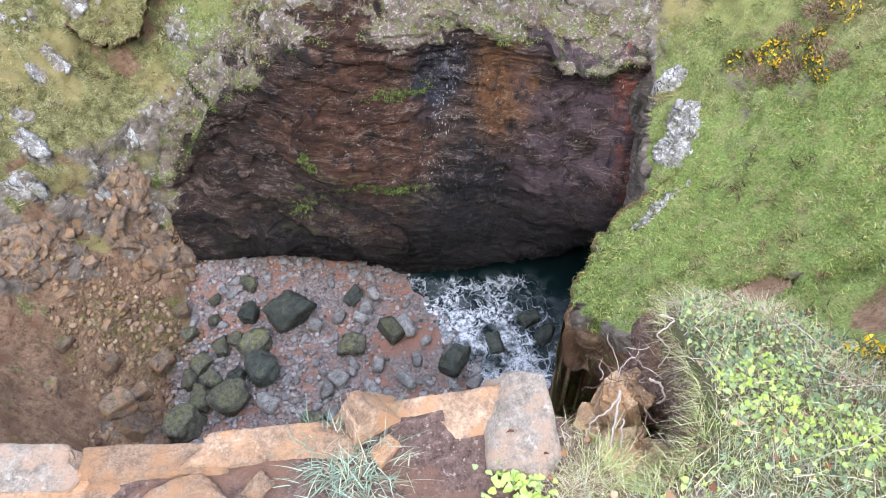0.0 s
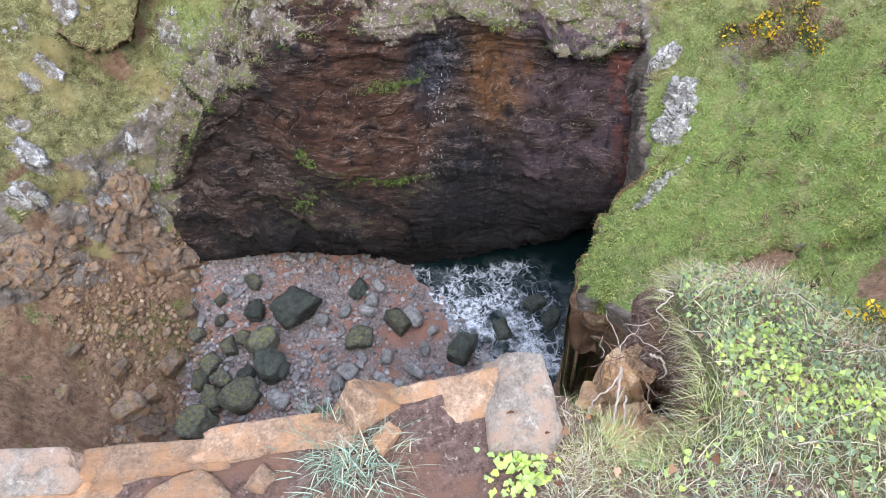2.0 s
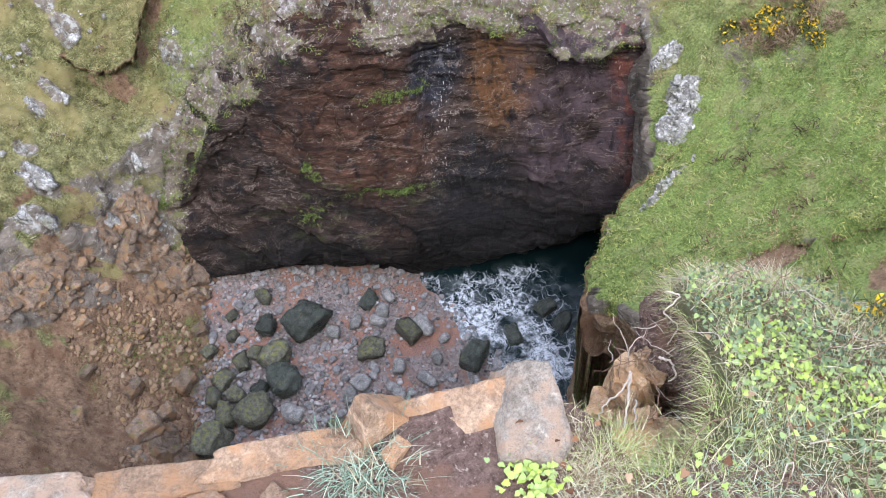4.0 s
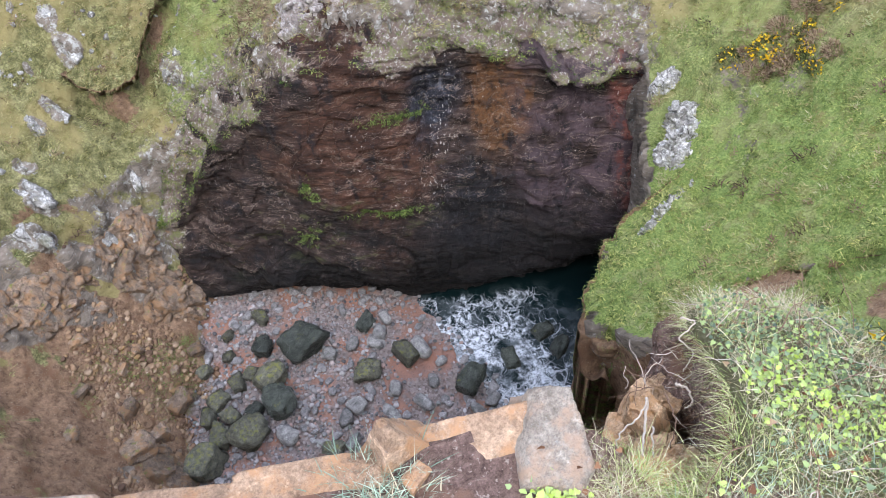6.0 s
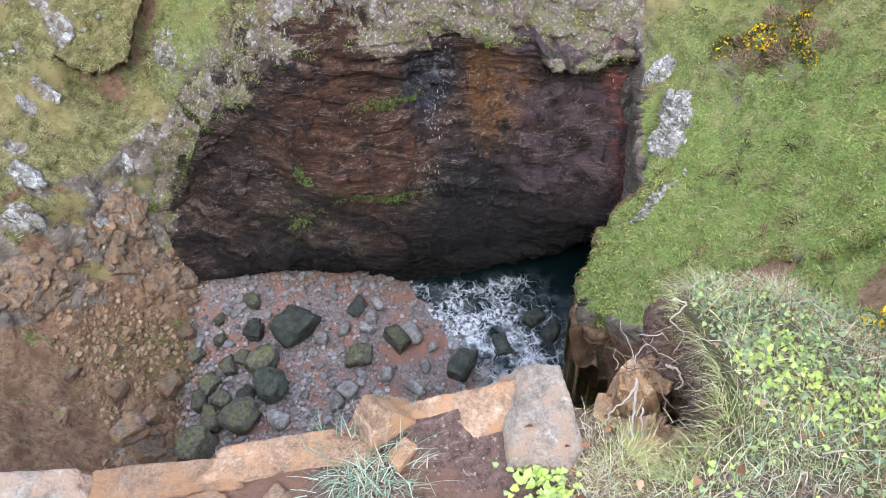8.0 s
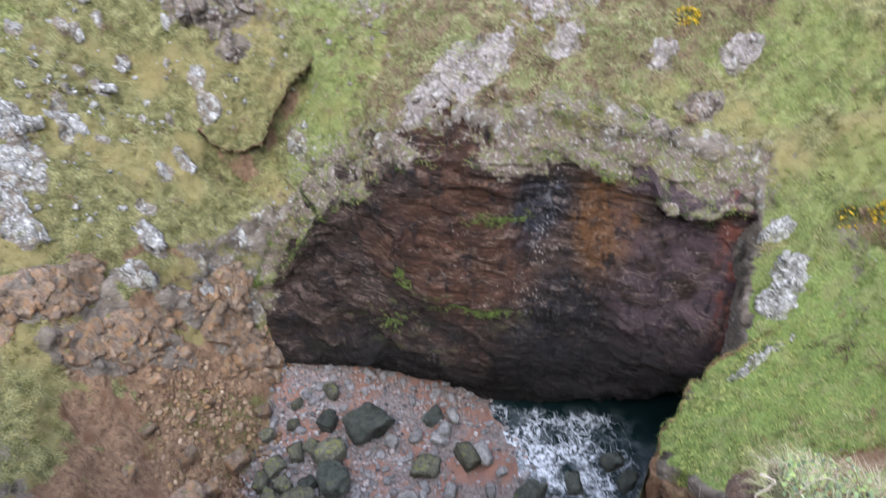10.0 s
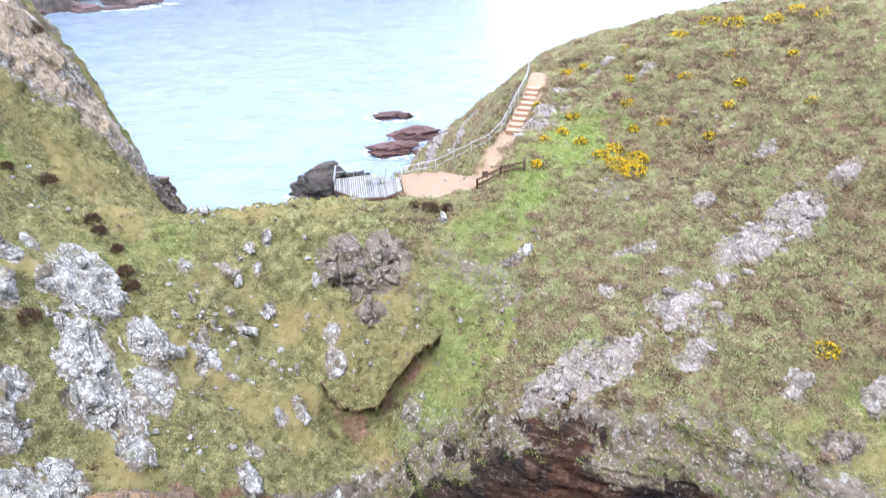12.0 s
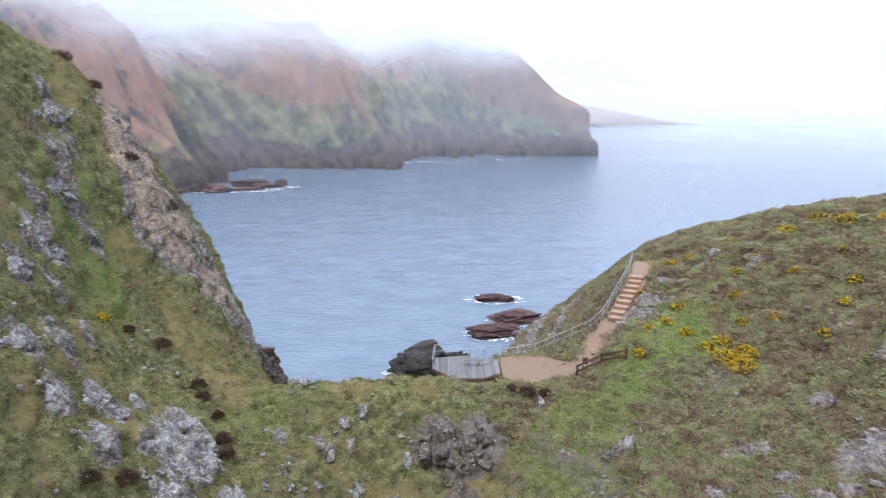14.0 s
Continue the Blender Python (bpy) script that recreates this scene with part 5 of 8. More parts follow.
# boulders of the cove: x, y, length, width, height, turn, kind
BOULDERS = [
    (2.3, 28.2, 3.0, 2.6, 2.2, 10, "dark"), (0.2, 29.3, 1.6, 1.5, 1.3, 40, "dark"), (-0.3, 26.9, 2.3, 2.0, 1.6, 20, "mossy"),
    (-0.5, 25.0, 2.3, 2.1, 1.6, 75, "dark"), (-2.8, 24.2, 2.5, 2.0, 1.6, 15, "mossy"), (-4.4, 25.0, 1.6, 1.2, 1.1, 60, "mossy"),
    (7.7, 24.2, 2.2, 1.4, 1.3, 105, "mossy"), (8.7, 24.1, 1.9, 1.2, 1.0, 95, "grey"), (5.1, 24.3, 1.9, 1.6, 1.1, 150, "mossy"),
    (9.9, 20.3, 1.9, 1.8, 1.6, 30, "dark"), (15.9, 20.9, 1.5, 1.3, 1.2, 0, "dark"), (16.2, 19.5, 2.0, 1.3, 1.3, 30, "dark"),
    (13.0, 20.4, 1.6, 1.1, 0.9, 80, "dark"), (7.0, 26.4, 1.3, 1.0, 0.9, 60, "grey"), (6.3, 26.0, 1.3, 0.9, 0.8, 130, "grey"),
    (5.2, 26.6, 1.2, 0.9, 0.7, 30, "grey"), (-1.0, 23.0, 1.7, 1.3, 0.9, 120, "grey"), (3.4, 22.6, 1.4, 1.1, 0.8, 15, "grey"),
    (2.4, 22.2, 1.2, 1.0, 0.7, 70, "grey"), (1.0, 31.6, 1.5, 0.9, 0.9, 100, "mossy"), (4.9, 20.9, 1.7, 0.9, 0.8, 115, "grey"),
    (6.9, 20.6, 1.9, 0.9, 0.8, 110, "grey"), (6.6, 27.6, 1.4, 1.1, 0.9, 20, "dark"), (7.9, 27.3, 1.1, 0.8, 0.7, 80, "grey"),
    (3.6, 26.8, 1.2, 1.0, 0.8, 140, "grey"), (5.9, 22.4, 1.2, 1.0, 0.8, 50, "grey"), (-5.9, 24.0, 2.6, 2.0, 1.8, 40, "mossy"),
    (-5.6, 28.1, 2.4, 1.6, 1.6, 30, "scree"), (-3.6, 27.4, 1.6, 1.2, 0.9, 10, "mossy"), (-2.2, 27.8, 1.3, 1.0, 0.9, 80, "mossy"),
    (-6.3, 31.6, 1.0, 0.9, 1.0, 20, "scree"), (-3.5, 31.2, 1.5, 1.1, 1.0, 5, "scree"), (-1.9, 29.9, 0.9, 0.8, 0.7, 50, "mossy"),
    (-3.4, 26.0, 1.3, 1.0, 0.8, 120, "mossy"), (-8.3, 25.2, 3.0, 2.2, 1.8, 15, "scree"), (-8.0, 28.0, 1.8, 1.1, 0.9, 35, "scree"),
    (-4.6, 26.6, 1.5, 1.1, 1.0, 70, "mossy"), (-3.6, 29.6, 1.1, 0.9, 0.7, 20, "mossy"), (-7.2, 26.4, 1.7, 1.3, 1.1, 10, "scree"), (-7.4, 30.4, 1.2, 0.8, 0.7, 50, "scree"), (-9.6, 29.4, 1.4, 1.0, 0.8, 25, "scree"), (-5.0, 30.0, 0.9, 0.7, 0.6, 80, "scree"), (-8.6, 32.2, 1.3, 0.9, 0.8, 15, "scree"), (-10.6, 26.6, 1.6, 1.1, 0.9, 60, "scree"), (-6.9, 34.0, 1.2, 1.0, 0.8, 0, "scree"), (-1.4, 31.4, 0.9, 0.7, 0.6, 0, "mossy"), (-1.2, 28.0, 1.2, 0.9, 0.7, 45, "mossy"), (-2.0, 25.6, 1.3, 1.0, 0.8, 10, "dark"),
    (2.2, 20.6, 1.2, 0.9, 0.7, 33, "grey"), (0.9, 20.8, 1.5, 1.1, 0.8, 140, "mossy"), (9.3, 22.6, 1.0, 0.7, 0.5, 10, "grey"),
    (8.2, 21.6, 1.1, 0.7, 0.6, 70, "grey"), (10.6, 18.6, 1.2, 0.9, 0.7, 25, "grey"), (9.4, 18.6, 1.3, 0.8, 0.6, 100, "grey"),
]
KINDS = {"dark": (MAT_BOULDER, "dark wet sea boulder lying on the cobble beach"), "mossy": (MAT_MOSSY, "green mossy boulder at the edge of the beach"),
         "grey": (MAT_GREY, "smooth grey stone lying on the cobble beach"), "scree": (MAT_SCREE, "rust-brown block fallen onto the scree slope")}
for i, (x, y, a, b, c, turn, sort) in enumerate(BOULDERS):
    worn = sort in ("grey", "dark")
    k = {"scree": 0.72, "dark": 0.88, "mossy": 0.92, "grey": 1.0}[sort]
    a, b, c = a * k, b * k, c * k
    put_stone("boulder", x, y, (a * 1.15, b * 1.15, c * 1.2), KINDS[sort][0], 700 + i, KINDS[sort][1], "boulder", "boulders of the cove", turn, 0.06, None, (0, 0), level=4, cuts=9 if sort == "grey" else 15, hard=3.6 if sort == "grey" else 16.0, grain=0.15, lay=0.8, chip=0.02 if sort == "grey" else 0.11)


def scatter(name, count, place, sizes, material, seed, label, category, flat=0.55, level=2, shapes=14, hard=8.0, sink=0.2):
    """Many small stones joined into one mesh. place(rng) gives x, y."""
    rng = np.random.default_rng(seed)
    forms = [stone_shape(seed + k, (1, rng.uniform(0.65, 0.95), flat * rng.uniform(0.75, 1.2)), level, cuts=8, hard=hard, grain=0.05) for k in range(shapes)]
    xy = np.array([place(rng) for _ in range(count)])
    zs = lie_at(xy[:, 0], xy[:, 1])
    V, F, base = [], [], 0
    for (x, y), z in zip(xy, zs):
        v, f = forms[rng.integers(shapes)]
        k = sizes[0] * (sizes[1] / sizes[0]) ** (rng.random() ** 1.8)
        m = np.array(Euler((rng.normal() * 0.25, rng.normal() * 0.25, rng.uniform(0, 6.28))).to_matrix())
        V.append(v @ m.T * k + np.array([x, y, z + k * flat * (0.5 - sink)]))
        F.append(f + base)
        base += len(v)
    me = raw_mesh(name, np.concatenate(V), np.concatenate(F), [material], shade=True)
    tagged(new(name, me), label, category, kind="stuff")


def on_beach(rng):
    while True:
        x, y = rng.uniform(-7, 13), rng.uniform(15, 36)
        sandy = math.exp(-((x - 8.6) ** 2 + (y - 22.5) ** 2 * 0.5) / 9) * 0.85
        if rng.random() > sandy and y < 37.5 - 0.9 * max(0, x) and x < 11.5 - 0.1 * (y - 22):
            a = math.atan2(x - COVE[0], y - COVE[1])
            if math.hypot(x - COVE[0], y - COVE[1]) < np.interp(a, IN_A, IN_R) + 0.3:
                return x, y


def on_scree(rng):
    while True:
        x, y = rng.uniform(-13, 0), rng.uniform(20, 37)
        a = math.atan2(x - COVE[0], y - COVE[1])
        r, ri, ro = math.hypot(x - COVE[0], y - COVE[1]), np.interp(a, IN_A, IN_R), np.interp(a, OUT_A, OUT_R)
        heap = vnoise(x / 1.7, y / 1.7, 0.0, 57) + 0.5 * vnoise(x / 0.6, y / 0.6, 0.0, 58)
        if ri - 0.5 < r < ri + (ro - ri) * rng.random() ** 0.7 and heap > rng.uniform(-0.35, 0.6) and x > -10.2 + 1.5 * rng.random():
            return x, y


scatter("cobbles", 6400, on_beach, (0.11, 0.46), MAT_COBBLE, 900, "grey and reddish rounded cobbles covering the beach", "cobbles", 0.6, 2, 14, 4.0)
rng = np.random.default_rng(930)
COBBLE_FORMS = [stone_mesh("cobble", 930 + k, (1, rng.uniform(0.65, 0.95), rng.uniform(0.45, 0.7)), MAT_STONE, 3, cuts=8, hard=3.6, grain=0.05) for k in range(10)]
for i in range(230):
    x, y = on_beach(rng)
    k = rng.uniform(0.5, 0.95)
    ob = new("cobble", COBBLE_FORMS[i % 10])
    ob.matrix_basis = pose(x, y, spot(x, y) + 0.14 * k, rng.normal() * 12, rng.normal() * 12, rng.uniform(0, 360)) @ Matrix.Diagonal((k, k, k, 1))
    tagged(ob, "rounded grey cobble lying on the beach", "cobble", "large cobbles of the beach")
scatter("scree_rubble", 6500, on_scree, (0.05, 0.55), MAT_RUBBLE, 960, "rusty brown angular rubble on the scree slope", "rubble", 0.5, 2, 14, 50.0, 0.2)


# ---------- outcrops on the slopes ----------
MAT_OCHRE = face_material("ochre_cliff_rock", (0.22, 0.165, 0.115), (0.46, 0.37, 0.275), (0.08, 0.05, 0.035), 0.2, 0.25)


def slope_at(x, y):
    e = 0.6
    n = Vector((spot(x - e, y) - spot(x + e, y), spot(x, y - e) - spot(x, y + e), 2 * e)).normalized()
    return n


def put_outcrop(x, y, wide, long, thick, material, seed, label, group, turn=0.0, shards=0, rise=0.0, bed=None):
    """A crag breaking through the slope: angular shards of one bedding, joined into one mass."""
    n = slope_at(x, y)
    up = Vector((0, 0, 1)) - n * n.z
    up = up.normalized() if up.length > 0.05 else Vector((0, 1, 0))
    side = up.cross(n)
    q = np.array(Matrix((side, up, n)).transposed() @ Matrix.Rotation(radians(turn), 3, "Z"))
    rng = np.random.default_rng(seed)
    area = wide * long
    shards = shards or int(np.clip(3 + area * 0.9, 3, 13))
    lean = Euler((radians(rng.uniform(-25, 5)), radians(rng.uniform(-18, 18)), radians(rng.uniform(-14, 14)))).to_matrix()
    crag = tagged(new("rock_outcrop"), label, "rock outcrop", group)
    crag.location = (x, y, spot(x, y))
    for i in range(shards):
        r, t = math.sqrt(rng.random()) * 0.5, rng.uniform(0, 6.28)
        ox, oy = (r * math.cos(t) * wide * 0.85, r * math.sin(t) * long * 0.85) if i else (0, 0)
        mid = 1 - 1.2 * r
        k = rng.uniform(0.5, 1.0) * (area / shards) ** 0.5 * 1.45
        sz = np.array([k * rng.uniform(0.4, 0.85), k * rng.uniform(0.9, 2.1), max(0.25, thick) * rng.uniform(0.5, 1.1) * (0.45 + 0.7 * mid)])
        v, f = stone_shape(seed * 31 + i, sz, 4 if area > 5 else 3, cuts=5, hard=90, grain=0.05, lay=0.6)
        o = rng.uniform(-40, 40, 3)
        b, _ = blocky(v[:, 0] + o[0], v[:, 1] * 0.6 + o[1], v[:, 2] + o[2], 0.22 + 0.12 * k, seed % 50)
        v = v * (1 + 0.14 * b)[:, None]
        own = np.array(lean @ Euler((rng.normal() * 0.18, rng.normal() * 0.18, rng.normal() * 0.25)).to_matrix())
        z = -(spot(x, y) - spot(x + side.x * ox + up.x * oy, y + side.y * ox + up.y * oy)) if area > 6 else 0.0
        w = v @ own.T + np.array([ox, oy, thick * rise - 0.10 * sz[2]])
        w = w @ q.T
        if area > 6:
            w[:, 2] += z - (q @ np.array([ox, oy, 0.0]))[2]
        ob = new("shard", raw_mesh("shard", w, f, [material]))
        ob.parent = crag
    return crag


def on_left_slope(rng):
    while True:
        x, y = rng.uniform(-27, 5), rng.uniform(38.5, 57)
        if vnoise(x / 2.6, y / 2.6, 0.0, 91) + 0.5 * vnoise(x / 0.8, y / 0.8, 0.0, 92) > rng.uniform(-0.1, 0.9):
            return x, y


def on_right_slope(rng):
    while True:
        x, y = rng.uniform(6, 38), rng.uniform(38, 62)
        if vnoise(x / 3.0 + y / 6, y / 3.0 - x / 6, 0.0, 93) > rng.uniform(0.1, 0.9):
            return x, y


scatter("slope_stones", 550, on_left_slope, (0.10, 0.55), MAT_LICHEN, 970, "small white lichened stones scattered over the turf", "stones", 0.7, 2, 14, 60.0, 0.25)
scatter("heath_stones", 420, on_right_slope, (0.10, 0.5), MAT_SLAB, 980, "small grey stones lying between the heather", "stones", 0.6, 2, 14, 60.0, 0.25)


def put_slab(x, y, wide, long, thick, material, seed, label, group, turn=0.0, block=0.7, step=0.11, rib=1.0, aim=None, shards=None, cut=(1.3, 0.7)):
    """Bare rock lying in the slope: a ragged, jointed sheet with standing ribs, its rim below the turf."""
    n = slope_at(x, y)
    up = Vector((0, 0, 1)) - n * n.z
    up = up.normalized() if up.length > 0.05 else Vector((0, 1, 0))
    side = up.cross(n)
    c, s = math.cos(radians(turn)), math.sin(radians(turn))
    e1, e2 = np.array(side) * c + np.array(up) * s, np.array(up) * c - np.array(side) * s
    if aim:
        e1 = np.array((*aim, 0.0)) / math.hypot(*aim)
        e1 = e1 - np.array(n) * float(e1 @ np.array(n))
        e1 /= np.linalg.norm(e1)
        e2 = np.cross(np.array(n), e1)
    na, nb = (int(np.clip(w * 1.5 / step, 14, 96)) for w in (wide, long))
    A, B = np.meshgrid(np.linspace(-0.75, 0.75, na) * wide, np.linspace(-0.75, 0.75, nb) * long)
    rng = np.random.default_rng(seed)
    o = rng.uniform(-60, 60, 2)
    a, b = A + o[0], B + o[1]
    k = min(wide, long)
    k0 = max(1.0, k ** 0.5) * 1.2
    e = np.hypot(A / (0.55 * wide), B / (0.55 * long)) + 0.55 * fbm(a, b * 0.6, 0 * a, 0.55 * k, 4, seed % 71)
    big, _ = blocky(a * cut[0], b * cut[1], 0 * a, block, seed % 67)
    small, near = blocky(a * cut[0], b * cut[1], 0 * a, block * 0.42, seed % 61)
    e = e + 0.22 * big + 0.10 * small
    body = smooth(1.06, 0.82, e)
    ribs = ridged(a * 1.8, b * 0.5, 0 * a, block * 1.1, 4, seed % 59)
    h = body * thick * (0.36 + 0.26 * big + 0.09 * small + 0.16 * rib * ribs) - 0.30 * (1 - body) - 0.05 * body * smooth(0.3, 0.7, near)
    X = x + e1[0] * A + e2[0] * B
    Y = y + e1[1] * A + e2[1] * B
    Z = lie_at(X, Y)
    nn = np.array(n)
    P = np.stack([X, Y, Z], -1) + h[..., None] * nn * np.array([1.0, 1.0, 0.8])
    me = grid_mesh("rock_outcrop", P, material)
    me.polygons.foreach_set("use_smooth", np.zeros(len(me.polygons), dtype=bool))
    me.name = "bare_face"
    crag = tagged(new("rock_outcrop"), label, "rock outcrop", group)
    crag.location = (x, y, spot(x, y))
    face = new("bare_face", me)
    face.parent = crag
    face.matrix_parent_inverse = Matrix.Translation(crag.location).inverted()
    for i in range(int(np.clip(wide * long * 0.7, 2, 8)) if shards is None else shards):
        t, r = rng.uniform(0, 6.28), rng.uniform(0.25, 0.62)
        p = np.array([x, y, 0]) + e1 * wide * r * math.cos(t) + e2 * long * r * math.sin(t)
        k = rng.uniform(0.10, 0.26) * k0
        v, f = stone_shape(seed * 7 + i, (k * 1.5, k * 2.2, k), 2, cuts=10, hard=60, grain=0.05, chip=0.1)
        m = np.array(Euler((rng.normal() * 0.4, rng.normal() * 0.4, rng.uniform(0, 6.28))).to_matrix())
        z = float(lie_at(np.array([p[0]]), np.array([p[1]]))[0])
        lift = float(h[int(np.clip((0.5 + r * math.sin(t) / 1.5) * nb, 0, nb - 1)), int(np.clip((0.5 + r * math.cos(t) / 1.5) * na, 0, na - 1))])
        ob = new("shard", raw_mesh("shard", v @ m.T + np.array([p[0] - x, p[1] - y, z - crag.location.z]) + nn * max(lift, 0.0), f, [material]))
        ob.parent = crag
    return crag


n = 0
for x, y, a, b, c, turn, text in OUTCROPS + [(*r, PALE) for r in RUINS]:
    put_slab(x, y, a * 1.05, b * 1.15, c * 0.55, MAT_LICHEN, 2000 + n, text, "pale outcrops", turn, 1.15, 0.10, 0.8, shards=0, cut=(1.5, 0.55))
    put_outcrop(x, y, a * 0.95, b * 1.0, c * 0.9, MAT_LICHEN, 2600 + n, text, "pale outcrops", turn, int(min(9, 3 + a * b * 0.6)), 0.05)
    n += 1
for x, y, a, b, c, turn in SMALLS:
    put_outcrop(x, y, a, b, c, MAT_LICHEN, 2000 + n, SMALL, "small stones of the slope", turn, 2, 0.15)
    n += 1
for x, y, a, b, c, turn in CRAGS:
    if y > 45:
        continue
    put_slab(x, y, a * 1.1, b * 1.1, c * 0.75, MAT_SCREE if x < 1 and y < 39 else MAT_CRAG, 2000 + n, CRAG, "crags", turn, 1.5, 0.11, 0.5, cut=(1.1, 0.9))
    n += 1
for x, y, a, b, c, turn in CRAGS:
    if y > 45:
        put_outcrop(x, y, a * 1.1, b * 1.1, c * 1.1, MAT_CRAG, 2000 + n, CRAG, "crags", turn, 8, 0.05)
        n += 1
for x, y, a, b, c, turn in SLABS:
    put_slab(x, y, max(a, b) * (1.45 if a * b > 5 else 1.1), min(a, b) * (1.45 if a * b > 5 else 1.1), c * 0.8, MAT_SLAB, 2000 + n, "slanting grey rock slab bared among heather", "bare slabs", 0, 1.2, 0.11 if y < 60 else 0.16, 0.6, (0.86, 0.5))
    n += 1
for x, y, a, b, c, turn in CLIFFS:
    put_slab(x, y, a * 1.3, b * 1.25, c * 0.5, MAT_OCHRE, 2000 + n, "ochre and grey cliff rock along the ridge", "ridge cliffs", turn, 2.4, 0.13, 0.2, shards=0, cut=(1.2, 1.0))
    n += 1
put_slab(-16.2, 67.8, 4.0, 5.4, 2.6, MAT_CRAG, 2400, "dark cliff foot at the end of the ridge", "ridge cliffs", 0, 1.4)
for x, y, a, b, c in ((24.6, 20.5, 2.4, 1.9, 1.5), (23.1, 19.6, 1.8, 2.2, 1.4), (25.6, 23.4, 1.2, 2.6, 0.9), (20.5, 17.1, 3.8, 0.5, 1.1)):
    put_slab(x, y, a * 0.9, b * 0.9, c * 0.9, MAT_LICHEN, int(2500 + x * 3), "white crusted rock on the edge of the turf", "edge rocks", 0, 0.5, 0.07, aim=(0.99, -0.12) if b < 1 else None)


# ---------- grass and shrubs ----------
def leaf_material(name, stops, rough=0.7, shine=0.2, glow=0.25):
    """Blades and leaves coloured by a tone carried by each one."""
    s = Nodes(name)
    col = s.ramp(s.mask("tone"), *stops)
    col = s.mix(s.math("MULTIPLY", s.noise(0.35, 3), 0.35), col, s.mix(1.0, col, (0.72, 0.70, 0.66), "MULTIPLY"))
    s.done(col, rough, spec=shine)
    if glow:
        tr = s.t.nodes.new("ShaderNodeBsdfTranslucent")
        s.put(tr.inputs[0], col)
        mx = s.t.nodes.new("ShaderNodeMixShader")
        mx.inputs[0].default_value = glow
        s.t.links.new(s.bsdf.outputs[0], mx.inputs[1])
        s.t.links.new(tr.outputs[0], mx.inputs[2])
        s.t.links.new(mx.outputs[0], s.t.nodes["Material Output"].inputs[0])
    return s.m


MAT_TURF = leaf_material("slope_grass_blades", ((0.0, (0.065, 0.080, 0.030)), (0.35, (0.22, 0.21, 0.072)), (0.6, (0.36, 0.335, 0.15)), (0.85, (0.49, 0.42, 0.225)), (1.0, (0.24, 0.145, 0.07))))
MAT_LUSHBLADE = leaf_material("lush_grass_blades", ((0.0, (0.050, 0.085, 0.022)), (0.4, (0.155, 0.21, 0.06)), (0.75, (0.34, 0.39, 0.125)), (1.0, (0.58, 0.54, 0.20))))
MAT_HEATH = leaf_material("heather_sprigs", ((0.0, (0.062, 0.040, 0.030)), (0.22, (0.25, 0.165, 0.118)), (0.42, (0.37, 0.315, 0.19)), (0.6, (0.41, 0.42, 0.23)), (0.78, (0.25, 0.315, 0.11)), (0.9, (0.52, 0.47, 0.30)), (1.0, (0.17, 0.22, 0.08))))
MAT_GORSE = leaf_material("gorse_sprigs", ((0.0, (0.035, 0.045, 0.016)), (0.6, (0.085, 0.095, 0.03)), (1.0, (0.15, 0.11, 0.06))))
MAT_BLOSSOM = leaf_material("gorse_blossom", ((0.0, (0.58, 0.36, 0.012)), (0.6, (0.74, 0.50, 0.02)), (1.0, (0.80, 0.62, 0.07))), glow=0.15)
MAT_DRYSHRUB = leaf_material("dry_tan_shrub", ((0.0, (0.12, 0.075, 0.05)), (0.5, (0.28, 0.20, 0.13)), (1.0, (0.42, 0.33, 0.22))))
MAT_DEADFERN = leaf_material("dead_shrub", ((0.0, (0.040, 0.026, 0.020)), (0.6, (0.105, 0.065, 0.045)), (1.0, (0.19, 0.12, 0.075))))


def blades(name, base, way, length, width, droop, tone, material, rng, levels=3):
    """Blades of grass from arrays: a foot, an upward way, a length, a width, how far each droops, and a tone."""
    n = len(base)
    a = rng.uniform(0, 2 * np.pi, n)
    flat = np.stack([np.cos(a), np.sin(a), np.zeros(n)], -1)
    side = np.cross(way, flat)
    side /= np.linalg.norm(side, axis=1)[:, None] + 1e-9
    lean = way * 1.0
    lean[:, 2] = 0
    lean = lean / (np.linalg.norm(lean, axis=1)[:, None] + 1e-6)
    V = []
    for k in range(levels + 1):
        t = k / levels
        mid = base + way * (length * t)[:, None] + (lean * 0.5 - np.array([0, 0, 0.8])) * (length * droop * t * t)[:, None]
        w = width * (1 - t) ** 0.7 * 0.5 if k < levels else width * 0.03
        V += [mid - side * w[:, None], mid + side * w[:, None]]
    V = np.stack(V, 1).reshape(-1, 3)
    m = 2 * (levels + 1)
    o = (np.arange(n) * m)[:, None, None]
    q = np.array([[2 * k, 2 * k + 1, 2 * k + 3, 2 * k + 2] for k in range(levels)])[None]
    me = raw_mesh(name, V, (o + q).reshape(-1, 4), [material])
    at = me.attributes.new("tone", "FLOAT", "POINT")
    at.data.foreach_set("value", np.repeat(tone, m).astype(np.float32))
    return me


def pick(weight, count, rng):
    """Random places of the land, by weight per cell and area."""
    ax, ay = np.gradient(GRASS["x"]), np.gradient(GRASS["y"])
    w = (weight * ay[:, None] * ax[None]).ravel()
    i = rng.choice(len(w), count, p=w / w.sum())
    P, N = GRASS["P"].reshape(-1, 3)[i], GRASS["n"].reshape(-1, 3)[i]
    j = rng.uniform(-0.08, 0.08, (count, 2))
    P = P.copy()
    P[:, :2] += j
    P[:, 2] -= (N[:, 0] * j[:, 0] + N[:, 1] * j[:, 1]) / np.maximum(N[:, 2], 0.2)
    return P, N


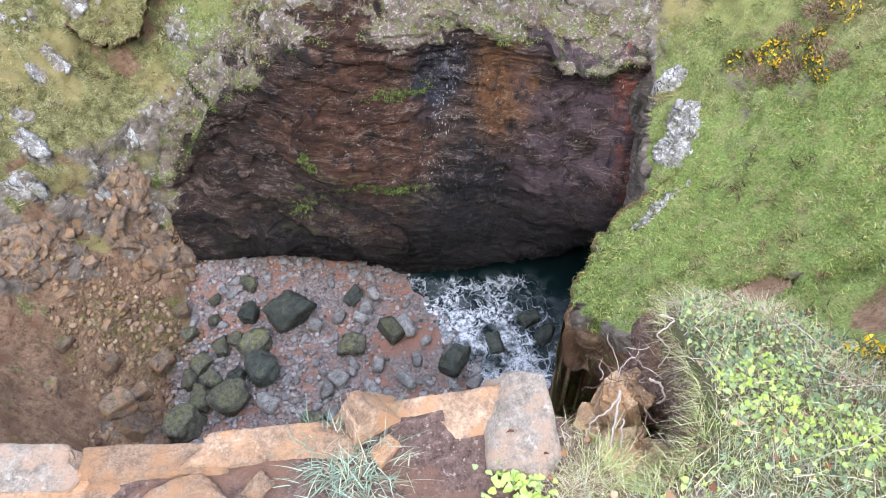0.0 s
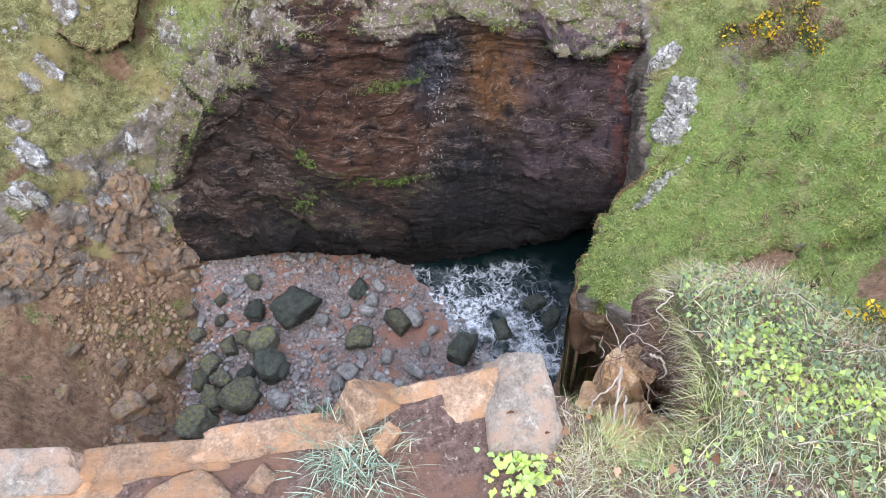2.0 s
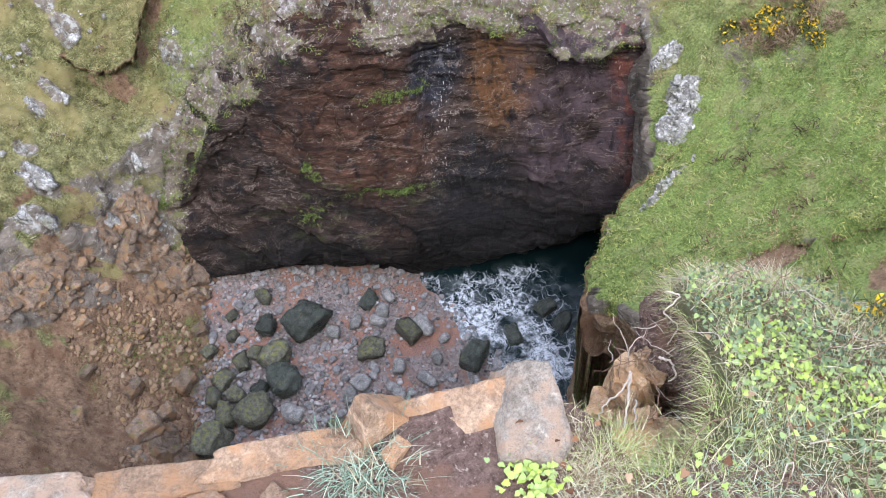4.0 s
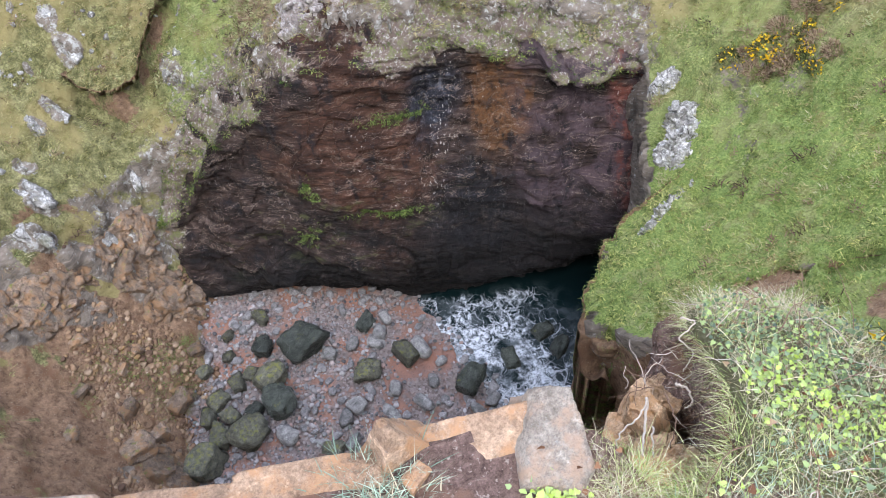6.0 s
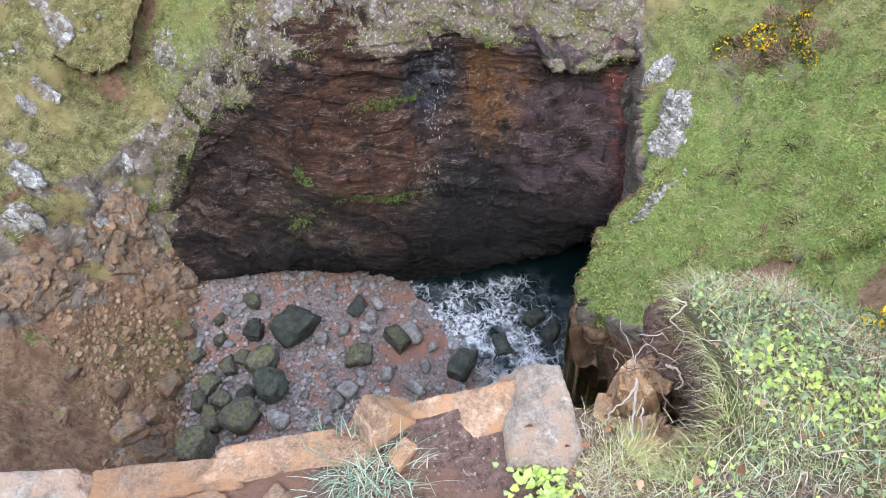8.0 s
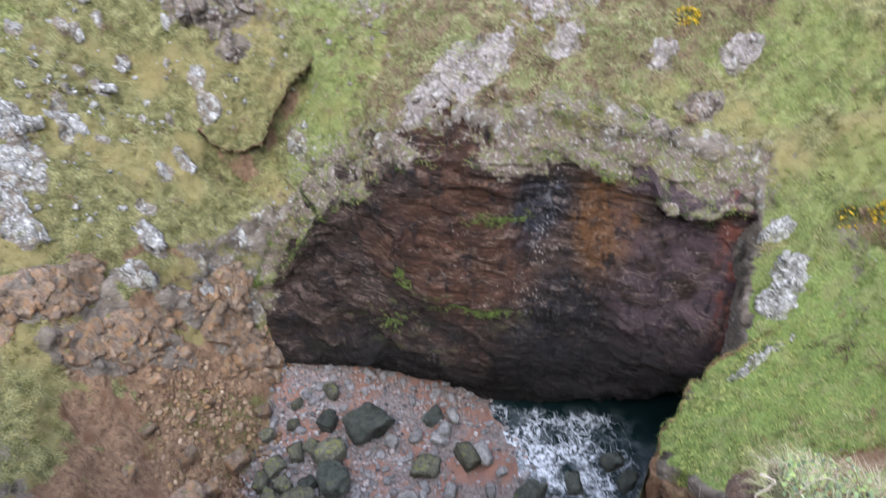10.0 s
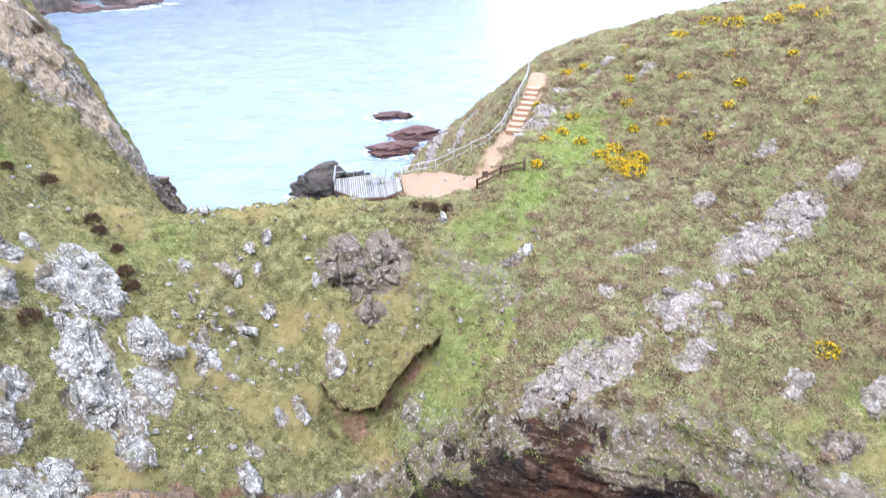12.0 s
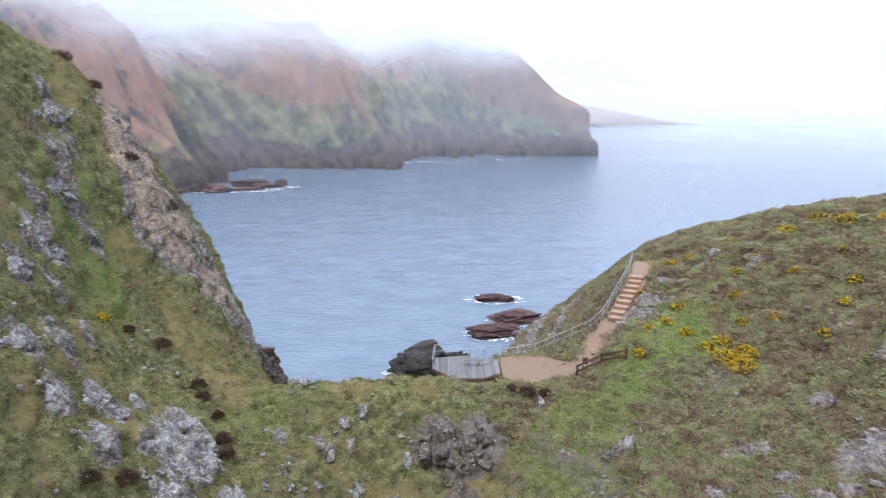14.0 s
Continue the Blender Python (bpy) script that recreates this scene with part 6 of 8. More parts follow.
def clumps(name, weight, count, per, length, width, spread, radius, tones, material, seed, label, category, droop=0.5, levels=2):
    rng = np.random.default_rng(seed)
    P, N = pick(weight, count, rng)
    base = np.repeat(P, per, 0)
    up = np.repeat(N * 0.45 + np.array([0, 0, 0.55]), per, 0) + rng.normal(size=(count * per, 3)) * spread
    up /= np.linalg.norm(up, axis=1)[:, None]
    k = rng.uniform(0.6, 1.3, count)
    off = rng.normal(size=(count * per, 3)) * radius * np.repeat(k, per)[:, None]
    nn = np.repeat(N, per, 0)
    off -= nn * np.sum(off * nn, 1)[:, None]
    patch = 0.5 + 0.5 * fbm(P[:, 0], P[:, 1], P[:, 2], 4.0, 3, seed)
    tone = np.clip(np.repeat(tones[0] + (tones[1] - tones[0]) * (0.5 * patch + 0.5 * rng.random(count)), per) + rng.normal(size=count * per) * 0.10, 0, 1)
    L = length * np.repeat(k, per) * rng.uniform(0.6, 1.2, count * per)
    me = blades(name, base + off - nn * 0.04, up, L, np.full(count * per, width), np.full(count * per, droop) * rng.uniform(0.4, 1.4, count * per), tone, material, rng, levels)
    tagged(new(name, me), label, category, kind="stuff")


G = GRASS
GX, GY = np.meshgrid(G["x"], G["y"])
SEEN = ((GY > 6) & (GY < 84) & (GX > -36) & (GX < 44)) * smooth(60, 20, np.hypot(GX - 4, (GY - 40) * 0.9) - 12)
clumps("slope_grass", G["sward"] * SEEN * (1 - 0.72 * G["lush"]) * (1 - 0.8 * G["heath"]), 25000, 9, 0.36, 0.045, 0.34, 0.12, (-0.15, 1.08), MAT_TURF, 31, "pale yellow-green tussock grass on the slopes", "grass", 0.7, 2)
clumps("lush_grass", G["sward"] * SEEN * G["lush"], 14000, 9, 0.20, 0.05, 0.5, 0.14, (0.0, 1.0), MAT_LUSHBLADE, 32, "lush green turf on the spur and by the path", "grass", 0.6, 2)
clumps("heather", G["sward"] * SEEN * (0.03 + G["heath"] ** 1.2) * (0.25 + smooth(-0.15, 0.25, fbm(GX, GY, 0 * GX, 1.6, 2, 19))), 8200, 42, 0.36, 0.06, 0.75, 0.22, (-0.3, 1.25), MAT_HEATH, 33, "brown and khaki heather covering the hill", "heather", 0.25, 2)
clumps("scree_weeds", G["soil"] * SEEN * smooth(0.1, 0.5, fbm(GX, GY, 0 * GX, 5, 3, 77)), 1300, 10, 0.16, 0.05, 0.6, 0.16, (0.1, 0.6), MAT_LUSHBLADE, 34, "sparse weeds growing on the scree slope", "weeds", 0.5, 2)


clumps("withered_tufts", G["sward"] * SEEN * (1 - G["lush"]) * smooth(0.12, 0.4, fbm(GX, GY, 0 * GX, 1.8, 3, 46)), 800, 16, 0.22, 0.06, 0.6, 0.14, (0.0, 1.0), MAT_DEADFERN, 36, "dark red-brown withered tufts on the slopes", "grass", 0.4, 2)


def build_rim_grass():
    """Ragged turf along the rim of the hollow."""
    rng = np.random.default_rng(35)
    P = GRASS["rim"]
    P = P[rng.choice(len(P), 1100)]
    P = P[fbm(P[:, 0], P[:, 1], P[:, 2], 1.8, 3, 36) > 0.1]
    per = 12
    base = np.repeat(P, per, 0) + rng.normal(size=(len(P) * per, 3)) * 0.13
    way = np.array([-0.2, -0.35, 0.8]) + rng.normal(size=base.shape) * 0.4
    way /= np.linalg.norm(way, axis=1)[:, None]
    m = len(base)
    tone = np.clip(np.repeat(rng.random(len(P)), per) + rng.normal(size=m) * 0.1, 0, 1)
    me = blades("rim_grass", base, way, rng.uniform(0.15, 0.38, m), np.full(m, 0.05), rng.uniform(0.4, 1.1, m), tone, MAT_TURF, rng, 2)
    tagged(new("rim_grass", me), "ragged grass hanging over the rim of the hollow", "grass", kind="stuff")


build_rim_grass()


def build_rim_shrubs():
    """Low grey-green plants on the broken ground above the face."""
    rng = np.random.default_rng(38)
    F = GRASS["face"]
    n, per = 620, 24
    u, v = rng.uniform(0.08, 0.95, n) ** 1.5, rng.uniform(0.86, 0.985, n)
    P = F[(v * (F.shape[0] - 1)).astype(int), (u * (F.shape[1] - 1)).astype(int)]
    k = rng.uniform(0.15, 0.42, n)
    d = rng.normal(size=(n * per, 3))
    d /= np.linalg.norm(d, axis=1)[:, None]
    foot = np.repeat(P, per, 0) + d * (np.repeat(k, per) * rng.uniform(0.3, 1, n * per))[:, None]
    way = d + np.array([-0.1, -0.3, 0.4])
    way /= np.linalg.norm(way, axis=1)[:, None]
    tone = np.clip(np.repeat(rng.uniform(0.0, 0.75, n), per) + rng.normal(size=n * per) * 0.1, 0, 1)
    me = blades("rim_shrubs", foot, way, rng.uniform(0.06, 0.16, n * per), np.full(n * per, 0.07), np.full(n * per, 0.4), tone, MAT_LUSHBLADE, rng, 1)
    tagged(new("rim_shrubs", me), "low green plants on the broken ground above the face", "plants", kind="stuff")


build_rim_shrubs()


def build_lip_grass():
    """Longer grass along the hanging turf edges, and moss on the ledges of the rock face."""
    rng = np.random.default_rng(37)
    for k, (top, lush) in enumerate(GRASS["lips"]):
        n = min(900, len(top) // 8)
        P = top[rng.choice(len(top), n)]
        base = np.repeat(P, 9, 0) + rng.normal(size=(n * 9, 3)) * 0.09
        way = np.array([-0.15, -0.25, 0.7]) + rng.normal(size=base.shape) * 0.4
        way /= np.linalg.norm(way, axis=1)[:, None]
        m = len(base)
        tone = np.clip(np.repeat(rng.random(n), 9) + rng.normal(size=m) * 0.12, 0, 1)
        me = blades("edge_grass", base, way, rng.uniform(0.12, 0.34, m), np.full(m, 0.045), rng.uniform(0.4, 1.1, m), tone, MAT_LUSHBLADE if lush > 0.5 and k % 2 == 0 else MAT_TURF, rng, 2)
        tagged(new("edge_grass", me), "grass along a hanging turf edge", "grass", kind="stuff")
    F = GRASS["face"]
    for u, v, ru, rv, n in ((0.436, 0.675, 0.030, 0.010, 90), (0.447, 0.392, 0.035, 0.010, 90), (0.40, 0.40, 0.03, 0.010, 40), (0.326, 0.53, 0.006, 0.020, 40), (0.335, 0.49, 0.005, 0.012, 25), (0.31, 0.36, 0.02, 0.03, 50), (0.48, 0.66, 0.01, 0.01, 20), (0.74, 0.95, 0.012, 0.02, 60)):
        a = np.clip(rng.normal(u, ru / 1.6, n), 0, 1) * (F.shape[1] - 1)
        b = np.clip(rng.normal(v, rv / 1.6, n), 0, 1) * (F.shape[0] - 1)
        P = F[b.astype(int), a.astype(int)]
        base = np.repeat(P, 10, 0) + rng.normal(size=(n * 10, 3)) * 0.07
        way = np.array([-0.4, -0.6, 0.5]) + rng.normal(size=base.shape) * 0.5
        way /= np.linalg.norm(way, axis=1)[:, None]
        m = len(base)
        me = blades("ledge_moss", base, way, rng.uniform(0.08, 0.2, m), np.full(m, 0.06), rng.uniform(0.2, 0.8, m), np.clip(rng.normal(0.30, 0.18, m), 0, 1), MAT_LUSHBLADE, rng, 1)
        tagged(new("ledge_moss", me), "green moss and weeds on a ledge of the rock face", "moss", kind="stuff")


build_lip_grass()


def put_gorse(x, y, wide, high, bloom, seed, label, group, twigs=MAT_GORSE, count=420):
    """A bush: spiny sprigs on an uneven dome, with blossom on its outside."""
    rng = np.random.default_rng(seed)
    bush = new("gorse_bush" if bloom else "dead_shrub")
    bush.location = (x, y, spot(x, y) - 0.05)
    d = rng.normal(size=(count, 3))
    d[:, 2] = np.abs(d[:, 2]) * 0.9
    d /= np.linalg.norm(d, axis=1)[:, None]
    lump = 1 + 0.35 * fbm(d[:, 0] * 3 + seed, d[:, 1] * 3, d[:, 2] * 3, 1.0, 3, seed % 60)
    r = rng.uniform(0.35, 1.0, count) ** 0.5 * lump
    foot = d * r[:, None] * np.array([wide / 2, wide / 2, high]) * 0.85
    way = d * 0.7 + rng.normal(size=d.shape) * 0.35 + np.array([0, 0, 0.3])
    way /= np.linalg.norm(way, axis=1)[:, None]
    me = blades("foliage", foot, way, rng.uniform(0.5, 1.0, count) * 0.22 * wide ** 0.5, np.full(count, 0.05), np.full(count, 0.2), rng.random(count), twigs, rng, 2)
    ob = new("foliage", me)
    ob.parent = bush
    if bloom:
        m = int(count * bloom)
        pick_ = rng.choice(count, m)
        pick_ = pick_[(r[pick_] > 0.75)]
        m = len(pick_)
        way = rng.normal(size=(m, 3)) + np.array([0, 0, 0.6])
        way /= np.linalg.norm(way, axis=1)[:, None]
        f2 = foot[pick_] * 1.08 + np.array([0, 0, 0.05])
        me = blades("blossom", f2, way, np.full(m, 0.14), np.full(m, 0.12), np.full(m, 0.0), rng.random(m), MAT_BLOSSOM, rng, 1)
        fl = tagged(new("blossom", me), "yellow gorse blossom")
        fl.parent = ob
    return tagged(bush, label, "gorse" if bloom else "shrub", group)


def build_heath_bushes():
    """Low cushions of heather and scrub over the hill, up to its skyline."""
    rng = np.random.default_rng(39)
    forms = []
    for k in range(9):
        n = 300
        d = rng.normal(size=(n, 3))
        d[:, 2] = np.abs(d[:, 2])
        d /= np.linalg.norm(d, axis=1)[:, None]
        lump = 1 + 0.4 * fbm(d[:, 0] * 3 + 5 * k, d[:, 1] * 3, d[:, 2] * 3, 1.0, 3, 40 + k)
        foot = d * (rng.uniform(0.3, 1.0, n) ** 0.5 * lump)[:, None] * np.array([0.5, 0.5, 0.36])
        way = d * 0.8 + rng.normal(size=d.shape) * 0.4 + np.array([0, 0, 0.3])
        way /= np.linalg.norm(way, axis=1)[:, None]
        tone = np.clip((0.18, 0.30, 0.42, 0.55, 0.64, 0.72, 0.24, 0.48, 0.36)[k] + rng.normal(size=n) * 0.09, 0, 1)
        forms.append(blades("heather_bush", foot, way, rng.uniform(0.10, 0.2, n), np.full(n, 0.05), np.full(n, 0.2), tone, MAT_HEATH, rng, 2))
    hill = G["sward"] * (0.05 + G["heath"]) * ((GX > 9) & (GX < 44) & (GY > 40) & (GY < 82)) * (0.6 + 1.6 * smooth(60, 72, GY))
    P, N = pick(hill, 290, rng)
    for i, (p, m) in enumerate(zip(P, N)):
        ob = new("heather_bush", forms[i % 9])
        w, h = rng.uniform(0.8, 1.9), rng.uniform(0.7, 1.5)
        ob.matrix_basis = pose(*p, 0, 0, rng.uniform(0, 360)) @ Matrix.Diagonal((w, w, h, 1))
        tagged(ob, "low cushion of brown and green heather on the hillside", "heather", "heather cushions of the hill")


build_heath_bushes()


def build_heath_cover():
    """The countless smaller cushions between the larger ones, inner shade and lit tips painted by tone."""
    rng = np.random.default_rng(43)
    per = 46
    for name, weight, count, size, tones, mat, label in (
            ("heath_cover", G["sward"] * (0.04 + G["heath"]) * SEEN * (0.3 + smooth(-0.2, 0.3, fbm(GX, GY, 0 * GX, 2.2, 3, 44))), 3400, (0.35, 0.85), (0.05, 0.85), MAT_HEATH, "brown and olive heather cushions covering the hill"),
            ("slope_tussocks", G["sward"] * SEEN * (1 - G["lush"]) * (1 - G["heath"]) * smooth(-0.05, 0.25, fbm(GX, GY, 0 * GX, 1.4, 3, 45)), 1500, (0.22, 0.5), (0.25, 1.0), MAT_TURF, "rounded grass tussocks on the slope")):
        P, N = pick(weight, count, rng)
        k = rng.uniform(*size, count)
        d = rng.normal(size=(count * per, 3))
        d[:, 2] = np.abs(d[:, 2])
        d /= np.linalg.norm(d, axis=1)[:, None]
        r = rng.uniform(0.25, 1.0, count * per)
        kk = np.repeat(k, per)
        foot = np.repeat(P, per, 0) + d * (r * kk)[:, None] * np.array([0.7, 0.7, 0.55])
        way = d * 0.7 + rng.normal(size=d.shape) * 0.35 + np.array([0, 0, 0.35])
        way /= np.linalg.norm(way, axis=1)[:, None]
        # tone falls towards the middle: self-shading put into the blade colour
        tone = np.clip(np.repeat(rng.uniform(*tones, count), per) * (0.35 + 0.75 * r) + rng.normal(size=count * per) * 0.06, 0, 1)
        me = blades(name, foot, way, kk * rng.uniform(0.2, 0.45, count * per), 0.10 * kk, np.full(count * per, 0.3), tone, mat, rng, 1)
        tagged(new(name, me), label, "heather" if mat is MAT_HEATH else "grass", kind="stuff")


build_heath_cover()
FULL = "gorse bush covered in bright yellow blossom on the hillside"
SOME = "small gorse bush with scattered yellow blossom"
for i, (x, y, w, h, b) in enumerate([(22.6, 57.2, 2.4, 0.9, 2.2), (21.6, 58.4, 2.2, 0.9, 1.6), (23.4, 58.6, 2.2, 0.9, 1.8), (20.6, 59.6, 1.8, 0.7, 0.9), (22.0, 60.2, 1.8, 0.7, 0.9), (26.6, 61.6, 1.4, 0.6, 0.8), (24.8, 65.8, 1.6, 0.6, 0.8), (20.4, 66.9, 1.5, 0.6, 0.6), (36.3, 70.6, 2.6, 0.9, 1.2), (35.0, 73.0, 2.6, 0.9, 0.9), (32.0, 73.0, 2.2, 0.8, 0.8), (38.6, 68.0, 2.4, 0.8, 1.4), (21.5, 78.5, 2.4, 0.9, 1.6), (22.8, 78.0, 2.0, 0.8, 1.2), (27.6, 37.0, 1.9, 0.8, 0.8), (15.0, 58.3, 1.1, 0.5, 0.8), (16.6, 62.0, 1.1, 0.5, 0.6), (18.5, 63.5, 1.3, 0.6, 0.6), (28.3, 19.5, 2.2, 0.9, 0.8), (27.7, 20.9, 1.9, 0.7, 0.25), (28.4, 17.2, 1.8, 0.7, 0.6), (30.8, 18.4, 2.6, 1.0, 0.5), (27.8, 16.2, 1.4, 0.6, 0.3), (29.6, 18.4, 1.8, 0.8, 0.3), (32.0, 18.8, 2.4, 0.9, 0.5), (-23.1, 51.8, 1.3, 0.5, 0.5), (30.0, 66.0, 1.4, 0.6, 0.6), (29.0, 58.0, 1.2, 0.5, 0.5), (33.0, 62.0, 1.4, 0.6, 0.5), (18.0, 70.0, 1.2, 0.5, 0.3), (24.4, 77.0, 1.4, 0.6, 0.7), (28.0, 75.2, 1.6, 0.6, 0.6), (40.5, 68.0, 2.2, 0.8, 1.0), (41.5, 65.5, 2.0, 0.8, 0.9), (34.0, 66.0, 1.3, 0.5, 0.4), (37.4, 62.0, 1.3, 0.5, 0.5), (26.2, 69.6, 1.1, 0.5, 0.4), (31.4, 60.2, 1.2, 0.5, 0.4), (36.0, 56.0, 1.4, 0.6, 0.5), (19.6, 61.6, 1.3, 0.5, 0.6), (24.2, 62.2, 1.1, 0.5, 0.4)]):
    put_gorse(x, y, w, h, b, 3000 + i, FULL if b > 1.1 else SOME, "gorse bushes")
for i, (x, y, w, h) in enumerate([(-17.4, 53.3, 1.4, 0.7), (-16.8, 52.3, 1.2, 0.6), (-14.6, 49.0, 1.2, 0.7), (-14.1, 48.0, 1.2, 0.6), (-20.4, 55.1, 1.5, 0.7), (-18.6, 43.0, 1.6, 0.9), (-20.1, 41.7, 1.3, 0.7), (-22.2, 53.7, 1.0, 0.5), (-24.4, 62.0, 1.6, 0.7), (-27.6, 64.0, 1.8, 0.7), (-29.0, 62.0, 2.0, 0.8), (-22.0, 63.4, 1.6, 0.8), (-15.4, 51.0, 0.9, 0.5), (6.2, 56.0, 1.5, 0.6), (5.0, 56.2, 1.2, 0.5), (7.6, 56.0, 1.0, 0.5)]):
    put_gorse(x, y, w, h, 0, 3200 + i, "dark brown withered shrub on the grassy slope", "withered shrubs", MAT_DEADFERN, 800)

for i, (x, y, w, h) in enumerate([(28.6, 18.5, 2.2, 0.7), (27.6, 19.2, 1.8, 0.5), (28.0, 17.7, 2.0, 0.6), (29.0, 17.2, 1.9, 0.6), (29.2, 19.6, 2.0, 0.6), (28.2, 20.4, 1.6, 0.5), (28.6, 16.2, 1.5, 0.5), (30.2, 19.4, 1.8, 0.6)]):
    put_gorse(x, y, w, h, 0, 3300 + i, "dry tan undergrowth below the gorse", "dry undergrowth", MAT_DRYSHRUB, 700)


# ---------- the far saddle: viewing deck, path, rails ----------
def plain(name, dark, light, scale=8.0, rough=0.7, metal=0.0, grain=(1, 1, 1)):
    s = Nodes(name)
    n = s.noise(scale, 6, 0.65, 0.2, s.stretched(*grain))
    return s.done(s.mix(n, dark, light), rough, n, 0.01, 0.6, 0.3, metal)


def deck_material():
    s = Nodes("weathered_deck_board")
    n = s.noise(6.0, 6, 0.65, 0.2, s.stretched(6, 1, 6))
    tone = s.ramp(s.random(), (0.0, 0.7), (1.0, 1.3))
    return s.done(s.mix(1.0, s.mix(n, (0.15, 0.147, 0.142), (0.28, 0.275, 0.268)), tone, "MULTIPLY"), 0.8, n, 0.01, 0.6, 0.3)


MAT_DECK = deck_material()
MAT_STEEL = plain("galvanised_steel", (0.30, 0.32, 0.335), (0.44, 0.46, 0.475), 5.0, 0.45, 0.6)
MAT_TIMBER = plain("brown_fence_timber", (0.055, 0.028, 0.020), (0.11, 0.06, 0.042), 7.0, 0.8)
MAT_STEP = plain("timber_step_edge", (0.20, 0.11, 0.07), (0.32, 0.19, 0.12), 6.0, 0.85)
MAT_TREAD = plain("red_gravel", (0.31, 0.20, 0.135), (0.46, 0.33, 0.24), 9.0, 0.9)


def add_box(bm, lo, hi):
    m = bmesh.ops.create_cube(bm, size=1.0)["verts"]
    for v in m:
        for i in range(3):
            v.co[i] = lo[i] + (v.co[i] + 0.5) * (hi[i] - lo[i])
    return m


def box_part(name, lo, hi, material, parent, label="", worn=0.01):
    bm = bmesh.new()
    add_box(bm, lo, hi)
    bmesh.ops.bevel(bm, geom=bm.edges[:], offset=worn, segments=1, affect="EDGES")
    return part(name, bm, material, parent, label)


def tube_part(name, pts, radius, material, parent, label="", sides=8):
    """A round bar along places."""
    pts = [Vector(p) for p in pts]
    bm = bmesh.new()
    rings = []
    for i, p in enumerate(pts):
        d = (pts[min(i + 1, len(pts) - 1)] - pts[max(i - 1, 0)]).normalized()
        q = d.to_track_quat("Z", "Y")
        r = radius[i] if isinstance(radius, (list, tuple)) else radius
        rings.append([bm.verts.new(p + q @ Vector((r * math.cos(a), r * math.sin(a), 0))) for a in (2 * math.pi * k / sides for k in range(sides))])
    for a, b in zip(rings[:-1], rings[1:]):
        for k in range(sides):
            bm.faces.new((a[k], a[(k + 1) % sides], b[(k + 1) % sides], b[k]))
    bm.faces.new(rings[0][::-1])
    bm.faces.new(rings[-1])
    for f in bm.faces:
        f.smooth = True
    return part(name, bm, material, parent, label)


def build_deck():
    """The boarded lookout with its rails, on the edge of the saddle."""
    deck = tagged(new("viewing_deck"), "grey weathered boarded viewing deck with metal rails", "deck")
    z = 22.75
    outline = [(-0.85, 59.2), (0.75, 57.15), (3.0, 57.1), (4.45, 58.3), (4.4, 61.0), (2.2, 62.2), (-0.7, 61.6)]
    xs = np.arange(-0.85, 4.46, 0.17)

    def span(x):
        ys = []
        for (ax, ay), (bx, by) in zip(outline, outline[1:] + outline[:1]):
            if (ax - x) * (bx - x) < 0:
                ys.append(ay + (by - ay) * (x - ax) / (bx - ax))
        return (min(ys), max(ys)) if len(ys) > 1 else None

    for x in xs:
        s = span(x + 0.07)
        if s:
            box_part("deck_board", (x, s[0], z - 0.05), (x + 0.140, s[1], z + random.uniform(-0.004, 0.004)), MAT_DECK, deck, worn=0.006)
    for (ax, ay), (bx, by) in zip(outline, outline[1:] + outline[:1]):
        tube_part("edge_beam", [(ax, ay, z - 0.17), (bx, by, z - 0.17)], 0.11, MAT_TIMBER, deck, "dark edge beam", 4)
    for x, y in ((-0.3, 59.4), (1.0, 57.6), (2.8, 57.5), (4.0, 58.6), (2.0, 61.4)):
        g = spot(x, y) - 0.3
        box_part("stilt", (x - 0.08, y - 0.08, g), (x + 0.08, y + 0.08, z - 0.1), MAT_TIMBER, deck)
    rail = [outline[0], outline[6], outline[5], outline[4]]
    for h in (0.55, 1.1):
        top = tube_part("rail", [(x, y, z + h) for x, y in rail], 0.024, MAT_STEEL, deck, "galvanised rail")
    for (ax, ay), (bx, by) in zip(rail[:-1], rail[1:]):
        for k in (0.0, 0.5):
            x, y = ax + (bx - ax) * k, ay + (by - ay) * k
            tube_part("post", [(x, y, z - 0.02), (x, y, z + 1.12)], 0.027, MAT_STEEL, top, "galvanised post")
    tube_part("post", [(*rail[-1], z - 0.02), (*rail[-1], z + 1.12)], 0.04, MAT_STEEL, top, "galvanised post")
    bench = tagged(new("bench"), "small grey plank bench on the viewing deck", "bench")
    for y in (59.7, 59.95):
        box_part("seat_board", (1.6, y, z + 0.42), (3.0, y + 0.2, z + 0.47), MAT_DECK, bench)
    for x in (1.75, 2.75):
        box_part("leg", (x, 59.72, z + 0.004), (x + 0.1, 60.1, z + 0.42), MAT_DECK, bench)


build_deck()


def path_at(k):
    n = len(PATH_LINE) - 1
    i = min(int(k * n), n - 1)
    return Vector(PATH_LINE[i]).lerp(Vector(PATH_LINE[i + 1]), k * n - i)


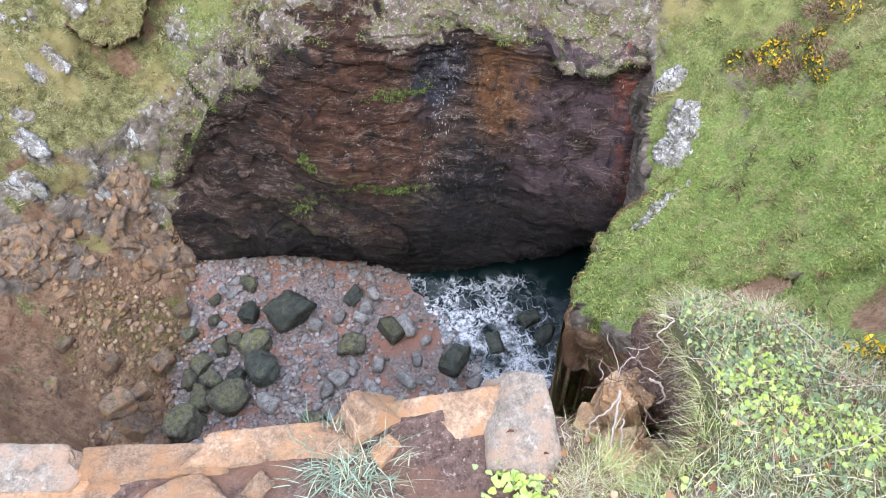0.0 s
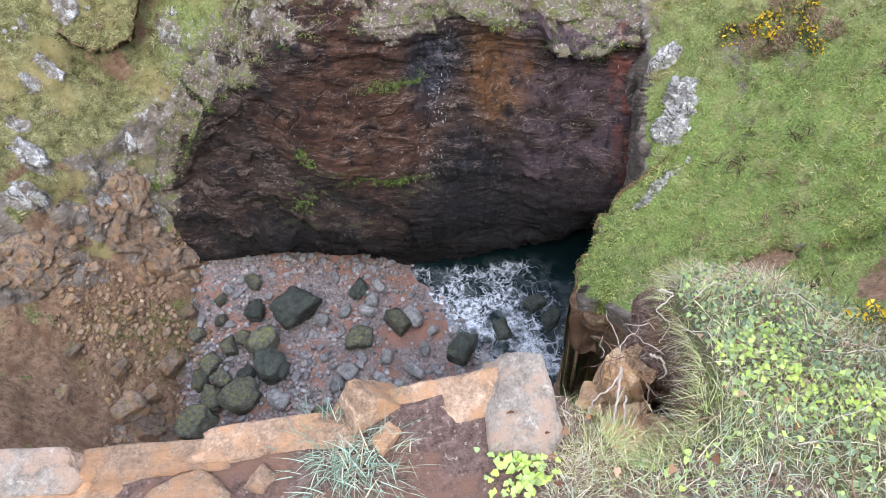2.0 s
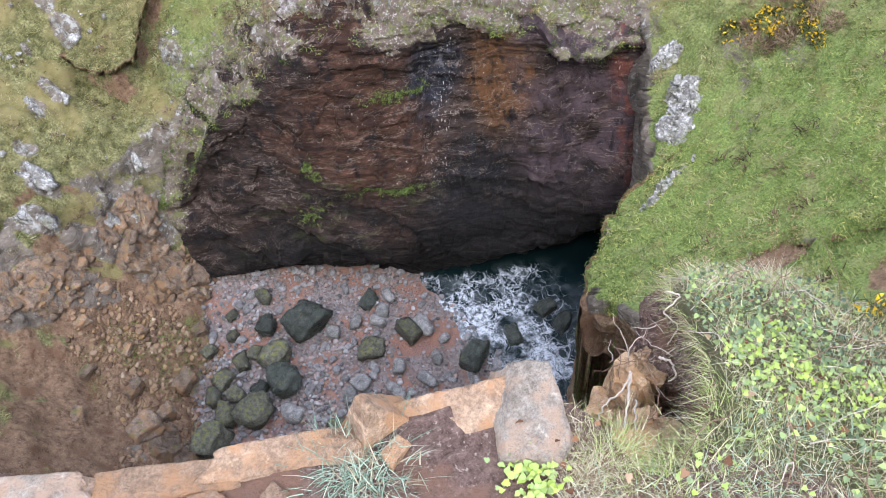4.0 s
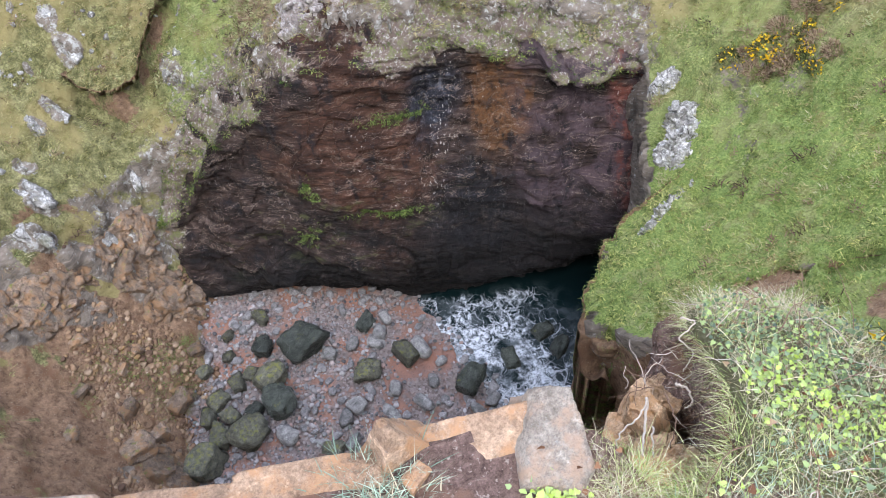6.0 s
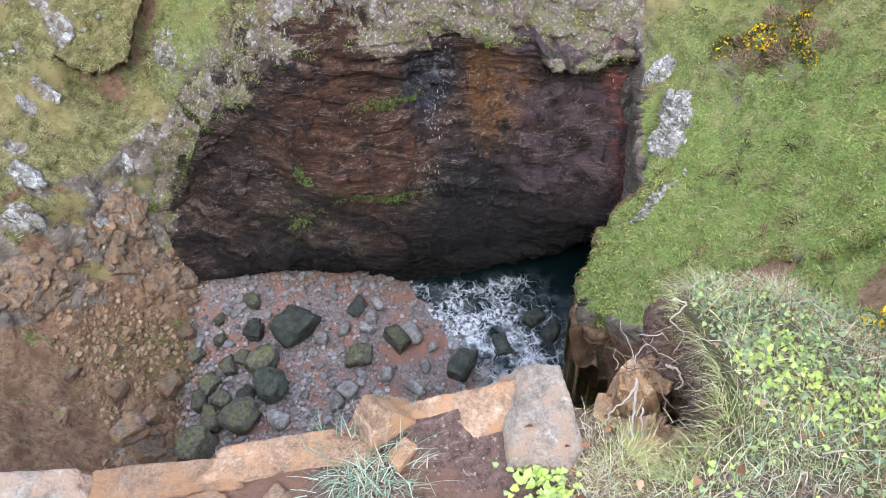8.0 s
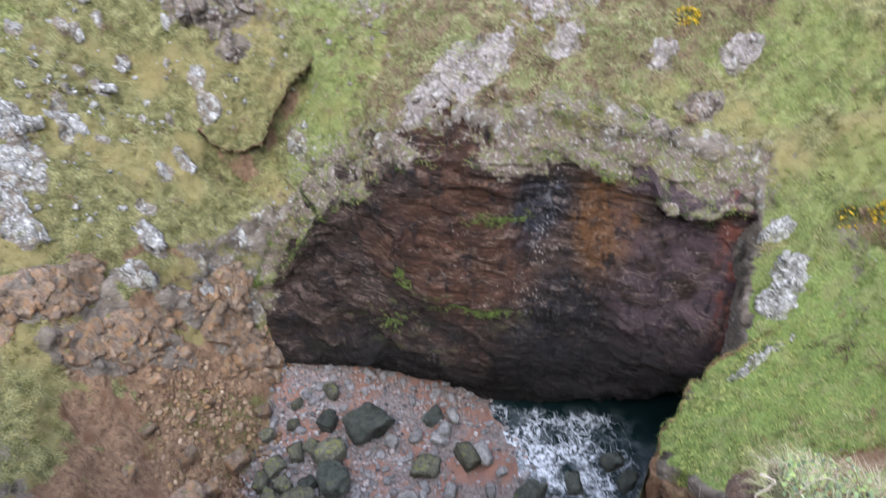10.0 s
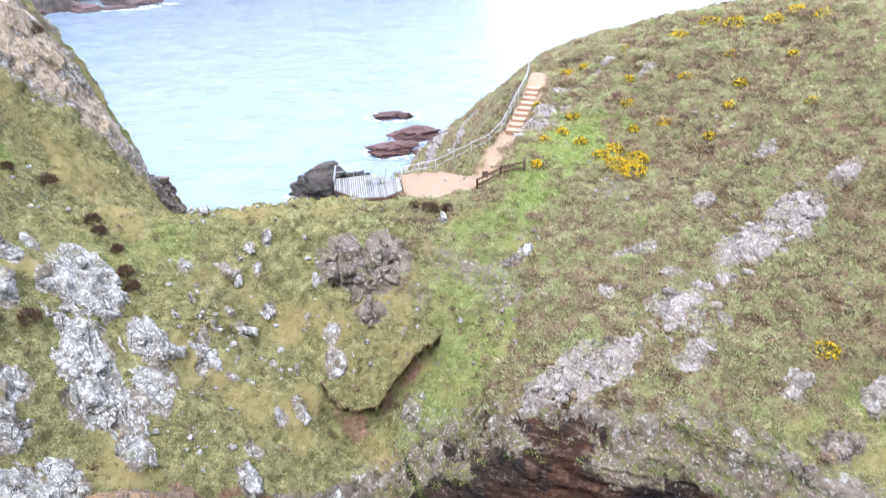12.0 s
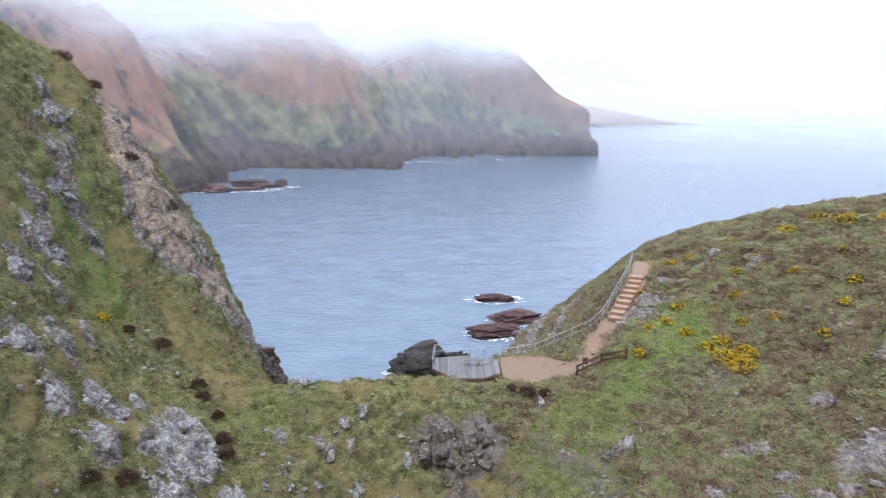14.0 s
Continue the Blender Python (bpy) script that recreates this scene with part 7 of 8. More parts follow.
def build_stairs():
    a, b = Vector(PATH_LINE[3]), Vector(PATH_LINE[4])
    way = (b - a).normalized()
    flat = Vector((way.x, way.y, 0)).normalized()
    turn = math.degrees(math.atan2(flat.y, flat.x)) - 90
    n = 9
    stairs = tagged(new("path_steps"), "red gravel steps with timber edges climbing the hill", "steps")
    for i in range(n):
        p = a.lerp(b, i / n)
        run = (b - a).to_2d().length / n
        rise = (b.z - a.z) / n
        bm = bmesh.new()
        add_box(bm, (-0.58, 0.0, -0.05), (0.58, 0.10, rise + 0.03))
        bmesh.ops.bevel(bm, geom=bm.edges[:], offset=0.012, segments=1, affect="EDGES")
        e = part("step_edge", bm, MAT_STEP, stairs, "timber step edge")
        e.matrix_basis = pose(p.x, p.y, p.z + 0.12, 0, 0, turn)
        bm = bmesh.new()
        add_box(bm, (-0.56, 0.10, -0.25), (0.56, run + 0.02, rise + 0.005))
        part("tread", bm, MAT_TREAD, e, "red gravel tread")


build_stairs()


def build_handrail():
    rail = tagged(new("handrail"), "galvanised metal handrail beside the red path", "handrail")
    left = []
    for i, p in enumerate(PATH_LINE[1:]):
        a, b = Vector(PATH_LINE[i]), Vector(PATH_LINE[min(i + 2, len(PATH_LINE) - 1)])
        d = (b - a).to_2d().normalized()
        left.append(Vector((p[0] - d.y * 0.95, p[1] + d.x * 0.95, p[2])))
    pts = [Vector((4.6, 61.4, 22.4)), Vector((7.6, 62.9, 22.4)), *left[1:]]
    pts = [Vector((p.x, p.y, max(p.z, spot(p.x, p.y)))) for p in pts]
    for h in (0.6, 1.1):
        top = tube_part("rail", [p + Vector((0, 0, h)) for p in pts], 0.034 if h > 1 else 0.018, MAT_STEEL, rail)
    for a, b in zip(pts[:-1], pts[1:]):
        n = max(1, round((b - a).length / 1.6))
        for k in range(n):
            p = a.lerp(b, k / n)
            tube_part("post", [p + Vector((0, 0, -0.4)), p + Vector((0, 0, 1.12))], 0.026, MAT_STEEL, top)
    tube_part("post", [pts[-1] + Vector((0, 0, -0.4)), pts[-1] + Vector((0, 0, 1.12))], 0.026, MAT_STEEL, top)


build_handrail()


def build_fence():
    fence = tagged(new("fence"), "low dark brown wooden post and rail fence", "fence")
    pts = [Vector((10.3, 58.2, 0)), Vector((12.1, 58.0, 0)), Vector((13.9, 57.7, 0))]
    for p in pts:
        p.z = spot(p.x, p.y)
    for p in pts:
        box_part("post", (p.x - 0.08, p.y - 0.08, p.z - 0.3), (p.x + 0.08, p.y + 0.08, p.z + 1.05), MAT_TIMBER, fence, worn=0.02)
    for h in (0.5, 0.95):
        for a, b in zip(pts[:-1], pts[1:]):
            tube_part("fence_rail", [a + Vector((-0.1, -0.1, h)), b + Vector((0.1, -0.1, h))], 0.07, MAT_TIMBER, fence, "", 4)
    board = tagged(new("notice_board"), "small red-brown notice board on two posts", "notice")
    box_part("panel", (10.75, 58.5, 23.35), (11.2, 58.56, 23.85), MAT_TIMBER, board)
    for x in (10.78, 11.12):
        box_part("post", (x, 58.565, spot(x, 58.56) - 0.2), (x + 0.05, 58.61, 23.9), MAT_TIMBER, board)


build_fence()

# rocks in the sea
MAT_SEAROCK = rock_material("dark_sea_rock", (0.025, 0.022, 0.02), (0.085, 0.07, 0.06), moss=0.15, scale=0.6, rough=0.6)
MAT_REDROCK = rock_material("red_sea_rock", (0.06, 0.03, 0.028), (0.16, 0.09, 0.08), scale=0.6, rough=0.65)
for x, y, a, b, c, mat, word in ((-3.3, 118.0, 9.5, 7.0, 7.4, MAT_SEAROCK, "dark"), (1.6, 118.5, 5.0, 5.0, 5.4, MAT_SEAROCK, "dark"), (9.0, 137.0, 9.0, 6.0, 3.0, MAT_REDROCK, "reddish"), (14.0, 145.0, 10.0, 6.0, 3.4, MAT_REDROCK, "reddish"), (10.0, 160.0, 6.5, 4.0, 1.7, MAT_REDROCK, "reddish"), (13.0, 159.0, 3.5, 3.0, 1.6, MAT_REDROCK, "reddish"), (16.0, 132.0, 8.0, 6.0, 4.0, MAT_REDROCK, "reddish"), *((-124 + 4.4 * k + 3 * math.sin(k * 2.3), 315 + 1.6 * k + 9 * math.sin(k * 3.7), 11 + 5 * math.sin(k * 5.1), 7 + 3 * math.cos(k * 2.9), 4.6 + 2.0 * math.sin(k * 4.3) - 0.14 * k, MAT_REDROCK, "reddish") for k in range(13))):
    put_stone("sea_rock", x, y, (a, b, c * 0.8), mat, int(1300 + x * 3), word + " wave-washed rock standing in the sea", "rock", "rocks in the sea", 20, 0.2, 0.0, level=5, cuts=24, hard=30.0, grain=0.34, lay=0.5, chip=0.22)


def build_surf(x, y, rx, ry, seed):
    """White broken water round a rock."""
    rng = np.random.default_rng(seed)
    a = np.linspace(0, 2 * np.pi, 73)
    w = fbm(np.cos(a) * 2 + seed, np.sin(a) * 2, 0 * a, 0.8, 3, seed)
    inn, out = 0.80 + 0 * a, 1.08 + 0.35 * np.abs(w) + 0.12 * w
    P = np.stack([np.stack([x + rx * r * np.cos(a), y + ry * r * np.sin(a), 0.05 + 0.05 * w], -1) for r in (inn, 0.5 * (inn + out), out)], 0)
    tagged(new("surf", grid_mesh("surf", P, MAT_SURF, flip=True)), "white surf breaking round a rock", "surf", kind="stuff")


def surf_material():
    s = Nodes("white_surf")
    n = s.noise(0.9, 6, 0.7, 1.0)
    s.put(s.bsdf.inputs["Alpha"], s.step(n, 0.50, 0.58))
    return s.done((0.82, 0.85, 0.87), 0.9)


MAT_SURF = surf_material()
for i, (x, y, rx, ry) in enumerate(((10.8, 160.0, 5.4, 3.6), (9.0, 137.0, 5.0, 3.6), (14.0, 145.0, 5.0, 3.6), (-3.3, 118.0, 5.4, 4.2), (-92.0, 326.0, 24.0, 8.0), (-78.0, 334.0, 16.0, 5.0))):
    build_surf(x, y, rx, ry, 1500 + i)
for i, (x, y, rx, ry) in enumerate(((-58.0, 420.0, 14.0, 3.0), (-30.0, 431.0, 12.0, 3.0), (0.0, 438.0, 14.0, 2.6), (38.0, 449.0, 8.0, 2.6))):
    build_surf(x, y, rx, ry, 1520 + i)


# ---------- the ledge at the camera's feet ----------
MAT_LEDGE = None


def ledge_material():
    s = Nodes("dark_ledge_soil")
    n = s.noise(45, 8, 0.8)
    col = s.mix(s.ramp(n, (0.36, 0.0), (0.64, 1.0)), (0.060, 0.036, 0.030), (0.25, 0.165, 0.135))
    col = s.mix(s.step(s.noise(70, 4), 0.60, 0.66), col, (0.34, 0.27, 0.23))
    col = s.mix(s.step(s.noise(5, 4), 0.5, 0.64), col, (0.20, 0.115, 0.08))
    col = s.mix(s.step(s.mask("sod"), 0.35, 0.65), col, s.mix(n, (0.075, 0.07, 0.035), (0.16, 0.15, 0.075)))
    h = s.math("ADD", s.noise(40, 8, 0.75), s.math("MULTIPLY", s.noise(9, 5), 2.0))
    return s.done(col, 0.95, h, 0.03, 1.0, 0.2)


MAT_LEDGE = ledge_material()
MAT_SAND = rock_material("orange_sandstone", (0.24, 0.145, 0.09), (0.53, 0.365, 0.245), scale=11.0, warm=(0.47, 0.26, 0.135), lichen=0.08, rough=0.85)
MAT_SANDGREY = rock_material("grey_lichened_sandstone", (0.21, 0.17, 0.135), (0.47, 0.41, 0.34), scale=11.0, lichen=0.16, warm=(0.42, 0.29, 0.205), rough=0.85)
MAT_CLAY = rock_material("broken_ochre_stone", (0.20, 0.115, 0.06), (0.62, 0.43, 0.27), scale=10.0, warm=(0.46, 0.265, 0.13), rough=0.85)
LEDGE_EDGE = [(-2.6, 2.1), (-1.3, 1.52), (-0.72, 1.24), (-0.5, 1.08), (-0.28, 0.96), (0.03, 0.87), (0.22, 0.81), (0.46, 0.76), (0.61, 0.60), (0.61, 0.40), (0.68, 0.33), (0.82, 0.34), (0.97, 0.47), (1.12, 0.67), (1.24, 0.87), (1.36, 0.98), (1.62, 0.99), (1.80, 0.86), (1.86, 0.66), (1.91, 0.48), (2.02, 0.36), (2.4, 0.22), (3.2, 0.05)]


def ledge_height(x, y):
    u = x * 0.8 + y * 0.6 - 0.95
    z = 43.17 - 0.90 * 0.5 * (u + np.sqrt(u * u + 0.02))
    return z + 0.035 * fbm(x, y, 0 * x, 0.5, 3, 501) + 0.012 * fbm(x, y, 0 * x, 0.09, 3, 502)


def feet(x, y):
    return float(ledge_height(np.array([float(x)]), np.array([float(y)]))[0])


def build_ledge():
    ns, nw = 420, 200
    k = np.linspace(0, 1, len(LEDGE_EDGE))
    u = np.linspace(0, 1, ns)
    E = np.array(LEDGE_EDGE)
    ex, ey = np.interp(u, k, E[:, 0]), np.interp(u, k, E[:, 1])
    ker = np.hanning(17)[1:-1]
    ker /= ker.sum()
    ex, ey = (np.convolve(np.pad(c, 7, mode="edge"), ker, "valid") for c in (ex, ey))
    w = np.concatenate([-np.geomspace(3.4, 0.01, 60), np.geomspace(0.004, 4.5, nw - 60)])
    W, X = np.meshgrid(w, ex, indexing="ij")
    Y = ey[None] + 0 * W
    inn = np.maximum(W, 0)
    Yi = Y - inn
    Z = ledge_height(X, Yi)
    face = np.minimum(W, 0)
    rough = 0.20 * fbm(X, face * 1.0, Y, 0.30, 5, 511, 0.6) * smooth(0, -0.1, face)
    P = np.stack([X, Yi + rough - 0.12 * face * (face < 0), Z + face * 0.98 - 0.02 * smooth(0.03, 0.0, inn)], -1)
    sod = smooth(0.75, 0.95, X * 0.8 + Yi * 0.6 + 0.15 * fbm(X, Yi, 0 * X, 0.3, 3, 512)) * smooth(-0.03, 0.0, W)
    me = grid_mesh("ledge", P, MAT_LEDGE, {"sod": sod}, flip=True)
    tagged(new("ground_ledge", me), "bare dark soil ledge on the cliff edge", "ledge", kind="structure")


build_ledge()


def edge_stone(name, x, y, size, turn, material, seed, label, lift=0.0, tilt=(0, 0), z=None, **kw):
    ob = new(name, stone_mesh(name, seed, size, material, level=5, **kw))
    ob.matrix_basis = pose(x, y, (feet(x, y) if z is None else z) + lift, tilt[0], tilt[1], turn)
    return tagged(ob, label, "stone", "stones of the ledge")


RAW = dict(cuts=6, hard=70.0, grain=0.07, lay=0.6, chip=0.05)
SPLIT = dict(cuts=9, hard=90.0, grain=0.05, lay=1.0, chip=0.07)
SAND_LABEL = "orange sandstone block set along the ledge's edge"
edge_stone("edge_stone", -0.70, 1.165, (0.56, 0.14, 0.12), -32, MAT_SANDGREY, 4001, "grey weathered sandstone block on the ledge's edge", -0.035, **RAW)
edge_stone("edge_stone", -0.365, 0.985, (0.46, 0.125, 0.12), -27, MAT_SAND, 4002, SAND_LABEL, -0.038, **RAW)
edge_stone("edge_stone", -0.055, 0.868, (0.46, 0.125, 0.11), -24, MAT_SAND, 4013, SAND_LABEL, -0.038, **RAW)
edge_stone("edge_stone", -0.62, 1.02, (0.26, 0.17, 0.12), -20, MAT_SAND, 4004, SAND_LABEL, -0.035, **RAW)
edge_stone("edge_stone", -0.47, 0.96, (0.14, 0.14, 0.11), -28, MAT_SAND, 4024, SAND_LABEL, -0.04, **RAW)
edge_stone("loose_stone", -0.33, 0.865, (0.23, 0.12, 0.08), -10, MAT_SAND, 4005, "flat orange sandstone lying on bare soil", -0.015, **RAW)
edge_stone("loose_stone", -0.45, 0.85, (0.11, 0.08, 0.05), 10, MAT_SAND, 4006, "small orange sandstone lying on bare soil", 0.0, **RAW)
edge_stone("loose_stone", -0.14, 0.80, (0.08, 0.06, 0.04), 30, MAT_SAND, 4007, "small orange sandstone lying on bare soil", 0.002, **RAW)
# planes of the shaped stones, in a box of half size 1
POINTED = [(1, 0.1, 0.55, 0.62), (-1, 0.1, 0.5, 0.60), (0.1, 1, 0.3, 0.75), (-0.1, -1, 0.5, 0.62), (0, 0, -1, 0.9), (0.1, 0, 1, 1.1), (-0.6, -0.7, 0.3, 0.8)]
WEDGE = [(1, 0.1, 0, 0.95), (-1, 0.05, 0.2, 0.98), (0, 1, 0.1, 0.72), (0.05, -1, 0.35, 0.74), (0, 0, -1, 0.9), (-0.42, -0.2, 1, 0.50), (0.1, -0.5, 0.8, 0.62), (-0.3, -1, -0.1, 0.85)]
BLOCK = [(1, 0.12, 0.05, 0.78), (-1, 0.1, 0.1, 0.76), (0.08, 1, 0.05, 0.82), (-0.1, -1, 0.25, 0.84), (0, 0, -1, 0.9), (0.1, -0.22, 1, 0.80), (-0.7, 0.2, 0.7, 0.86), (0.6, -0.7, 0.3, 0.95)]
CUT = dict(hard=60.0, grain=0.05, lay=0.5, chip=0.025)
edge_stone("edge_stone", 0.155, 0.83, (0.24, 0.18, 0.27), 8, MAT_SAND, 4018, "upright pointed sandstone on the ledge's edge", -0.03, faces=POINTED, **CUT)
edge_stone("edge_stone", 0.325, 0.735, (0.42, 0.20, 0.22), -24, MAT_SAND, 4029, "long wedge of orange sandstone on the ledge's edge", -0.055, (0, 0), faces=WEDGE, **CUT)
edge_stone("edge_stone", 0.478, 0.628, (0.235, 0.33, 0.27), -25, MAT_SANDGREY, 4010, "grey-topped sandstone block overhanging the drop", -0.055, (3, -3), faces=BLOCK, **CUT)
edge_stone("loose_stone", 0.16, 0.735, (0.08, 0.06, 0.045), 20, MAT_SAND, 4011, "small pinkish sandstone lying on bare soil", 0.0, **RAW)
OCHRE = "broken ochre stone jutting from below the bank"
for i, (x, y, z, a, b, c, turn, lean) in enumerate([(0.90, 0.74, 42.46, 0.15, 0.17, 0.42, 15, -10), (1.00, 0.79, 42.48, 0.13, 0.18, 0.48, -10, 6), (1.08, 0.83, 42.44, 0.11, 0.15, 0.46, 30, 10), (1.15, 0.86, 42.38, 0.12, 0.16, 0.36, 5, 14), (0.72, 0.55, 42.80, 0.14, 0.13, 0.18, -15, 10), (0.81, 0.57, 42.72, 0.14, 0.14, 0.24, 25, -6), (0.90, 0.64, 42.62, 0.14, 0.14, 0.22, 50, 4), (0.68, 0.49, 42.92, 0.13, 0.11, 0.14, 10, 0), (0.97, 0.73, 42.50, 0.10, 0.11, 0.22, 70, 8), (0.70, 0.46, 42.86, 0.15, 0.13, 0.20, 40, 6), (0.82, 0.49, 42.74, 0.16, 0.14, 0.24, -20, -8), (0.94, 0.58, 42.62, 0.16, 0.15, 0.26, 10, 5), (0.77, 0.45, 42.92, 0.10, 0.09, 0.10, 60, 12)]):
    ob = edge_stone("broken_stone", x - 0.075, y - 0.067, (a * 1.15, b * 1.15, c * 1.1), turn, MAT_CLAY, 4032 + i, OCHRE if i % 3 else "split pale ochre stone below the bank", 0.0, (lean, -lean * 0.7), z, **SPLIT)
    ob.data.polygons.foreach_set("use_smooth", np.zeros(len(ob.data.polygons), dtype=bool))

for i, (x, y, z, a, b, c) in enumerate(((1.14, 0.70, 42.38, 0.30, 0.28, 0.48), (1.26, 0.84, 42.28, 0.30, 0.30, 0.50))):
    ob = edge_stone("earth_clod", x, y, (a, b, c), 20 * i, MAT_LEDGE, 4080 + i, "crumbling brown earth below the bank", 0.0, (0, 0), z, cuts=12, hard=9.0, grain=0.30, lay=0.5, chip=0.12)
MAT_ROOT = plain("pale_dead_root", (0.30, 0.24, 0.19), (0.55, 0.48, 0.41), 30.0, 0.85)
MAT_STEM = plain("brown_bramble_stem", (0.10, 0.055, 0.04), (0.24, 0.15, 0.10), 40.0, 0.7)
MAT_STRAW = leaf_material("dry_grass_blades", ((0.0, (0.22, 0.175, 0.115)), (0.5, (0.50, 0.43, 0.30)), (1.0, (0.72, 0.65, 0.50))))
MAT_BLUEGRASS = leaf_material("blue_green_blades", ((0.0, (0.14, 0.21, 0.15)), (0.5, (0.28, 0.39, 0.29)), (0.85, (0.44, 0.54, 0.43)), (1.0, (0.54, 0.50, 0.36))))
MAT_BANKGRASS = leaf_material("bank_grass_blades", ((0.0, (0.13, 0.19, 0.06)), (0.45, (0.38, 0.45, 0.16)), (0.75, (0.56, 0.56, 0.28)), (1.0, (0.64, 0.58, 0.40))))
MAT_IVY = leaf_material("ivy_leaves", ((0.0, (0.060, 0.090, 0.060)), (0.18, (0.15, 0.205, 0.11)), (0.36, (0.25, 0.33, 0.15)), (0.52, (0.34, 0.44, 0.13)), (0.75, (0.42, 0.56, 0.10)), (1.0, (0.55, 0.66, 0.17))), 0.45, 0.4)
MAT_DEADLEAF = leaf_material("dead_leaves", ((0.0, (0.10, 0.045, 0.025)), (0.5, (0.24, 0.12, 0.065)), (1.0, (0.42, 0.30, 0.20))), 0.8, 0.2)


def tuft(name, x, y, count, radius, length, width, spread, droop, tones, material, seed, label, aim=(0, 0, 1), category="grass"):
    rng = np.random.default_rng(seed)
    p = rng.normal(size=(count, 2)) * radius
    bx, by = x + p[:, 0], y + p[:, 1]
    base = np.stack([bx, by, ledge_height(bx, by) - 0.01], -1)
    way = np.array(aim) + np.concatenate([p / (radius + 1e-6) * 0.35, np.zeros((count, 1))], 1) + rng.normal(size=(count, 3)) * spread
    way[:, 2] = np.abs(way[:, 2])
    way /= np.linalg.norm(way, axis=1)[:, None]
    me = blades(name, base, way, length * rng.uniform(0.45, 1.15, count), width * rng.uniform(0.6, 1.3, count), droop * rng.uniform(0.3, 1.5, count), np.clip(rng.uniform(*tones, count), 0, 1), material, rng, 5)
    return tagged(new(name, me), label, category, kind="stuff") if name.startswith("dry") else tagged(new(name, me), label, category)


tuft("grass_tuft", 0.06, 0.74, 620, 0.055, 0.105, 0.0030, 0.50, 0.8, (0.1, 0.95), MAT_BLUEGRASS, 51, "blue-green tuft of coarse grass on bare soil")
tuft("dry_grass_tuft", 0.08, 0.70, 110, 0.05, 0.10, 0.005, 0.8, 0.5, (0.0, 0.6), MAT_STRAW, 52, "dead brown grass at the foot of the tuft")
for i, (x, y, c, r, ln, tall) in enumerate([(1.50, 0.92, 420, 0.06, 0.085, 1), (1.78, 0.84, 420, 0.045, 0.12, 1), (1.36, 0.85, 300, 0.05, 0.08, 1), (1.64, 0.86, 300, 0.07, 0.07, 1), (1.34, 0.74, 300, 0.05, 0.07, 0), (1.20, 0.54, 300, 0.05, 0.07, 0), (0.62, 0.32, 320, 0.05, 0.07, 0), (0.55, 0.44, 260, 0.035, 0.06, 0), (0.75, 0.27, 320, 0.06, 0.07, 0), (0.50, 0.45, 300, 0.03, 0.07, 0), (0.57, 0.43, 300, 0.035, 0.07, 0), (0.45, 0.40, 300, 0.04, 0.06, 0), (0.62, 0.45, 260, 0.03, 0.06, 0), (0.64, 0.24, 300, 0.06, 0.08, 0), (0.92, 0.34, 300, 0.06, 0.07, 0)]):
    tuft("dry_grass_tuft", x, y, c, r, ln, 0.0021, 0.32, 0.6, (0.1, 1.0), MAT_STRAW if tall or i % 2 else MAT_BANKGRASS, 60 + i, "tall pale dry grass on the crest of the bank" if tall else "soft mixed dry and green grass on the bank", (0.1, 0.05, 1))


def over_bank(count, rng, x0=0.42, x1=2.9):
    """Random places on the overgrown bank."""
    out = []
    E = np.array(LEDGE_EDGE)
    while len(out) < count:
        x, y = rng.uniform(x0, x1), rng.uniform(-1.2, 1.05)
        if y < np.interp(x, E[:, 0], E[:, 1]) - 0.02 and x * 0.8 + y * 0.6 > 0.56 - 0.16 * rng.random():
            out.append((x, y))
    return np.array(out)


def build_bank_grass():
    rng = np.random.default_rng(71)
    for name, count, mat, ln, tones, label in (("bank_grass", 26000, MAT_BANKGRASS, 0.065, (0.0, 1.0), "green grass growing through the bank"), ("bank_blue_grass", 60000, MAT_BLUEGRASS, 0.07, (0.3, 1.0), "blue-green fine grass on the bank"), ("bank_straw", 34000, MAT_STRAW, 0.075, (0.0, 1.0), "dry straw tangled through the bank")):
        p = over_bank(count, rng)
        keep = fbm(p[:, 0], p[:, 1], 0 * p[:, 0], 0.35, 3, len(name)) + rng.normal(size=count) * 0.25 > -0.1
        p = p[keep]
        if mat is MAT_BLUEGRASS:
            p = p[(p[:, 1] < 0.34 + 0.06 * rng.normal(size=len(p))) & (p[:, 0] < 1.08 + 0.08 * rng.normal(size=len(p)))]
        m = len(p)
        base = np.stack([p[:, 0], p[:, 1], ledge_height(p[:, 0], p[:, 1]) - 0.01], -1)
        way = np.array([0.15, 0.1, 1.0]) + rng.normal(size=(m, 3)) * 0.5
        way[:, 2] = np.abs(way[:, 2])
        way /= np.linalg.norm(way, axis=1)[:, None]
        me = blades(name, base, way, ln * rng.uniform(0.4, 1.3, m), (0.0024 if mat is MAT_BLUEGRASS else 0.0016) * rng.uniform(0.6, 1.4, m), rng.uniform(0.2, 0.9, m), rng.uniform(*tones, m), mat, rng, 4)
        tagged(new(name, me), label, "grass", kind="stuff")


build_bank_grass()


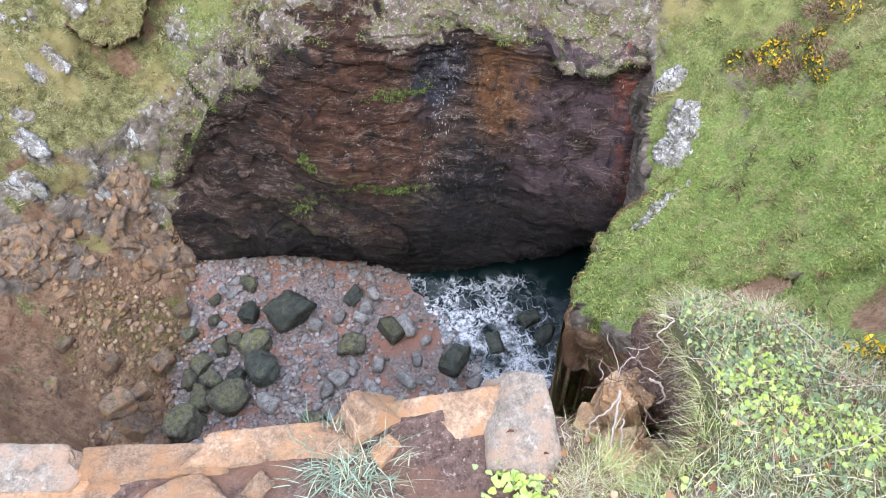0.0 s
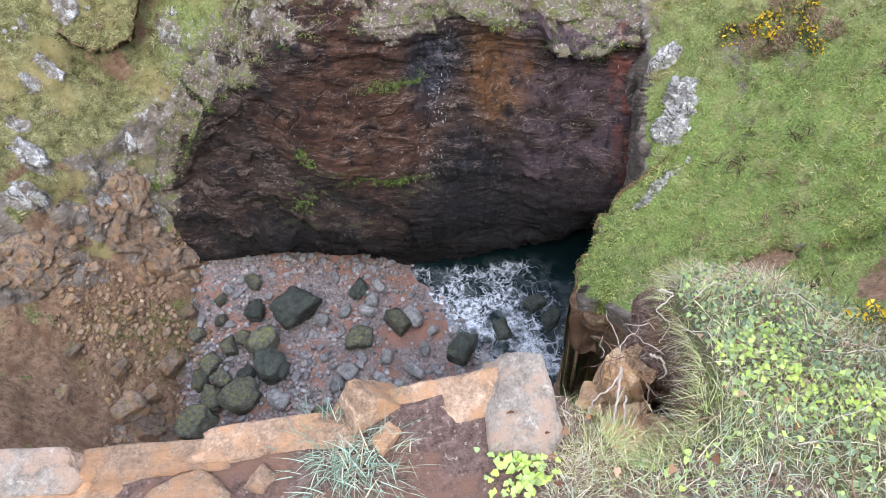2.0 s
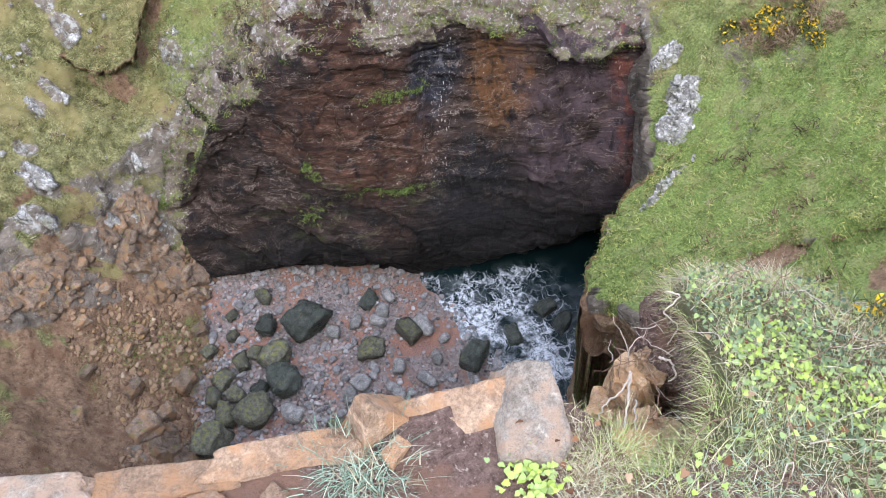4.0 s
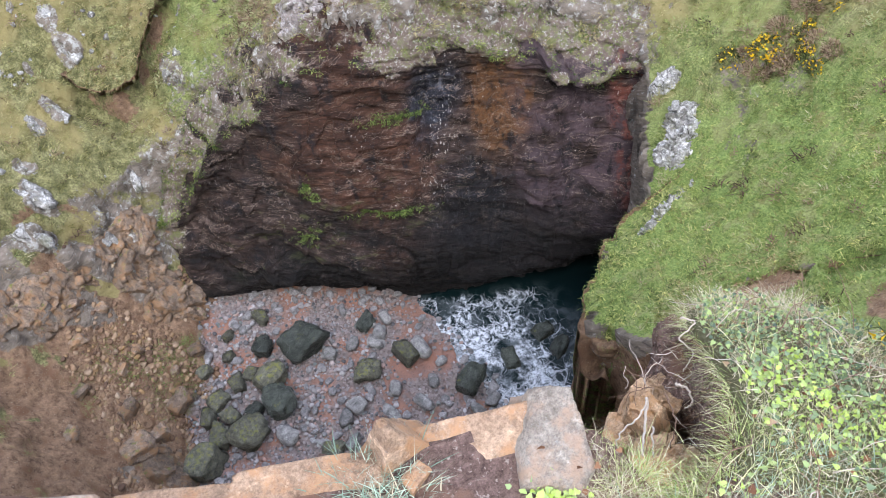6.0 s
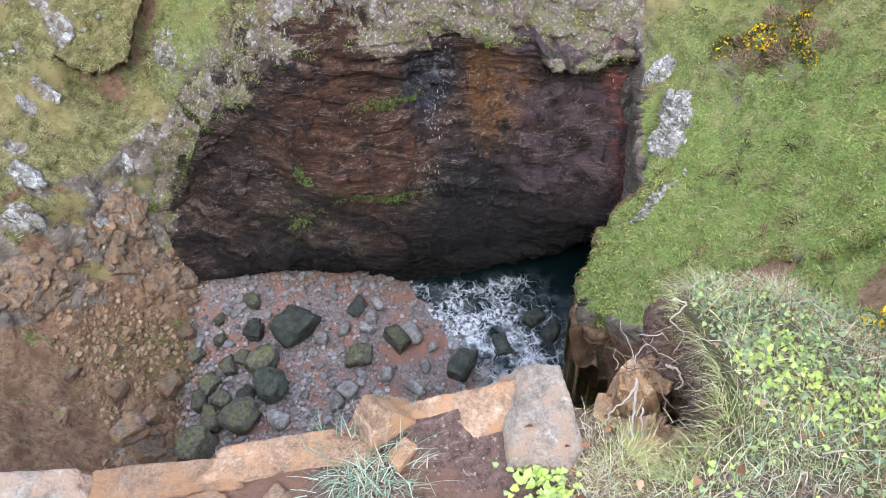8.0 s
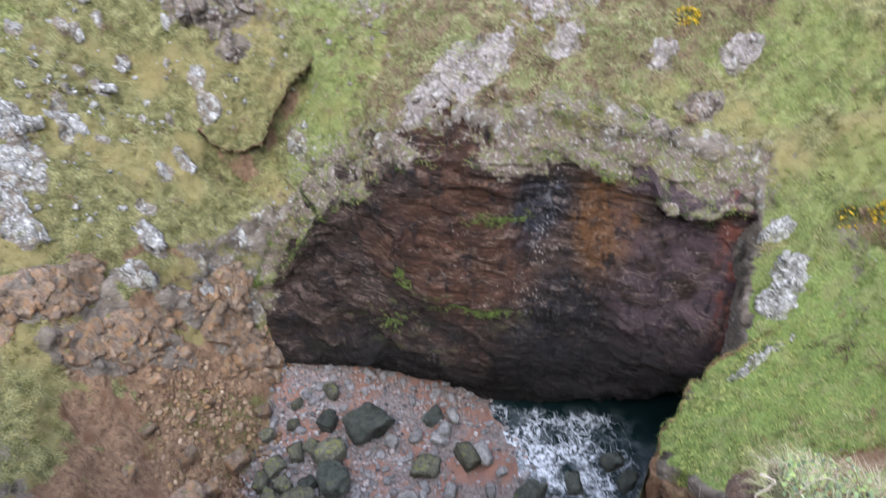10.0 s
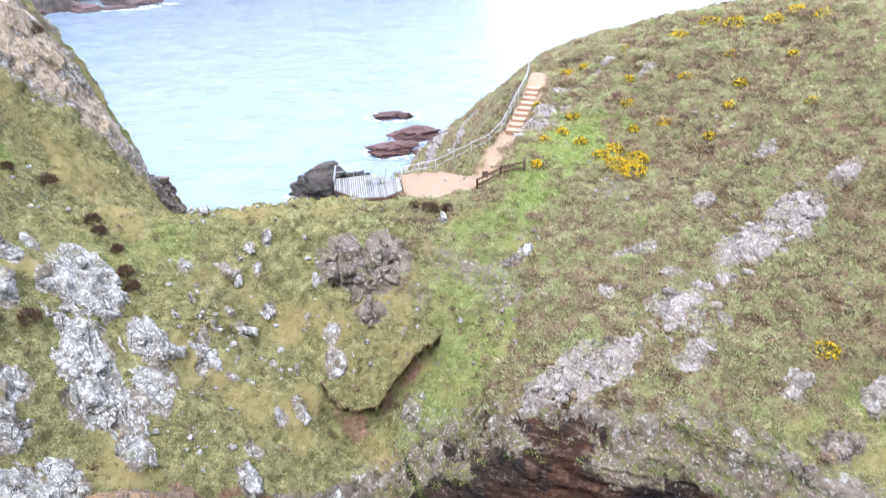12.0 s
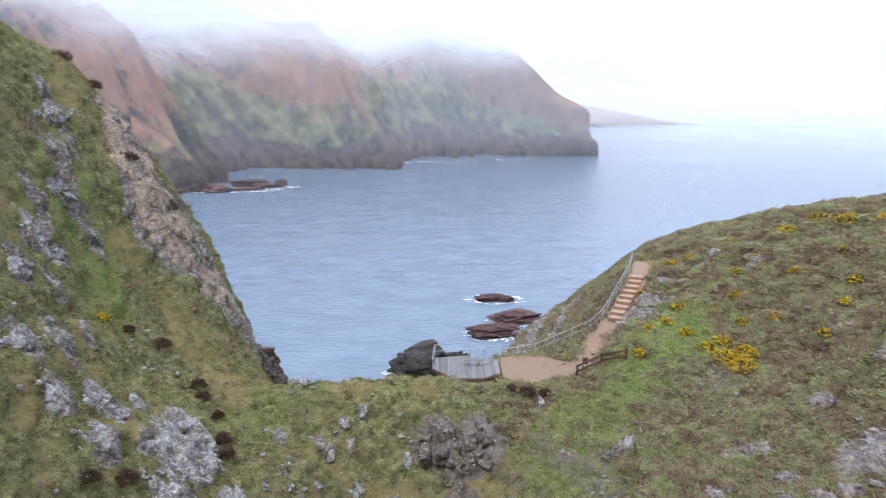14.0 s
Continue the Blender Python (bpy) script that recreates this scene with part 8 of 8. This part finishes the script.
def build_bank_litter():
    """Dry stalks and fresh blades lying over the leaves of the bank."""
    rng = np.random.default_rng(73)
    for name, count, mat, label in (("dry_stalks", 5200, MAT_STRAW, "dry broken stalks lying over the bank"), ("brown_stalks", 1500, MAT_DEADLEAF, "brown dead stalks tangled in the bank"), ("fresh_blades", 5200, MAT_BANKGRASS, "fresh grass blades between the ivy leaves")):
        p = over_bank(count, rng, 0.7)
        patch = fbm(p[:, 0], p[:, 1], 0 * p[:, 0], 0.25, 3, len(name) + 40)
        p = p[patch + rng.normal(size=count) * 0.2 > -0.05]
        m = len(p)
        base = np.stack([p[:, 0], p[:, 1], ledge_height(p[:, 0], p[:, 1]) + rng.uniform(0.03, 0.10, m)], -1)
        way = np.array([0.0, 0.0, 0.35]) + rng.normal(size=(m, 3)) * 0.6
        way[:, 2] = np.abs(way[:, 2])
        way /= np.linalg.norm(way, axis=1)[:, None]
        me = blades(name, base, way, rng.uniform(0.025, 0.085, m), 0.0021 * rng.uniform(0.6, 1.4, m), rng.uniform(0.1, 0.7, m), rng.uniform(0.2, 1.0, m), mat, rng, 3)
        tagged(new(name, me), label, "grass", kind="stuff")


build_bank_litter()


def leaf_form():
    """An ivy leaf of unit length: five lobes, folded along its rib."""
    half = [(0.22, -0.10), (0.42, 0.04), (0.40, 0.22), (0.48, 0.38), (0.30, 0.52), (0.18, 0.78)]
    r = [(0, 0), *half, (0, 1.0), *[(-x, y) for x, y in half[::-1]]]
    v = [(x, y, 0.25 * abs(x) - 0.18 * y * y) for x, y in r] + [(0, 0.40, -0.05)]
    f = [(len(r), i, (i + 1) % len(r)) for i in range(len(r))]
    return np.array(v), np.array(f)


def leaves(name, base, size, facing, tone, material, rng, label, category):
    v, f = leaf_form()
    n = len(base)
    V = np.zeros((n, len(v), 3))
    for i in range(n):
        z = Vector(facing[i])
        q = z.to_track_quat("Z", "Y") @ Euler((0, 0, rng.uniform(0, 6.28))).to_quaternion()
        V[i] = v @ np.array(q.to_matrix()).T * size[i] + base[i]
    F = (np.arange(n) * len(v))[:, None, None] + f[None]
    me = raw_mesh(name, V.reshape(-1, 3), F.reshape(-1, 3), [material])
    at = me.attributes.new("tone", "FLOAT", "POINT")
    at.data.foreach_set("value", np.repeat(tone, len(v)).astype(np.float32))
    return tagged(new(name, me), label, category, kind="stuff")


def build_ivy():
    rng = np.random.default_rng(81)
    p = over_bank(21000, rng, 0.66)
    dense = fbm(p[:, 0], p[:, 1], 0 * p[:, 0], 0.4, 3, 82) + 0.35 * smooth(0.0, 0.35, p[:, 0] - 0.85)
    p = p[dense + rng.normal(size=len(p)) * 0.15 > 0.02]
    m = len(p)
    base = np.stack([p[:, 0], p[:, 1], ledge_height(p[:, 0], p[:, 1]) + 0.0 + 0.10 * rng.random(m)], -1)
    face = np.array([-0.2, -0.2, 0.9]) + rng.normal(size=(m, 3)) * 0.65
    bright = sum(np.exp(-(((p[:, 0] - a) / ra) ** 2 + ((p[:, 1] - b) / rb) ** 2)) for a, b, ra, rb in ((1.16, 0.36, 0.11, 0.17), (1.32, 0.58, 0.09, 0.10), (1.30, 0.20, 0.10, 0.10), (1.02, 0.55, 0.06, 0.08), (0.78, 0.34, 0.06, 0.05)))
    patch = fbm(p[:, 0], p[:, 1], 0 * p[:, 0], 0.22, 3, 83)
    tone = np.clip(0.02 + 0.50 * rng.random(m) + 0.30 * patch + 0.40 * bright * rng.uniform(0.3, 1.2, m), 0, 1)
    leaves("ivy", base, 0.008 + 0.011 * rng.random(m) ** 1.5, face, tone, MAT_IVY, rng, "dark and yellow-green ivy trailing over the bank", "ivy")
    m = 150
    p = np.stack([0.40 + rng.normal(size=m) * 0.04, 0.51 + rng.normal(size=m) * 0.04], -1)
    base = np.stack([p[:, 0], p[:, 1], ledge_height(p[:, 0], p[:, 1]) + rng.uniform(0.003, 0.03, m)], -1)
    face = np.array([-0.2, -0.3, 1.0]) + rng.normal(size=(m, 3)) * 0.4
    leaves("ivy_sprig", base, rng.uniform(0.012, 0.022, m), face, rng.uniform(0.40, 0.72, m), MAT_IVY, rng, "fresh yellow-green ivy leaves beside the bare soil", "ivy")
    p = over_bank(420, rng)
    m = len(p)
    base = np.stack([p[:, 0], p[:, 1], ledge_height(p[:, 0], p[:, 1]) + rng.uniform(0.01, 0.06, m)], -1)
    leaves("dead_leaves", base, rng.uniform(0.012, 0.024, m), np.array([0, 0, 1.0]) + rng.normal(size=(m, 3)) * 0.6, rng.random(m), MAT_DEADLEAF, rng, "brown dead leaves caught in the grass", "leaves")


build_ivy()


def wander(start, way, steps, step, bend, rng, sag=0.0):
    p, d, pts = Vector(start), Vector(way).normalized(), []
    for i in range(steps):
        pts.append(p.copy())
        d = (d + Vector(rng.normal(size=3) * bend) + Vector((0, 0, -sag))).normalized()
        p = p + d * step
    return pts


# dead roots below the bank, as bends (x, y, z)
ROOTS = [
    [(0.911, 0.713, 42.753), (0.844, 0.643, 42.75), (0.776, 0.58, 42.775), (0.732, 0.503, 42.806)], [(0.9, 0.697, 42.766), (0.844, 0.671, 42.77), (0.76, 0.658, 42.791), (0.711, 0.625, 42.787)],
    [(1.01, 0.7, 42.745), (1.027, 0.67, 42.755), (1.02, 0.626, 42.738), (0.992, 0.629, 42.716)], [(1.194, 0.886, 42.712), (1.242, 0.844, 42.697), (1.15, 0.834, 42.694), (1.165, 0.769, 42.678), (1.094, 0.745, 42.66)],
    [(0.856, 0.625, 42.772), (0.793, 0.559, 42.797), (0.746, 0.485, 42.828)], [(0.706, 0.513, 42.821), (0.635, 0.469, 42.854), (0.581, 0.456, 42.879)], [(0.965, 0.7, 42.748), (0.933, 0.607, 42.753), (0.853, 0.548, 42.761)],
]


def build_hanging():
    """Dead stalks and fine roots hanging over the edge of the bank."""
    rng = np.random.default_rng(89)
    E = np.array(LEDGE_EDGE)
    for name, count, mat, label in (("hanging_straw", 1100, MAT_STRAW, "dead straw hanging over the edge of the bank"), ("fine_roots", 700, MAT_DEADLEAF, "fine brown roots hanging from the bank's edge"), ("hanging_grass", 900, MAT_BANKGRASS, "green grass leaning over the edge of the bank")):
        x = 0.66 + 1.25 * rng.random(count) ** 1.6
        y = np.interp(x, E[:, 0], E[:, 1]) + rng.normal(size=count) * 0.012
        drop = rng.uniform(0.0, 0.30 if mat is not MAT_BANKGRASS else 0.05, count)
        base = np.stack([x, y + 0.02, ledge_height(x, y) - drop], -1)
        way = np.array([-0.25, 0.35, 0.1]) + rng.normal(size=(count, 3)) * 0.35
        way /= np.linalg.norm(way, axis=1)[:, None]
        me = blades(name, base, way, rng.uniform(0.03, 0.085, count), 0.0018 * rng.uniform(0.6, 1.4, count), rng.uniform(0.5, 1.3, count), rng.random(count), mat, rng, 5)
        tagged(new(name, me), label, "grass", kind="stuff")


build_hanging()


def build_brambles():
    rng = np.random.default_rng(91)
    for i, (x, y) in enumerate(over_bank(230, rng, 0.8)):
        pts = wander((x, y, feet(x, y) + 0.02), (rng.normal() * 0.8, rng.normal() * 0.8, 0.6), 12, rng.uniform(0.014, 0.034), 0.22, rng, 0.14)
        r = rng.uniform(0.0011, 0.0024)
        ob = tube_part("bramble_stem", pts, [r * (1 - 0.6 * k / 11) for k in range(12)], MAT_STEM, None, "", 5)
        if i % 3 == 0:
            ob.data.materials[0] = MAT_ROOT
        tagged(ob, "thin arching bramble stem in the bank", "bramble", "bramble stems")
    for i, bends in enumerate(ROOTS):
        B = np.array(bends)
        n = 8 * (len(B) - 1) + 1
        k = np.linspace(0, len(B) - 1, n)
        pts = np.stack([np.interp(k, np.arange(len(B)), B[:, c]) for c in range(3)], -1)
        ker = np.array([1, 2, 3, 2, 1]) / 9
        pad = np.pad(pts, ((2, 2), (0, 0)), mode="edge")
        pts = np.stack([np.convolve(pad[:, c], ker, "valid") for c in range(3)], -1) + rng.normal(size=(n, 3)) * 0.002
        r = (0.0050, 0.0038, 0.0045, 0.0034, 0.0034, 0.003, 0.003)[i]
        ob = tube_part("root", pts, [r * (1 - 0.5 * q / (n - 1)) for q in range(n)], MAT_STEM if i == 6 else MAT_ROOT, None, "", 7)
        tagged(ob, "pale twisted dead root hanging from the bank", "root", "hanging roots")
    for i in range(46):
        x, y = rng.uniform(0.92, 1.16), rng.uniform(0.55, 0.82)
        pts = wander((x, y, 42.62 + 0.12 * rng.random()), (rng.normal(), rng.normal(), 0.4 * rng.normal()), 9, rng.uniform(0.012, 0.022), 0.35, rng, 0.05)
        ob = tube_part("twig", pts, [0.0016 * (1 - 0.07 * q) for q in range(9)], MAT_STEM if i % 3 else MAT_ROOT, None, "", 5)
        tagged(ob, "thin dead twig caught below the bank", "twig", "dead twigs")


build_brambles()


def build_near_gorse():
    rng = np.random.default_rng(95)
    bush = tagged(new("gorse_sprig"), "gorse sprig with yellow blossom on the bank", "gorse", "gorse bushes")
    c = np.array([1.83, 0.43])
    n = 320
    p = c + rng.normal(size=(n, 2)) * 0.06
    base = np.stack([p[:, 0], p[:, 1], ledge_height(p[:, 0], p[:, 1]) + rng.uniform(0, 0.10, n)], -1)
    way = np.array([0, 0, 0.8]) + rng.normal(size=(n, 3)) * 0.5
    way /= np.linalg.norm(way, axis=1)[:, None]
    new("foliage", blades("foliage", base, way, rng.uniform(0.03, 0.08, n), np.full(n, 0.004), np.full(n, 0.1), rng.random(n), MAT_GORSE, rng, 2)).parent = bush
    k = base[rng.choice(n, 70)] + np.array([0, 0, 0.05])
    way = rng.normal(size=(70, 3)) + np.array([0, 0, 0.7])
    way /= np.linalg.norm(way, axis=1)[:, None]
    tagged(new("blossom", blades("blossom", k, way, np.full(70, 0.022), np.full(70, 0.018), np.zeros(70), rng.random(70), MAT_BLOSSOM, rng, 2)), "yellow gorse blossom").parent = bush


build_near_gorse()
